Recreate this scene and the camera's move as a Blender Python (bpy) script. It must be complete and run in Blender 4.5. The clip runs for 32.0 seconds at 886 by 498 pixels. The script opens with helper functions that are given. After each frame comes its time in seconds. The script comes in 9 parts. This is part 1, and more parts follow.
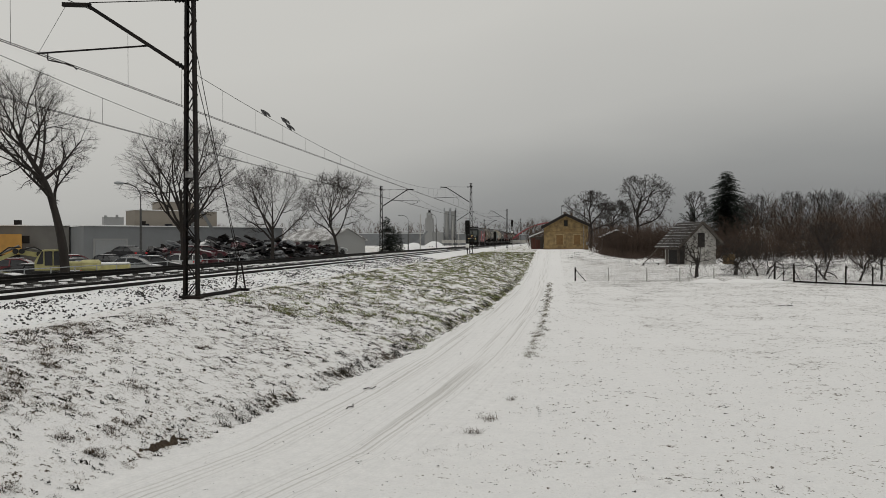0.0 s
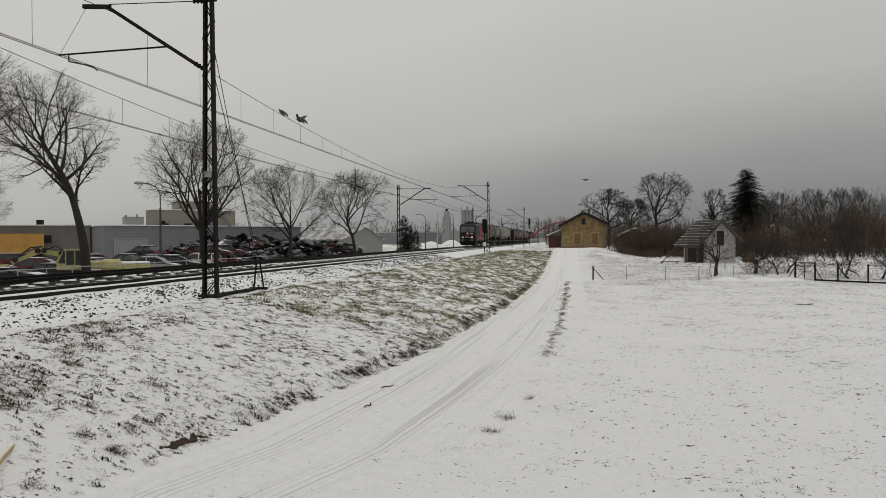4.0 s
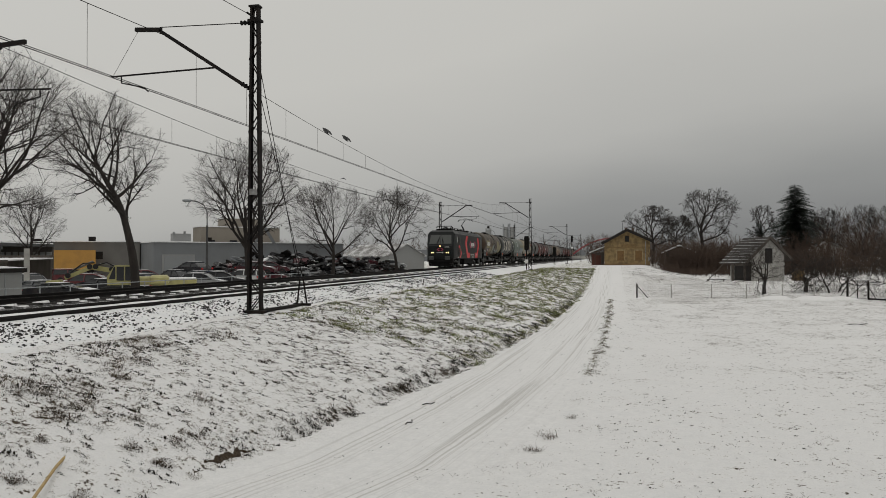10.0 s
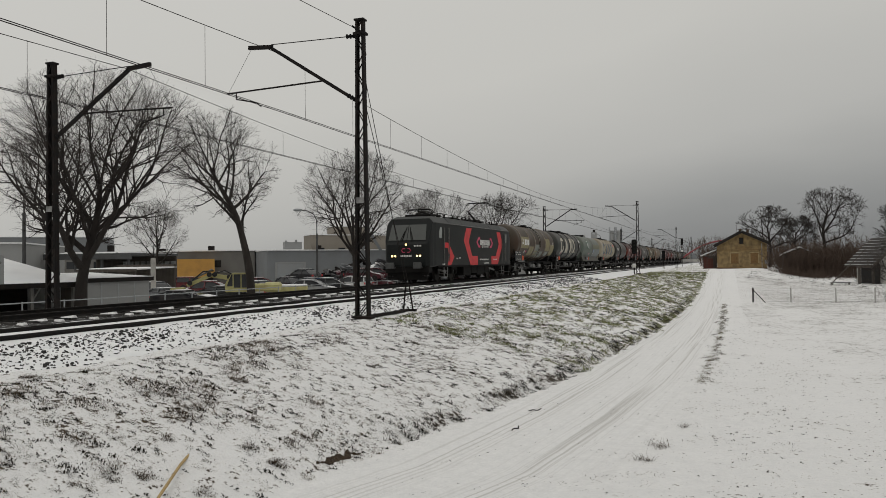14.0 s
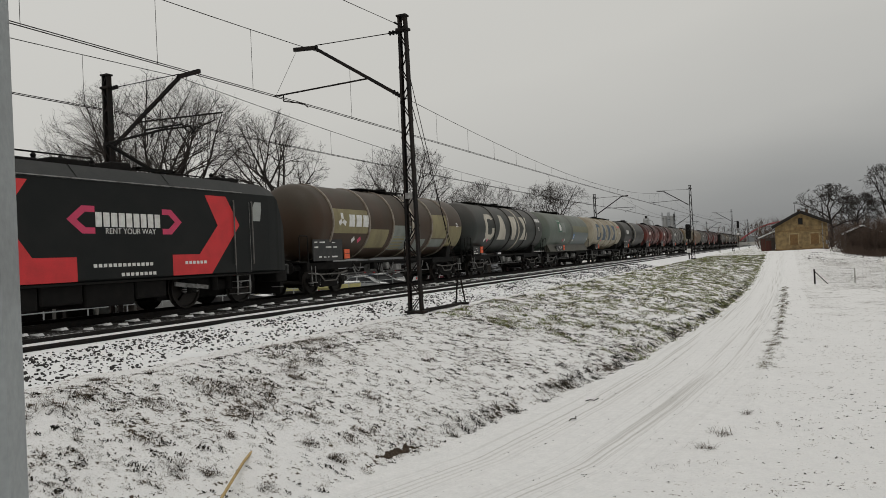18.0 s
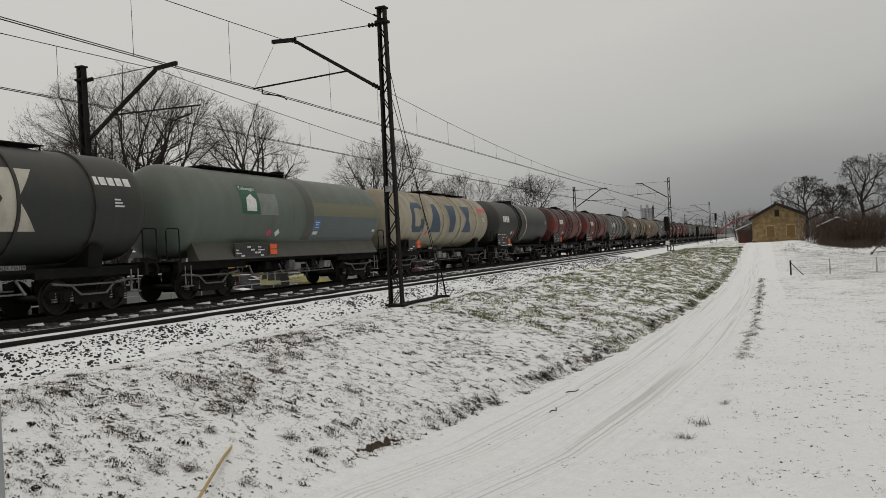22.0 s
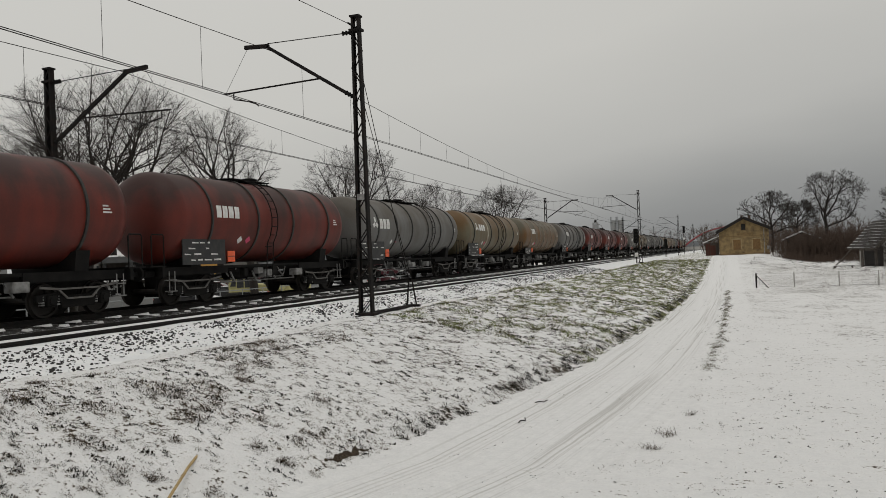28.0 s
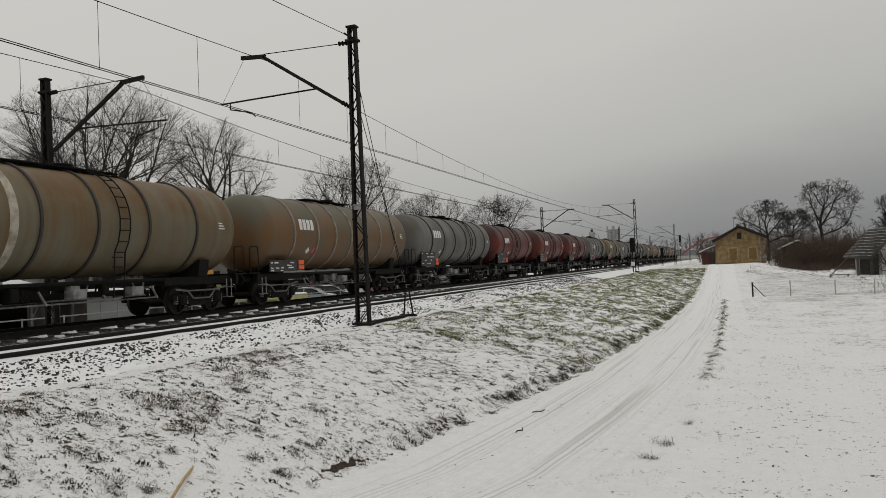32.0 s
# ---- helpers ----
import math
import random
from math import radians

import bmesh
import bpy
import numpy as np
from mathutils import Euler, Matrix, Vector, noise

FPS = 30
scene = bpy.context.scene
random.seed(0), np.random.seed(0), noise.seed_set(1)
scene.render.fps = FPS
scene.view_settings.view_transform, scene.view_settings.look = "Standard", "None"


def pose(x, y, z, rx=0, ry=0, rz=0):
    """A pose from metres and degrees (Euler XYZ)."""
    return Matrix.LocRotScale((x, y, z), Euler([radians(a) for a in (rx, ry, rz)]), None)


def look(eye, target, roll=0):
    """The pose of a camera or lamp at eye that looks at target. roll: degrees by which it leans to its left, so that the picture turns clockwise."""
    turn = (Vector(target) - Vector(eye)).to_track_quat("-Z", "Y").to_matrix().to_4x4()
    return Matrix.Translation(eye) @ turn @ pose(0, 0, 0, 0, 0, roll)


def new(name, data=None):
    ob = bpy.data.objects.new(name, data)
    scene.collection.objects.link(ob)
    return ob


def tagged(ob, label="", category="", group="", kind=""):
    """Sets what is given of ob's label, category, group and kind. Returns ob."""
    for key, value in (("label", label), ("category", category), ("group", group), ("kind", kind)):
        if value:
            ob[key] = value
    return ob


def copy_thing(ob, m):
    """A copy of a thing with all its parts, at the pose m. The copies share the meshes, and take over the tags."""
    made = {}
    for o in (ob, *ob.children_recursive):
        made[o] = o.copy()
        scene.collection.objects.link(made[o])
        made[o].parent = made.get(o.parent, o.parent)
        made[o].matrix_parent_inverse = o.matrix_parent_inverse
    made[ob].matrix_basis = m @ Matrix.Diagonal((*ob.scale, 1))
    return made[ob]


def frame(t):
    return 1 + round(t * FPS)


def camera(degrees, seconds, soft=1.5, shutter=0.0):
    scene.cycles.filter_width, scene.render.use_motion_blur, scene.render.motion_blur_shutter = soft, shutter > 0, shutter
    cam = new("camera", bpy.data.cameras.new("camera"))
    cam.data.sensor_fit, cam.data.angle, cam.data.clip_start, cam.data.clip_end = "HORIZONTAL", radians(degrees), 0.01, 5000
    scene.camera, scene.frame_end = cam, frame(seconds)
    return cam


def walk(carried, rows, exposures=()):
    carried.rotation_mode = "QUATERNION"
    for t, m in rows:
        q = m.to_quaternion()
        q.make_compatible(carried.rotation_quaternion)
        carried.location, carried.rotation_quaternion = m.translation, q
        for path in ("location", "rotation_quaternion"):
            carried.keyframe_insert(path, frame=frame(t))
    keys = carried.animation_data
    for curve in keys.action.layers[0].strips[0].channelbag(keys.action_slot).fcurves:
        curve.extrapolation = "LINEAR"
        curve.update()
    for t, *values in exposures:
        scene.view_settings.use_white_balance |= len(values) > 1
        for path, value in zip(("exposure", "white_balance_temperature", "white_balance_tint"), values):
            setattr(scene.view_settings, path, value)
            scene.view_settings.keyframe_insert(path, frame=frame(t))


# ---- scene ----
cam = camera(60.3, 32.0, soft=0.35)
EYE_Z = 1.28          # over the near rails' top
TURNS = [             # seconds, tilt, roll, turn
    (0.0, 89.38, 0.07, 8.09),
    (0.5, 89.33, 0.15, 8.06),
    (1.0, 89.27, 0.45, 8.02),
    (1.5, 89.22, 0.58, 8.34),
    (2.0, 89.16, 0.19, 8.91),
    (2.5, 89.25, -0.32, 8.99),
    (3.0, 89.25, -0.21, 9.28),
    (3.5, 89.19, 0.0, 9.37),
    (5.5, 89.98, 0.51, 9.39),
    (6.0, 90.06, -0.36, 9.66),
    (6.5, 90.25, -0.51, 9.87),
    (7.0, 90.71, -0.7, 9.99),
    (7.5, 90.83, -0.9, 9.85),
    (8.0, 90.77, -0.48, 10.17),
    (8.5, 90.7, -0.27, 11.1),
    (9.0, 90.67, -0.13, 11.52),
    (9.5, 90.64, 0.04, 11.75),
    (10.0, 90.57, 0.07, 12.51),
    (10.5, 90.62, 0.15, 13.4),
    (11.0, 90.77, 0.36, 14.5),
    (11.5, 90.98, 0.57, 15.01),
    (12.0, 91.25, 0.52, 15.2),
    (12.5, 91.22, 0.44, 15.9),
    (13.0, 91.17, 0.51, 17.2),
    (13.5, 91.12, 0.59, 18.81),
    (14.0, 91.03, 0.67, 20.33),
    (14.5, 90.98, 0.74, 21.4),
    (16.5, 90.79, 1.99, 23.55),
    (17.0, 90.76, 2.38, 24.03),
    (17.5, 90.7, 2.6, 24.15),
    (18.0, 90.62, 2.73, 24.14),
    (18.5, 90.57, 2.89, 24.18),
    (19.0, 90.48, 2.9, 23.99),
    (19.5, 90.41, 2.88, 23.78),
    (20.0, 90.34, 2.92, 23.55),
    (20.5, 90.26, 2.94, 23.33),
    (21.0, 90.18, 2.9, 23.1),
    (21.5, 90.11, 2.98, 22.86),
    (22.0, 90.02, 2.96, 22.67),
    (22.5, 89.95, 2.83, 22.44),
    (23.0, 90.11, 2.83, 22.25),
    (23.5, 90.25, 2.86, 22.03),
    (24.0, 90.22, 2.71, 21.82),
    (24.5, 90.16, 2.63, 21.59),
    (25.0, 90.1, 2.69, 21.37),
    (25.5, 90.01, 2.55, 21.18),
    (27.5, 90.33, 2.4, 20.46),
    (28.0, 90.62, 2.27, 20.5),
    (28.5, 90.83, 2.36, 20.42),
    (29.0, 91.02, 2.43, 20.31),
    (29.5, 91.19, 2.48, 20.26),
    (30.0, 91.2, 2.45, 20.07),
    (30.5, 91.18, 2.38, 19.9),
    (31.0, 91.37, 2.38, 19.94),
    (31.5, 91.37, 2.39, 19.98),
    (32.0, 91.33, 2.41, 20.25),
]
walk(cam, [(t, pose(0, 0, EYE_Z, a, b, c)) for t, a, b, c in TURNS],
     [(0.0, -0.08), (6.0, -0.12), (12.0, -0.15), (18.0, -0.07), (24.0, -0.08), (32.0, -0.10)])

# ---- sky and light: an even, thick winter overcast ----
def make_world():
    w = bpy.data.worlds.new("world")
    scene.world = w
    w.use_nodes = True
    nt = w.node_tree
    nt.nodes.clear()
    N, L = nt.nodes.new, nt.links.new
    out, bg = N("ShaderNodeOutputWorld"), N("ShaderNodeBackground")
    sky = N("ShaderNodeTexSky")
    sky.sky_type, sky.sun_disc = "NISHITA", False
    sky.sun_elevation, sky.sun_rotation = radians(74), radians(153)
    sky.air_density, sky.dust_density = 1.0, 3.0
    grey = N("ShaderNodeHueSaturation")
    grey.inputs["Saturation"].default_value = 0.04
    L(sky.outputs[0], grey.inputs["Color"])
    tc, sep = N("ShaderNodeTexCoord"), N("ShaderNodeSeparateXYZ")
    L(tc.outputs["Generated"], sep.inputs[0])
    # cloud deck: pale overhead, greyer towards the horizon, most of all ahead to the right
    ramp = N("ShaderNodeValToRGB")
    ramp.color_ramp.elements[0].position, ramp.color_ramp.elements[0].color = 0.0, (0.18, 0.186, 0.188, 1)
    ramp.color_ramp.elements[1].position, ramp.color_ramp.elements[1].color = 0.34, (0.580, 0.573, 0.541, 1)
    e = ramp.color_ramp.elements.new(1.0)
    e.color = (0.72, 0.712, 0.68, 1)
    e = ramp.color_ramp.elements.new(0.10)
    e.color = (0.298, 0.303, 0.298, 1)
    e = ramp.color_ramp.elements.new(0.2)
    e.color = (0.474, 0.472, 0.451, 1)
    nz = N("ShaderNodeTexNoise")
    nz.inputs["Scale"].default_value, nz.inputs["Detail"].default_value = 1.6, 5
    mp = N("ShaderNodeMapping")
    mp.inputs["Scale"].default_value = (1, 1, 3.2)
    L(tc.outputs["Generated"], mp.inputs[0])
    L(mp.outputs[0], nz.inputs["Vector"])
    m1 = N("ShaderNodeMath")
    m1.operation = "MULTIPLY_ADD"
    m1.inputs[1].default_value, m1.inputs[2].default_value = -0.10, 0.008     # x: the west is paler
    L(sep.outputs[0], m1.inputs[0])
    m2 = N("ShaderNodeMath")
    m2.operation = "MULTIPLY_ADD"
    m2.inputs[1].default_value = 0.10
    L(nz.outputs[0], m2.inputs[0])
    L(m1.outputs[0], m2.inputs[2])
    m3 = N("ShaderNodeMath")
    m3.operation = "ADD"
    L(m2.outputs[0], m3.inputs[0])
    L(sep.outputs[2], m3.inputs[1])
    m4 = N("ShaderNodeMath")
    m4.operation = "ADD"
    m4.inputs[1].default_value = -0.035
    west, lift = N("ShaderNodeMath"), N("ShaderNodeMath")       # brighter cloud over the railway's far side
    west.operation, west.inputs[1].default_value, west.use_clamp = "MULTIPLY", -0.16, True
    L(sep.outputs[0], west.inputs[0])
    lift.operation = "ADD"
    L(m3.outputs[0], lift.inputs[0])
    L(west.outputs[0], lift.inputs[1])
    L(lift.outputs[0], m4.inputs[0])
    L(m4.outputs[0], ramp.inputs[0])
    mix = N("ShaderNodeMixRGB")
    mix.inputs[0].default_value = 0.94
    scl = N("ShaderNodeMixRGB")
    scl.blend_type, scl.inputs[0].default_value, scl.inputs[2].default_value = "MULTIPLY", 1.0, (0.1, 0.1, 0.1, 1)
    L(grey.outputs[0], scl.inputs[1])
    L(scl.outputs[0], mix.inputs[1])
    L(ramp.outputs[0], mix.inputs[2])
    L(mix.outputs[0], bg.inputs[0])
    bg.inputs[1].default_value = 1.04
    L(bg.outputs[0], out.inputs[0])


make_world()
sun = new("sun", bpy.data.lights.new("sun", "SUN"))
sun.data.energy, sun.data.angle, sun.data.color = 0.5, radians(25), (1.0, 0.97, 0.93)
sun.matrix_basis = look((5, 0, 40), (0, 10, 0))


# ---- materials ----
def shader(name):
    m = bpy.data.materials.new(name)
    m.use_nodes = True
    nt = m.node_tree
    return m, nt, nt.nodes["Principled BSDF"]


def paint(name, rgb, rough=0.6, metal=0.0, dirt=(0.1, 0.08, 0.06), dirty=0.3, scale=3.0, bump=0.15, grain=40.0, stretch=(1, 1, 1), rnd=0.0, spec=0.5):
    """A coloured surface with stains at one scale and grain at another."""
    m, nt, b = shader(name)
    N, L = nt.nodes.new, nt.links.new
    tc, mp = N("ShaderNodeTexCoord"), N("ShaderNodeMapping")
    mp.inputs["Scale"].default_value = stretch
    L(tc.outputs["Object"], mp.inputs[0])
    n1, n2 = N("ShaderNodeTexNoise"), N("ShaderNodeTexNoise")
    n1.inputs["Scale"].default_value, n1.inputs["Detail"].default_value = scale, 8
    n2.inputs["Scale"].default_value, n2.inputs["Detail"].default_value = grain, 4
    L(mp.outputs[0], n1.inputs["Vector"])
    L(mp.outputs[0], n2.inputs["Vector"])
    r = N("ShaderNodeValToRGB")
    r.color_ramp.elements[0].position, r.color_ramp.elements[1].position = 0.42, 0.72
    r.color_ramp.elements[0].color, r.color_ramp.elements[1].color = (0, 0, 0, 1), (dirty, dirty, dirty, 1)
    L(n1.outputs[0], r.inputs[0])
    mix = N("ShaderNodeMixRGB")
    mix.inputs[1].default_value, mix.inputs[2].default_value = (*rgb, 1), (*dirt, 1)
    L(r.outputs[0], mix.inputs[0])
    v = N("ShaderNodeHueSaturation")
    mr = N("ShaderNodeMapRange")
    mr.inputs["To Min"].default_value, mr.inputs["To Max"].default_value = 0.82, 1.18
    L(n2.outputs[0], mr.inputs[0])
    val = mr.outputs[0]
    if rnd:
        oi, mr2, mu = N("ShaderNodeObjectInfo"), N("ShaderNodeMapRange"), N("ShaderNodeMath")
        mr2.inputs["To Min"].default_value, mr2.inputs["To Max"].default_value = 1 - rnd, 1 + rnd
        L(oi.outputs["Random"], mr2.inputs[0])
        mu.operation = "MULTIPLY"
        L(mr2.outputs[0], mu.inputs[0])
        L(val, mu.inputs[1])
        val = mu.outputs[0]
    L(val, v.inputs["Value"])
    L(mix.outputs[0], v.inputs["Color"])
    L(v.outputs[0], b.inputs["Base Color"])
    b.inputs["Roughness"].default_value, b.inputs["Metallic"].default_value = rough, metal
    b.inputs["Specular IOR Level"].default_value = spec
    if bump:
        bp = N("ShaderNodeBump")
        bp.inputs["Strength"].default_value, bp.inputs["Distance"].default_value = bump, 0.02
        L(n2.outputs[0], bp.inputs["Height"])
        L(bp.outputs[0], b.inputs["Normal"])
    return m


def snowy(name, rgb, cover=0.5, sharp=0.06, scale=2.0, fine=18.0, rough=0.9, weight=0.5, base_noise=6.0, rgb2=None, flat=0.0):
    """Snow lying over a darker ground, which shows through where two noises agree; flat > 0: snow only on upward faces."""
    m, nt, b = shader(name)
    N, L = nt.nodes.new, nt.links.new
    geo = N("ShaderNodeNewGeometry")
    n1, n2, n3 = N("ShaderNodeTexNoise"), N("ShaderNodeTexNoise"), N("ShaderNodeTexNoise")
    for n, s, d in ((n1, scale, 6), (n2, fine, 6), (n3, base_noise, 8)):
        n.inputs["Scale"].default_value, n.inputs["Detail"].default_value = s, d
        L(geo.outputs["Position"], n.inputs["Vector"])
    mixn = N("ShaderNodeMath")
    mixn.operation = "MULTIPLY_ADD"
    mixn.inputs[1].default_value = weight
    L(n1.outputs[0], mixn.inputs[0])
    s2 = N("ShaderNodeMath")
    s2.operation = "MULTIPLY"
    s2.inputs[1].default_value = 1 - weight
    L(n2.outputs[0], s2.inputs[0])
    L(s2.outputs[0], mixn.inputs[2])
    fac = mixn.outputs[0]
    if flat:
        sep, ad = N("ShaderNodeSeparateXYZ"), N("ShaderNodeMath")
        L(geo.outputs["Normal"], sep.inputs[0])
        ad.operation = "MULTIPLY_ADD"
        ad.inputs[1].default_value = -flat
        L(sep.outputs[2], ad.inputs[0])
        L(fac, ad.inputs[2])
        a2 = N("ShaderNodeMath")
        a2.operation = "ADD"
        a2.inputs[1].default_value = flat * 0.8
        L(ad.outputs[0], a2.inputs[0])
        fac = a2.outputs[0]
    r = N("ShaderNodeValToRGB")
    r.color_ramp.elements[0].position, r.color_ramp.elements[1].position = cover, cover + sharp
    L(fac, r.inputs[0])
    r.color_ramp.elements[0].color, r.color_ramp.elements[1].color = (0, 0, 0, 1), (1, 1, 1, 1)
    gr = N("ShaderNodeValToRGB")
    gr.color_ramp.elements[0].position, gr.color_ramp.elements[1].position = 0.3, 0.7
    gr.color_ramp.elements[0].color = (*rgb, 1)
    gr.color_ramp.elements[1].color = (*(rgb2 or [c * 2.2 for c in rgb]), 1)
    L(n3.outputs[0], gr.inputs[0])
    sn = N("ShaderNodeValToRGB")
    sn.color_ramp.elements[0].position, sn.color_ramp.elements[1].position = 0.3, 0.75
    sn.color_ramp.elements[0].color, sn.color_ramp.elements[1].color = (0.70, 0.71, 0.72, 1), (0.83, 0.83, 0.825, 1)
    L(n1.outputs[0], sn.inputs[0])
    mix = N("ShaderNodeMixRGB")
    L(r.outputs[0], mix.inputs[0])
    L(sn.outputs[0], mix.inputs[1])
    L(gr.outputs[0], mix.inputs[2])
    L(mix.outputs[0], b.inputs["Base Color"])
    b.inputs["Roughness"].default_value = rough
    bp = N("ShaderNodeBump")
    bp.inputs["Strength"].default_value, bp.inputs["Distance"].default_value = 0.45, 0.04
    L(n2.outputs[0], bp.inputs["Height"])
    L(bp.outputs[0], b.inputs["Normal"])
    return m




def ground_material():
    """Snow whose cover thins with the zone: 'bare' is how much turf shows, 'green' how green that turf is."""
    m, nt, b = shader("thin snow over turf")
    N, L = nt.nodes.new, nt.links.new
    geo, at, gr = N("ShaderNodeNewGeometry"), N("ShaderNodeAttribute"), N("ShaderNodeAttribute")
    at.attribute_name, gr.attribute_name = "bare", "green"

    def nz(scale, detail, rough=0.55):
        n = N("ShaderNodeTexNoise")
        n.inputs["Scale"].default_value, n.inputs["Detail"].default_value, n.inputs["Roughness"].default_value = scale, detail, rough
        L(geo.outputs["Position"], n.inputs["Vector"])
        return n.outputs[0]

    def math_(op, a, c, d=None):
        n = N("ShaderNodeMath")
        n.operation = op
        for k, v in enumerate((a, c, d)):
            if v is None:
                continue
            if isinstance(v, (int, float)):
                n.inputs[k].default_value = v
            else:
                L(v, n.inputs[k])
        return n.outputs[0]

    big, mid, fine, tiny = nz(0.8, 4), nz(5.0, 5, 0.6), nz(17, 5, 0.65), nz(70, 3)
    f = math_("MULTIPLY_ADD", big, 0.12, math_("MULTIPLY_ADD", mid, 0.38, math_("MULTIPLY", fine, 0.50)))
    rows = N("ShaderNodeMapping")
    rows.inputs["Scale"].default_value = (1.5, 0.62, 1.5)
    L(geo.outputs["Position"], rows.inputs[0])
    cn = N("ShaderNodeTexNoise")
    cn.inputs["Scale"].default_value, cn.inputs["Detail"].default_value, cn.inputs["Roughness"].default_value = 2.1, 5, 0.62
    L(rows.outputs[0], cn.inputs["Vector"])
    clod = cn.outputs[0]
    far = math_("MULTIPLY_ADD", clod, 0.68, math_("MULTIPLY", fine, 0.32))
    f = math_("ADD", math_("MULTIPLY", far, gr.outputs["Fac"]), math_("MULTIPLY", f, math_("SUBTRACT", 1.0, gr.outputs["Fac"])))
    th = math_("MULTIPLY_ADD", at.outputs["Fac"], -0.24, 0.685)
    d = math_("SUBTRACT", f, th)
    mask = N("ShaderNodeMapRange")
    mask.inputs["From Min"].default_value, mask.inputs["From Max"].default_value = 0.0, 0.012
    L(d, mask.inputs[0])
    half = N("ShaderNodeMapRange")          # thin snow at the edge of the bare patches is greyer
    half.inputs["From Min"].default_value, half.inputs["From Max"].default_value = -0.05, 0.004
    L(d, half.inputs[0])
    soil = N("ShaderNodeValToRGB")
    soil.color_ramp.elements[0].position, soil.color_ramp.elements[1].position = 0.35, 0.7
    soil.color_ramp.elements[0].color, soil.color_ramp.elements[1].color = (0.020, 0.015, 0.011, 1), (0.075, 0.054, 0.034, 1)
    L(fine, soil.inputs[0])
    turf = N("ShaderNodeValToRGB")
    turf.color_ramp.elements[0].position, turf.color_ramp.elements[1].position = 0.35, 0.7
    turf.color_ramp.elements[0].color, turf.color_ramp.elements[1].color = (0.05, 0.052, 0.017, 1), (0.24, 0.235, 0.085, 1)
    L(fine, turf.inputs[0])
    m1, m2, m3 = N("ShaderNodeMixRGB"), N("ShaderNodeMixRGB"), N("ShaderNodeMixRGB")
    patch = N("ShaderNodeMapRange")
    patch.inputs["From Min"].default_value, patch.inputs["From Max"].default_value = 0.30, 0.48
    L(nz(0.45, 5, 0.6), patch.inputs[0])
    L(math_("MULTIPLY", gr.outputs["Fac"], patch.outputs[0]), m1.inputs[0])
    L(soil.outputs[0], m1.inputs[1])
    L(turf.outputs[0], m1.inputs[2])
    snow = N("ShaderNodeValToRGB")
    snow.color_ramp.elements[0].position, snow.color_ramp.elements[1].position = 0.3, 0.7
    snow.color_ramp.elements[0].color, snow.color_ramp.elements[1].color = (0.68, 0.68, 0.68, 1), (0.885, 0.88, 0.872, 1)
    L(math_("MULTIPLY_ADD", mid, 0.35, math_("MULTIPLY_ADD", fine, 0.4, math_("MULTIPLY", tiny, 0.25))), snow.inputs[0])
    m2.inputs[2].default_value = (0.30, 0.275, 0.24, 1)
    L(math_("MULTIPLY", half.outputs[0], 0.5), m2.inputs[0])
    L(snow.outputs[0], m2.inputs[1])
    ru, mp = N("ShaderNodeAttribute"), N("ShaderNodeMapping")
    ru.attribute_name = "rut"
    ac = N("ShaderNodeAttribute")
    ac.attribute_name = "across"
    mp.inputs["Scale"].default_value = (16.0, 0.10, 1)
    cx, sp = N("ShaderNodeCombineXYZ"), N("ShaderNodeSeparateXYZ")
    L(geo.outputs["Position"], sp.inputs[0])
    L(ac.outputs["Fac"], cx.inputs[0])
    L(sp.outputs[1], cx.inputs[1])
    L(cx.outputs[0], mp.inputs[0])
    st = N("ShaderNodeTexNoise")
    st.inputs["Scale"].default_value, st.inputs["Detail"].default_value = 1.0, 6
    L(mp.outputs[0], st.inputs["Vector"])
    sm = N("ShaderNodeMapRange")
    sm.inputs["From Min"].default_value, sm.inputs["From Max"].default_value = 0.50, 0.63
    L(st.outputs[0], sm.inputs[0])
    m4 = N("ShaderNodeMixRGB")
    m4.inputs[2].default_value = (0.42, 0.405, 0.38, 1)
    L(math_("MULTIPLY", sm.outputs[0], ru.outputs["Fac"]), m4.inputs[0])
    L(m2.outputs[0], m4.inputs[1])
    m2 = m4
    L(mask.outputs[0], m3.inputs[0])
    L(m2.outputs[0], m3.inputs[1])
    L(m1.outputs[0], m3.inputs[2])
    L(m3.outputs[0], b.inputs["Base Color"])
    b.inputs["Roughness"].default_value = 0.92
    bp = N("ShaderNodeBump")
    bp.inputs["Strength"].default_value, bp.inputs["Distance"].default_value = 0.7, 0.05
    L(math_("MULTIPLY_ADD", tiny, 0.25, math_("ADD", mid, fine)), bp.inputs["Height"])
    L(bp.outputs[0], b.inputs["Normal"])
    return m


SNOW = ground_material()
STEEL = paint("dark weathered steel", (0.010, 0.009, 0.009), 0.8, 0.0, (0.022, 0.014, 0.010), 0.7, 4, spec=0.2)
GALV = paint("galvanised steel", (0.34, 0.36, 0.37), 0.5, 0.5, (0.2, 0.21, 0.21), 0.5, 8)


# ---- mesh tools ----
def part(name, bm, material, parent=None, label="", smooth=False):
    me = bpy.data.meshes.new(name)
    bm.to_mesh(me)
    bm.free()
    me.materials.append(material)
    if smooth:
        for p in me.polygons:
            p.use_smooth = True
    ob = new(name, me)
    ob.parent = parent
    if label:
        tagged(ob, label)
    return ob


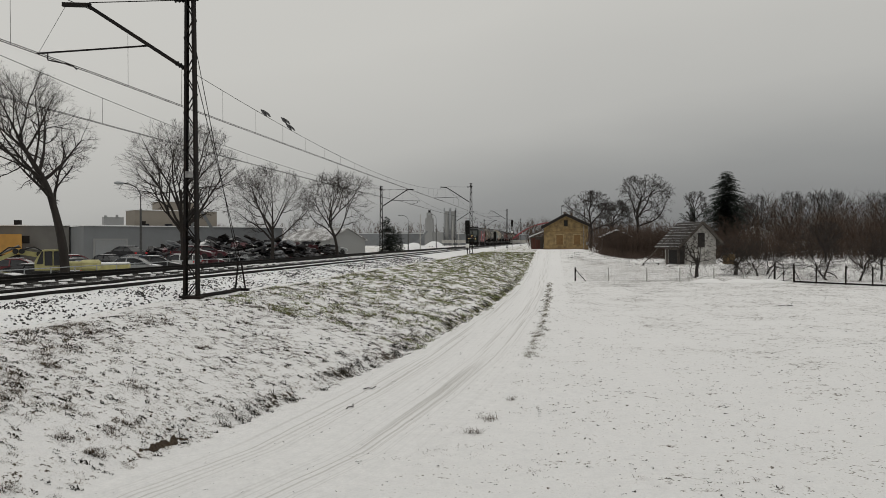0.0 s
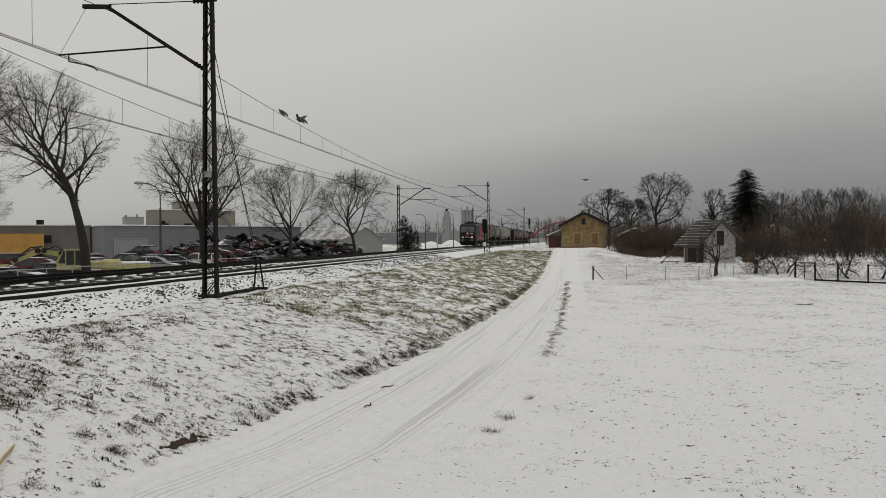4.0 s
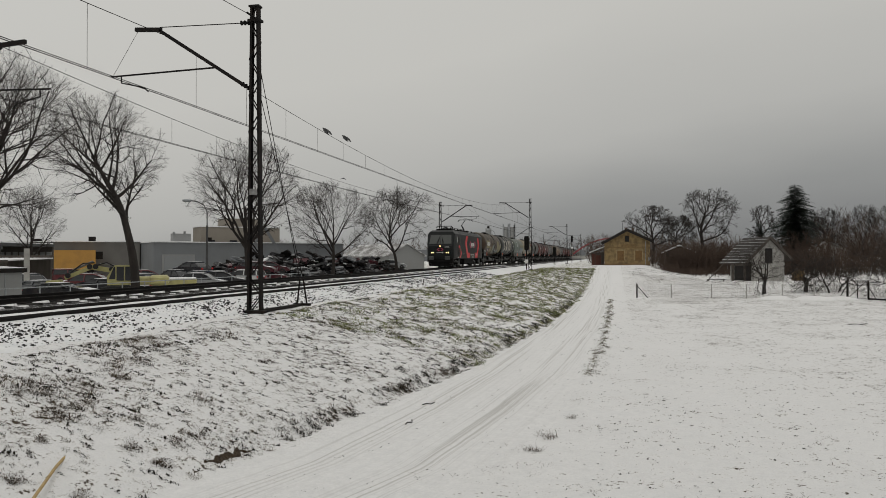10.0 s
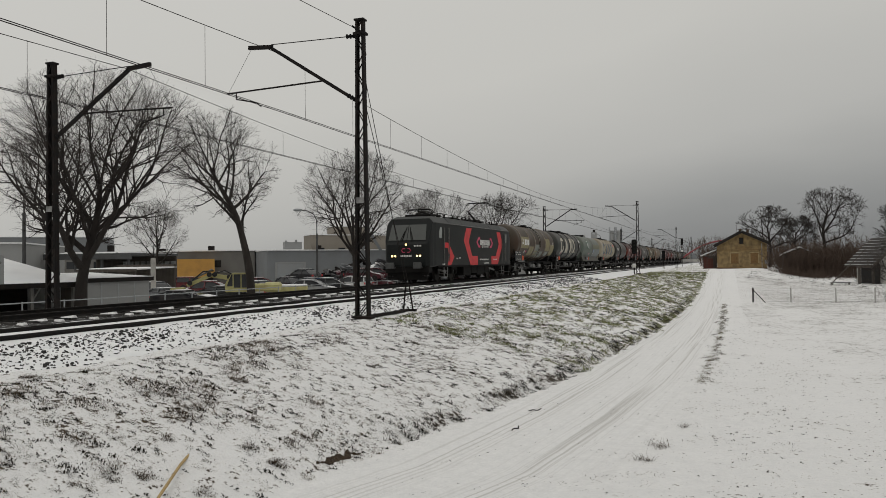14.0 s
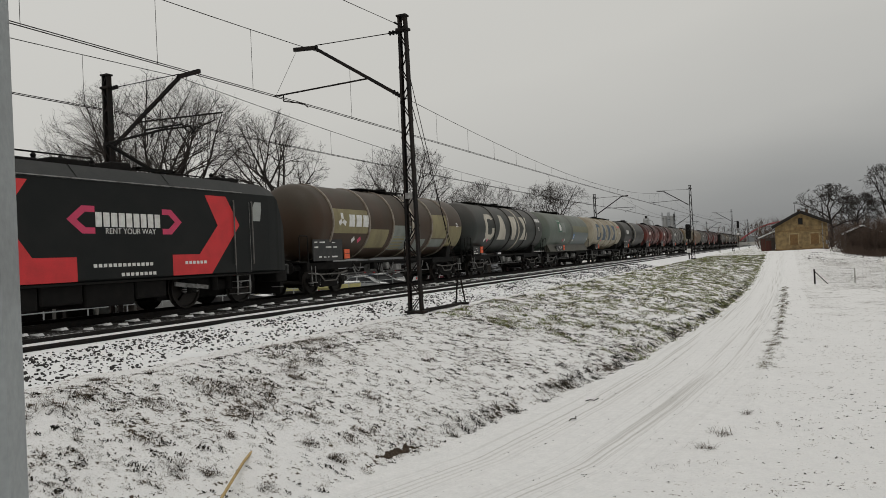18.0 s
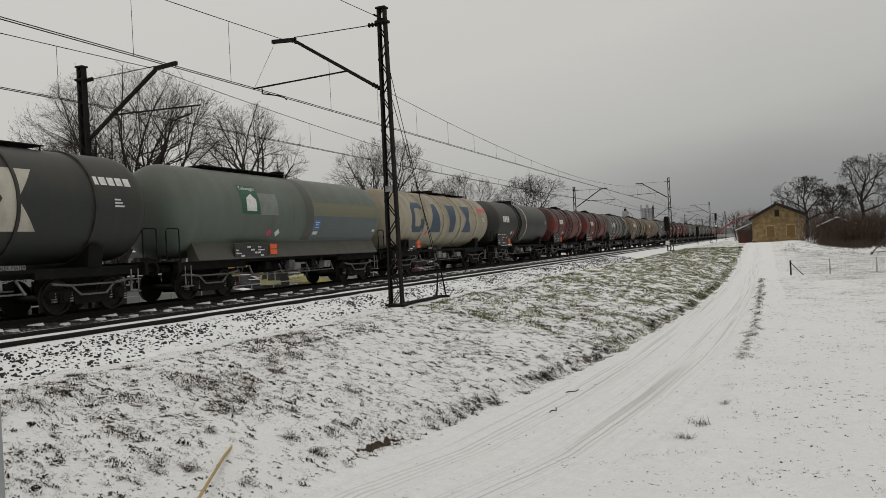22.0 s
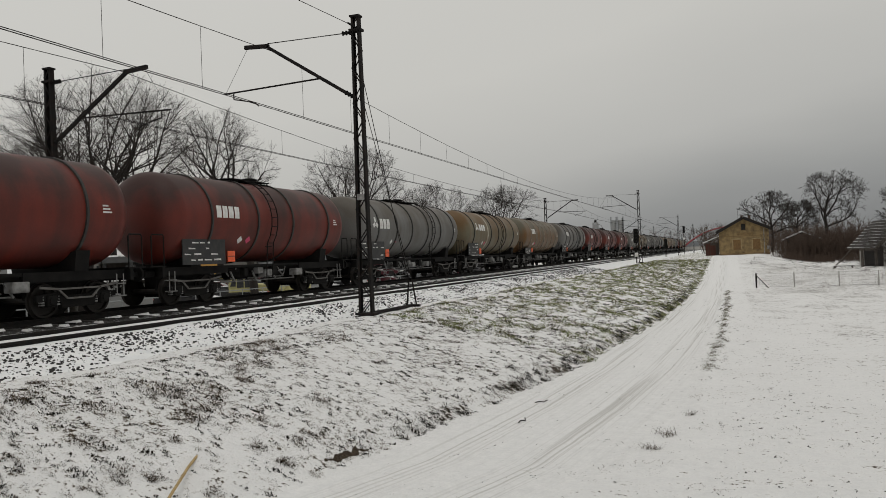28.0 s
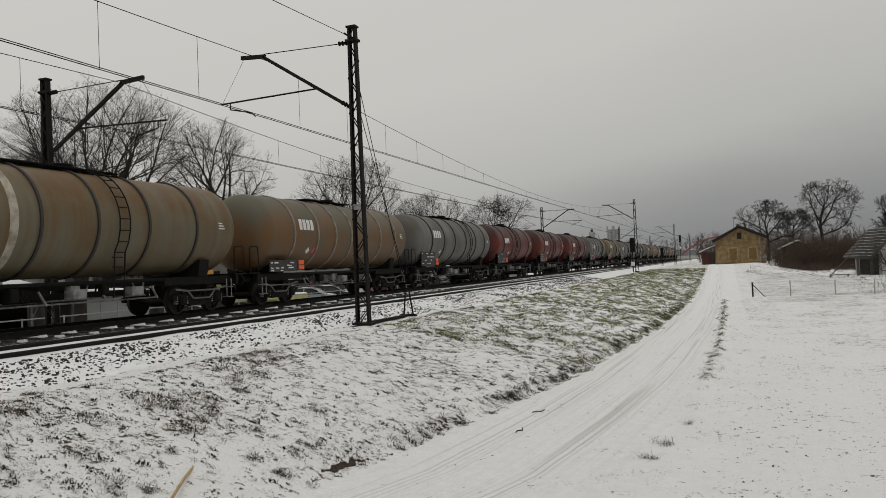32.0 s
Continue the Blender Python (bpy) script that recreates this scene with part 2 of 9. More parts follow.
def raw(name, verts, faces, material, parent=None, label="", smooth=False):
    me = bpy.data.meshes.new(name)
    me.from_pydata(verts, [], faces)
    me.materials.append(material)
    if smooth:
        for p in me.polygons:
            p.use_smooth = True
    ob = new(name, me)
    ob.parent = parent
    if label:
        tagged(ob, label)
    return ob


def thing(name, at=(0, 0, 0), rz=0, label="", category="", group="", kind=""):
    ob = new(name)
    ob.empty_display_size = 0.1
    ob.matrix_basis = pose(*at, 0, 0, rz)
    return tagged(ob, label, category, group, kind)


def box(bm, x0, x1, y0, y1, z0, z1, bevel=0.0):
    vs = [bm.verts.new(p) for p in ((x0, y0, z0), (x1, y0, z0), (x1, y1, z0), (x0, y1, z0), (x0, y0, z1), (x1, y0, z1), (x1, y1, z1), (x0, y1, z1))]
    fs = [bm.faces.new([vs[i] for i in q]) for q in ((3, 2, 1, 0), (4, 5, 6, 7), (0, 1, 5, 4), (1, 2, 6, 5), (2, 3, 7, 6), (3, 0, 4, 7))]
    if bevel:
        es = list({e for f in fs for e in f.edges})
        bmesh.ops.bevel(bm, geom=es, offset=bevel, segments=1, affect="EDGES")
    return bm


def boxes(*bs, bevel=0.0):
    bm = bmesh.new()
    for b in bs:
        box(bm, *b, bevel=bevel)
    return bm


def tube(bm, a, b, r0, r1=None, n=8, caps=True):
    a, b = Vector(a), Vector(b)
    r1 = r0 if r1 is None else r1
    d = (b - a).normalized()
    u = d.orthogonal().normalized()
    v = d.cross(u)
    A = [bm.verts.new(a + (u * math.cos(k * math.tau / n) + v * math.sin(k * math.tau / n)) * r0) for k in range(n)]
    B = [bm.verts.new(b + (u * math.cos(k * math.tau / n) + v * math.sin(k * math.tau / n)) * r1) for k in range(n)]
    for k in range(n):
        bm.faces.new((A[k], A[(k + 1) % n], B[(k + 1) % n], B[k]))
    if caps:
        bm.faces.new(A[::-1])
        bm.faces.new(B)
    return bm


def beam(bm, a, b, w, h=None, up=(0, 0, 1)):
    """A square bar from a to b."""
    a, b = Vector(a), Vector(b)
    h = w if h is None else h
    d = (b - a).normalized()
    u = d.cross(Vector(up))
    u = d.orthogonal().normalized() if u.length < 1e-3 else u.normalized()
    v = u.cross(d)
    q = [(u * sx * w / 2 + v * sy * h / 2) for sx, sy in ((-1, -1), (1, -1), (1, 1), (-1, 1))]
    A, B = [bm.verts.new(a + k) for k in q], [bm.verts.new(b + k) for k in q]
    for k in range(4):
        bm.faces.new((A[k], A[(k + 1) % 4], B[(k + 1) % 4], B[k]))
    bm.faces.new(A[::-1])
    bm.faces.new(B)
    return bm


def prism(bm, outline, axis, lo, hi):
    """An outline of 2D points drawn out along an axis; the other two axes keep their order."""
    def at(p, t):
        return {"x": (t, p[0], p[1]), "y": (p[0], t, p[1]), "z": (p[0], p[1], t)}[axis]
    A, B = [bm.verts.new(at(p, lo)) for p in outline], [bm.verts.new(at(p, hi)) for p in outline]
    n = len(outline)
    for k in range(n):
        bm.faces.new((A[k], A[(k + 1) % n], B[(k + 1) % n], B[k]))
    bm.faces.new(A[::-1])
    bm.faces.new(B)
    bmesh.ops.recalc_face_normals(bm, faces=bm.faces)
    return bm


def lathe(bm, profile, axis="y", n=32, at=(0, 0, 0)):
    """A profile of (along, radius) turned round an axis."""
    rings = []
    for t, r in profile:
        ring = []
        for k in range(n):
            c, s = math.cos(k * math.tau / n) * r, math.sin(k * math.tau / n) * r
            p = {"x": (t, c, s), "y": (c, t, s), "z": (c, s, t)}[axis]
            ring.append(bm.verts.new((p[0] + at[0], p[1] + at[1], p[2] + at[2])))
        rings.append(ring)
    for a, b in zip(rings, rings[1:]):
        for k in range(n):
            bm.faces.new((a[k], a[(k + 1) % n], b[(k + 1) % n], b[k]))
    bm.faces.new(rings[0][::-1])
    bm.faces.new(rings[-1])
    bmesh.ops.recalc_face_normals(bm, faces=bm.faces)
    return bm


def cable(bm, pts, r, n=5):
    """A bent rod in one piece."""
    rings = []
    for k, p in enumerate(pts):
        p = Vector(p)
        d = (Vector(pts[min(k + 1, len(pts) - 1)]) - Vector(pts[max(k - 1, 0)])).normalized()
        u = d.cross(Vector((0.31, 0.2, 0.93))).normalized()
        v = d.cross(u)
        rings.append([bm.verts.new(p + (u * math.cos(j * math.tau / n) + v * math.sin(j * math.tau / n)) * r) for j in range(n)])
    for a, b in zip(rings, rings[1:]):
        for j in range(n):
            bm.faces.new((a[j], a[(j + 1) % n], b[(j + 1) % n], b[j]))
    bm.faces.new(rings[0][::-1])
    bm.faces.new(rings[-1])
    return bm


def smooth01(a, b, x):
    t = min(1.0, max(0.0, (x - a) / (b - a)))
    return t * t * (3 - 2 * t)


def lerp_table(table, x):
    if x <= table[0][0]:
        return table[0][1]
    for (a, va), (b, vb) in zip(table, table[1:]):
        if x <= b:
            return va + (vb - va) * (x - a) / (b - a)
    return table[-1][1]


# ---- the plan: tracks run along y, near rails' top at z 0 ----
TRACK_N, TRACK_F, GAUGE = -13.5, -17.75, 1.435
FAR_Z = 0.08         # the far track lies a little higher
TOE = [(0, -7.5), (4, -6.6), (8.5, -5.95), (13, -5.15), (20, -4.05), (27, -3.5), (33, -3.05), (47, -2.6), (70, -2.6), (150, -2.6)]
VERGE = [(8, -1.9), (11, -1.3), (12.7, -1.05), (14.2, -0.74), (17.8, -0.66), (21, -0.56), (27, -0.35), (33.7, -0.29), (46.8, -0.17), (60, -0.2)]
ROAD_R = [(0, -4.2), (4, -3.6), (8.5, -2.45), (10.7, -1.4), (15, -0.9), (25, -0.56), (43, -0.34), (70, -0.2), (150, 0.2)]


def ground_z(x, y):
    low = -1.7 + 1.35 * smooth01(62, 128, y) * (1 - smooth01(2.5, 12, x) * (1 - smooth01(118, 170, y)))
    if x > 0:
        low += 0.2 * smooth01(100, 112, y) * smooth01(2, 6, x) * (1 - smooth01(14, 22, x))
    toe = lerp_table(TOE, y)
    z = low + (-0.42 - low) * smooth01(toe, -9.6, x) if x < toe else low
    z = low + (-0.42 - low) * (1 - min(1, max(0, (x + 9.6) / (toe + 9.6)))) ** 0.85 if -9.6 < x < toe else z
    if x < -21:
        z += -1.05 * smooth01(-22, -27, x) * (1 - 0.6 * smooth01(130, 200, y))
    r = math.hypot(x, y)
    if r < 7:
        z = max(z, -0.38 - 1.35 * smooth01(1.5, 5.5, r))
    return z


def road_mid(y):
    return (lerp_table(TOE, y) + lerp_table(ROAD_R, y)) / 2


def on_road(x, y):
    """1 on the snowy track, 0 off it."""
    a, b = lerp_table(TOE, y), lerp_table(ROAD_R, y)
    return smooth01(a - 0.1, a + 0.35, x) * (1 - smooth01(b - 0.35, b + 0.1, x)) * (1 - smooth01(118, 135, y))


def rut(x, y):
    d = abs(abs(x - road_mid(y) - 0.15 * noise.noise((y * 0.1, 0, 0))) - 0.72)
    return max(0.0, 1 - (d / 0.50) ** 2)


def rough(x, y):
    r = on_road(x, y) if -9 < x < 3 and 0 < y < 135 else 0.0
    z = rough_off(x, y)
    if r:
        z = r * (-0.05 - 0.035 * rut(x, y) + 0.012 * noise.noise((x * 2.5, y * 2.5, 8))) + (1 - r) * z
    if 10 < y < 62 and -2.5 < x < 1.0:           # the torn ridge of turf along the verge
        d = x - lerp_table(VERGE, y)
        z += 0.10 * math.exp(-((d - 0.1) / 0.16) ** 2) * smooth01(11, 17, y) * (1 - smooth01(52, 61, y)) * (0.6 + 0.8 * noise.noise((x * 1.5, y * 1.1, 2)))
    if 8 < x < 18 and 55 < y < 64:               # snow shovelled up along the fence
        z += 0.42 * math.exp(-((x - 11.6) / 1.0) ** 2 - ((y - 59.3) / 0.8) ** 2) + 0.34 * math.exp(-((x - 14.6) / 0.9) ** 2 - ((y - 59.0) / 0.7) ** 2)
    if 9 < y < 75 and -7 < x < -2:               # a shallow ditch at the embankment's foot
        z -= 0.05 * math.exp(-((x - lerp_table(TOE, y) - 0.12) / 0.16) ** 2) * smooth01(9, 13, y)
    return z


def rough_off(x, y):
    z = 0.05 * noise.noise((x * 0.35, y * 0.35, 0)) + 0.022 * noise.noise((x * 1.3, y * 1.3, 4))
    if -10.6 < x < -2.5 and 3 < y < 80 and x < lerp_table(TOE, y):
        z += (0.028 + 0.03 * smooth01(14, 26, y)) * noise.noise((x * 2.6, y * (2.2 - 1.0 * smooth01(14, 26, y)), 11)) + 0.016 * noise.noise((x * 6, y * 5, 13))
    return z


def build_ground():
    def axis(breaks):
        out = []
        for a, b, n in breaks:
            out += [a + (b - a) * k / n for k in range(n)]
        return out + [breaks[-1][1]]
    xs = axis([(-1500, -300, 6), (-300, -60, 12), (-60, -22, 20), (-22, -11, 11), (-11, -2, 82), (-2, 1.5, 36), (1.5, 8, 30), (8, 40, 70), (40, 90, 20), (90, 300, 12), (300, 1500, 6)])
    ys = axis([(-300, -30, 8), (-30, 4, 24), (4, 30, 175), (30, 70, 120), (70, 150, 90), (150, 400, 25), (400, 2500, 10)])
    verts, faces = [], []
    for y in ys:
        for x in xs:
            near = 1 - smooth01(120, 300, abs(y)) * 1
            verts.append((x, y, ground_z(x, y) + (rough(x, y) * near if not -21.5 < x < -10.6 else -0.08)))
    nx = len(xs)
    for j in range(len(ys) - 1):
        for i in range(nx - 1):
            faces.append((j * nx + i, j * nx + i + 1, (j + 1) * nx + i + 1, (j + 1) * nx + i))
    ob = raw("ground", verts, faces, SNOW, smooth=True)
    for key in ("bare", "green", "rut", "across"):
        ob.data.attributes.new(key, "FLOAT", "POINT")
    bare, green, ruts, across = [ob.data.attributes[key] for key in ("bare", "green", "rut", "across")]
    for k, (x, y, z) in enumerate(verts):
        toe, rd = lerp_table(TOE, y), lerp_table(ROAD_R, y)
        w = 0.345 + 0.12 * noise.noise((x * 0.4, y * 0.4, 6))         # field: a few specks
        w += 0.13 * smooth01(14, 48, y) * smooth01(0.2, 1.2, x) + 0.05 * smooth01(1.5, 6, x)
        if x < toe + 0.2:                                           # embankment
            crest = smooth01(-10.3, -9.3, x)
            w = 0.48 + 0.14 * smooth01(13, 40, y) * crest + (0.16 + 0.10 * smooth01(15, 30, y)) * noise.noise((x * 0.8, y * 0.5, 7)) + 0.08 * noise.noise((x * 2.2, y * 1.6, 5))
            w += 0.5 * math.exp(-((x - toe + 0.02) / 0.17) ** 2) * max(0.0, 0.35 + 1.3 * noise.noise((y * 0.7, 3, 3))) * smooth01(10, 15, y)
        elif x < rd:
            w = 0.02 + 0.20 * rut(x, y)
        elif x < rd + 1.2:
            w = 0.30 + 0.2 * noise.noise((x * 0.9, y * 0.7, 6))
        if 9 < y < 60 and abs(x - lerp_table(VERGE, y)) < 0.6:
            w += 0.5 * math.exp(-((x - lerp_table(VERGE, y)) / 0.16) ** 2) * max(0.0, 0.5 + 1.1 * noise.noise((y * 0.55, 5, 0))) * smooth01(18, 21, y) * (1 - smooth01(48, 58, y))
        if 2 < x < 24 and 50 < y < 104:
            w = 0.585 + 0.14 * noise.noise((x * 0.3, y * 0.15, 2))
        if x < -21.5:
            w = 0.62
        if x > 4 and 98 < y < 140:
            w = 0.45
        if math.hypot(x, y) > 220:
            w = 0.5
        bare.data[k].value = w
        across.data[k].value = x - road_mid(y)
        ruts.data[k].value = (0.10 + 0.50 * rut(x, y)) * on_road(x, y) if -9 < x < 3 and 0 < y < 135 else 0.0
        green.data[k].value = smooth01(19, 36, y) * (1 - smooth01(toe, toe + 0.4, x)) * 0.95
    tagged(ob, "thin snow over short winter grass and bare soil", "ground", kind="structure")
    return ob


build_ground()

# ---- the railway ----
RAILHEAD = paint("worn rail steel", (0.010, 0.009, 0.0085), 0.7, 0.0, (0.02, 0.014, 0.010), 0.6, 6, spec=0.25)
BALLAST = snowy("snowed-in ballast", (0.02, 0.018, 0.017), cover=0.63, sharp=0.05, scale=3.0, fine=9.0, weight=0.2, base_noise=30)
BALLAST_DARK = snowy("oily ballast between the rails", (0.014, 0.013, 0.012), cover=0.30, sharp=0.14, scale=3.0, fine=12.0, weight=0.3, base_noise=30)
SLEEPER = snowy("concrete sleeper under snow", (0.03, 0.028, 0.026), cover=0.30, sharp=0.08, scale=5, fine=20)
Y0, Y1 = -60.0, 620.0


BED = [(-10.15, -0.52), (-10.9, -0.34), (-11.5, -0.22), (-12.1, -0.155), (-12.68, -0.10), (-12.88, -0.085), (-14.12, -0.085), (-14.3, -0.15), (-15.4, -0.20), (-16.1, -0.16), (-16.75, -0.12), (-18.6, -0.09), (-19.2, -0.12), (-20.1, -0.26), (-21.3, -0.62)]


def build_bed():
    """Ballast shoulders and the beds of both tracks, in long rows that follow the embankment."""
    prof = BED
    ys = [Y0 + (8 - Y0) * k / 20 for k in range(20)] + [8 + 0.5 * k for k in range(120)] + [68 + 6 * k for k in range(93)]
    verts, faces = [], []
    n = len(prof)
    for y in ys:
        for k, (x, z) in enumerate(prof):
            j = 0.05 * noise.noise((x, y * 0.8, 3)) if k else 0
            verts.append((x + j, y, z + j * 0.5))
    for r in range(len(ys) - 1):
        for k in range(n - 1):
            faces.append((r * n + k, (r + 1) * n + k, (r + 1) * n + k + 1, r * n + k + 1))
    ob = raw("ballast_bed", verts, faces, BALLAST)
    ob.data.materials.append(BALLAST_DARK)
    for f in ob.data.polygons:
        if f.index % (n - 1) in (9, 10, 11):
            f.material_index = 1
    tagged(ob, "coarse grey ballast half hidden under snow", "railway bed", kind="structure")
    return ob


build_bed()


def build_track(cx, z, name):
    t = thing(name, (cx, 0, z), label="straight railway track with rusty rails on snowy sleepers", category="railway track", kind="structure")
    prof = [(-0.07, -0.165), (0.07, -0.165), (0.07, -0.145), (0.012, -0.12), (0.012, -0.045), (0.035, -0.035), (0.035, -0.004), (0.028, 0), (-0.028, 0), (-0.035, -0.004), (-0.035, -0.035), (-0.012, -0.045), (-0.012, -0.12), (-0.07, -0.145)]
    for s in (-1, 1):
        part("rail", prism(bmesh.new(), [(s * (GAUGE / 2 + 0.035) + a, b) for a, b in prof], "y", Y0, Y1), RAILHEAD, t)
    return t


TN, TF = build_track(TRACK_N, 0, "track_near"), build_track(TRACK_F, FAR_Z, "track_far")



FRESH = paint("fresh snow", (0.80, 0.80, 0.795), 0.95, 0, (0.7, 0.7, 0.7), 0.4, 8, 0.3)


def build_sleepers():
    """Concrete sleepers, alike, with snow heaped on their near ends."""
    me = bpy.data.meshes.new("sleeper")
    bm = bmesh.new()
    prism(bm, [(-0.14, -0.2), (0.14, -0.2), (0.10, 0.0), (-0.10, 0.0)], "x", -1.3, 1.3)
    bm.to_mesh(me)
    bm.free()
    me.materials.append(SLEEPER)
    cap = bpy.data.meshes.new("sleeper_snow")
    bm = bmesh.new()
    prism(bm, [(-0.085, -0.03), (0.085, -0.03), (0.03, 0.04), (-0.03, 0.04)], "x", 1.0, 1.52)
    for v in bm.verts:                  # thin towards the rail
        if v.co.x < 1.2:
            v.co.y *= 0.3
            v.co.z = -0.02 + 0.25 * (v.co.z + 0.02)
    bm.to_mesh(cap)
    bm.free()
    cap.materials.append(FRESH)
    for t, n, y in ((TF, 190, 5.0), (TN, 130, 5.0)):
        for k in range(n):
            ob = new("sleeper", me)
            ob.parent = t
            ob.matrix_basis = pose(0, y + 0.6 * k, -0.162)
            if t is TF:
                c = new("snow_cap", cap)
                c.parent = ob
                c.matrix_basis = pose(0.05 * math.sin(k * 2.7), 0, 0.012 * math.sin(k * 1.9), 0, 2 * math.sin(k * 3.1), 5 * math.sin(k * 1.3))


build_sleepers()


SHOULDER = BED[5::-1]


def build_stones():
    """Dark stones that stick out of the snow on the ballast's shoulder."""
    rng = random.Random(12)
    verts, faces = [], []
    for k in range(15000):
        y = 4 + 66 * rng.random() ** 1.5
        x = rng.uniform(-12.45, -10.35)
        if noise.noise((x * 0.9, y * 0.45, 5)) + 0.5 * noise.noise((x * 3, y * 2, 1)) < rng.uniform(-0.75, 0.55):
            continue
        z = lerp_table(SHOULDER, x)
        r = (0.012 + 0.029 * rng.random() ** 1.6) * (1 + 0.3 * smooth01(25, 60, y))
        b = len(verts)
        turn, tx, ty = rng.uniform(0, math.tau), rng.uniform(0.6, 1.6), rng.uniform(0.6, 1.7)
        for j in range(5):              # five uneven corners, and a tilted uneven top
            w = turn + j * math.tau / 5 + rng.uniform(-0.4, 0.4)
            q = r * rng.uniform(0.6, 1.35)
            verts.append((x + math.cos(w) * q * tx, y + math.sin(w) * q * ty, z - 0.02))
            verts.append((x + math.cos(w) * q * tx * 0.6, y + math.sin(w) * q * ty * 0.7, z + r * rng.uniform(0.1, 0.95)))
        faces += [(b + 2 * j, b + (2 * j + 2) % 10, b + (2 * j + 3) % 10, b + 2 * j + 1) for j in range(5)] + [(b + 1, b + 3, b + 5, b + 7, b + 9)]
    tagged(raw("ballast_stones", verts, faces, STONE), "dark ballast stones poking out of the snow", "stones", kind="stuff")


STONE = paint("dark wet ballast stone", (0.016, 0.0148, 0.0148), 0.8, 0, (0.05, 0.045, 0.04), 0.5, 10, 0)
build_stones()

# ---- the train: it comes towards us along the far track ----
def run(t):
    """How far the train's front buffers are along y."""
    k = t - 17
    return 13.97 - 9.3035 * k - 0.009876 * k * k - 0.0003985 * k ** 3


BLACK = paint("black underframe paint, dusty", (0.0065, 0.0062, 0.006), 0.85, 0.0, (0.018, 0.016, 0.014), 0.5, 3, spec=0.2)
WHEEL = paint("wheel steel", (0.022, 0.019, 0.017), 0.6, 0.2, (0.03, 0.025, 0.02), 0.6, 8, spec=0.3)
GREYPART = paint("light grey brake gear with snow dust", (0.26, 0.26, 0.255), 0.7, 0.0, (0.05, 0.045, 0.04), 0.85, 5)
LOCO = paint("anthracite locomotive paint", (0.0075, 0.0092, 0.0092), 0.42, 0.0, (0.017, 0.017, 0.016), 0.5, 1.2, 0.04, spec=0.22)
LOCOROOF = paint("grey roof paint", (0.026, 0.028, 0.028), 0.55, 0.0, (0.045, 0.045, 0.043), 0.6, 2, spec=0.25)
RED = paint("signal red livery", (0.62, 0.03, 0.035), 0.45, 0, (0.3, 0.02, 0.02), 0.4, 2, 0.05)
WHITE = paint("white marking", (0.72, 0.72, 0.70), 0.6, 0, (0.4, 0.38, 0.35), 0.5, 6, 0.03)
IVORY = paint("weathered ivory marking", (0.50, 0.47, 0.40), 0.65, 0, (0.26, 0.23, 0.18), 0.6, 2.5, 0.03, stretch=(1, 1, 0.4))
MAGENTA = paint("pink red marking", (0.6, 0.05, 0.13), 0.5, 0, (0.3, 0.02, 0.05), 0.3, 3, 0.03)
ORANGE = paint("orange hazard plate", (0.85, 0.13, 0.04), 0.5, 0, (0.4, 0.07, 0.03), 0.4, 6, 0.03)
PLATE = paint("black lettering board", (0.02, 0.021, 0.022), 0.6, 0, (0.06, 0.055, 0.05), 0.5, 5, 0.03)
CREAM = paint("faded cream field", (0.24, 0.21, 0.105), 0.6, 0, (0.12, 0.09, 0.05), 0.6, 2, 0.05, stretch=(1, 1, 0.4))
BLUE = paint("blue marking", (0.036, 0.066, 0.108), 0.55, 0, (0.04, 0.06, 0.09), 0.4, 3, 0.03)
GREEN = paint("dark green marking", (0.02, 0.10, 0.05), 0.55, 0, (0.02, 0.06, 0.03), 0.4, 3, 0.03)
GLASS = paint("grey cab glass", (0.07, 0.075, 0.07), 0.06, 0.0, (0.06, 0.06, 0.06), 0.3, 2, 0)


PALEPART = paint("pale brake beam with snow dust", (0.13, 0.125, 0.118), 0.7, 0, (0.08, 0.07, 0.06), 0.85, 6)
BAND = paint("dirty pale band", (0.42, 0.39, 0.32), 0.6, 0, (0.14, 0.10, 0.06), 0.8, 4, 0.05)
BUFFER = paint("dull grey buffer plate", (0.07, 0.072, 0.07), 0.6, 0, (0.03, 0.03, 0.03), 0.6, 6)


def glow(name, rgb, power):
    m, nt, b = shader(name)
    b.inputs["Base Color"].default_value = (*rgb, 1)
    b.inputs["Emission Color"].default_value = (*rgb, 1)
    b.inputs["Emission Strength"].default_value = power
    return m


LAMP = glow("lit headlamp", (1.0, 0.72, 0.28), 2.6)
# pale colour stands in for sky seen in and through the glass
PANE = paint("side glass coloured like sky", (0.34, 0.355, 0.34), 0.1, 0, (0.2, 0.21, 0.2), 0.3, 2, 0)


def wheelset(parent, y, r, z=0.0, hub=True):
    """An axle with both wheels, turned as one piece."""
    bm = bmesh.new()
    for s in (-1, 1):
        lathe(bm, [(s * 0.70, r - 0.02), (s * 0.69, r + 0.03), (s * 0.72, r + 0.03), (s * 0.735, r), (s * 0.83, r - 0.008), (s * 0.835, r - 0.07), (s * 0.77, r - 0.09), (s * 0.75, 0.18), (s * 0.86, 0.14), (s * 0.87, 0.05)], "x", 24)
    tube(bm, (-0.72, 0, 0), (0.72, 0, 0), 0.085, n=10)
    for k in range(2):      # a chalk line and a bolt show the turn
        box(bm, 0.833, 0.842, -0.03, 0.03, r * 0.35, r * 0.8)
    ob = part("wheelset", bm, WHEEL, parent)
    ob.matrix_basis = pose(0, y, z + r)
    return ob


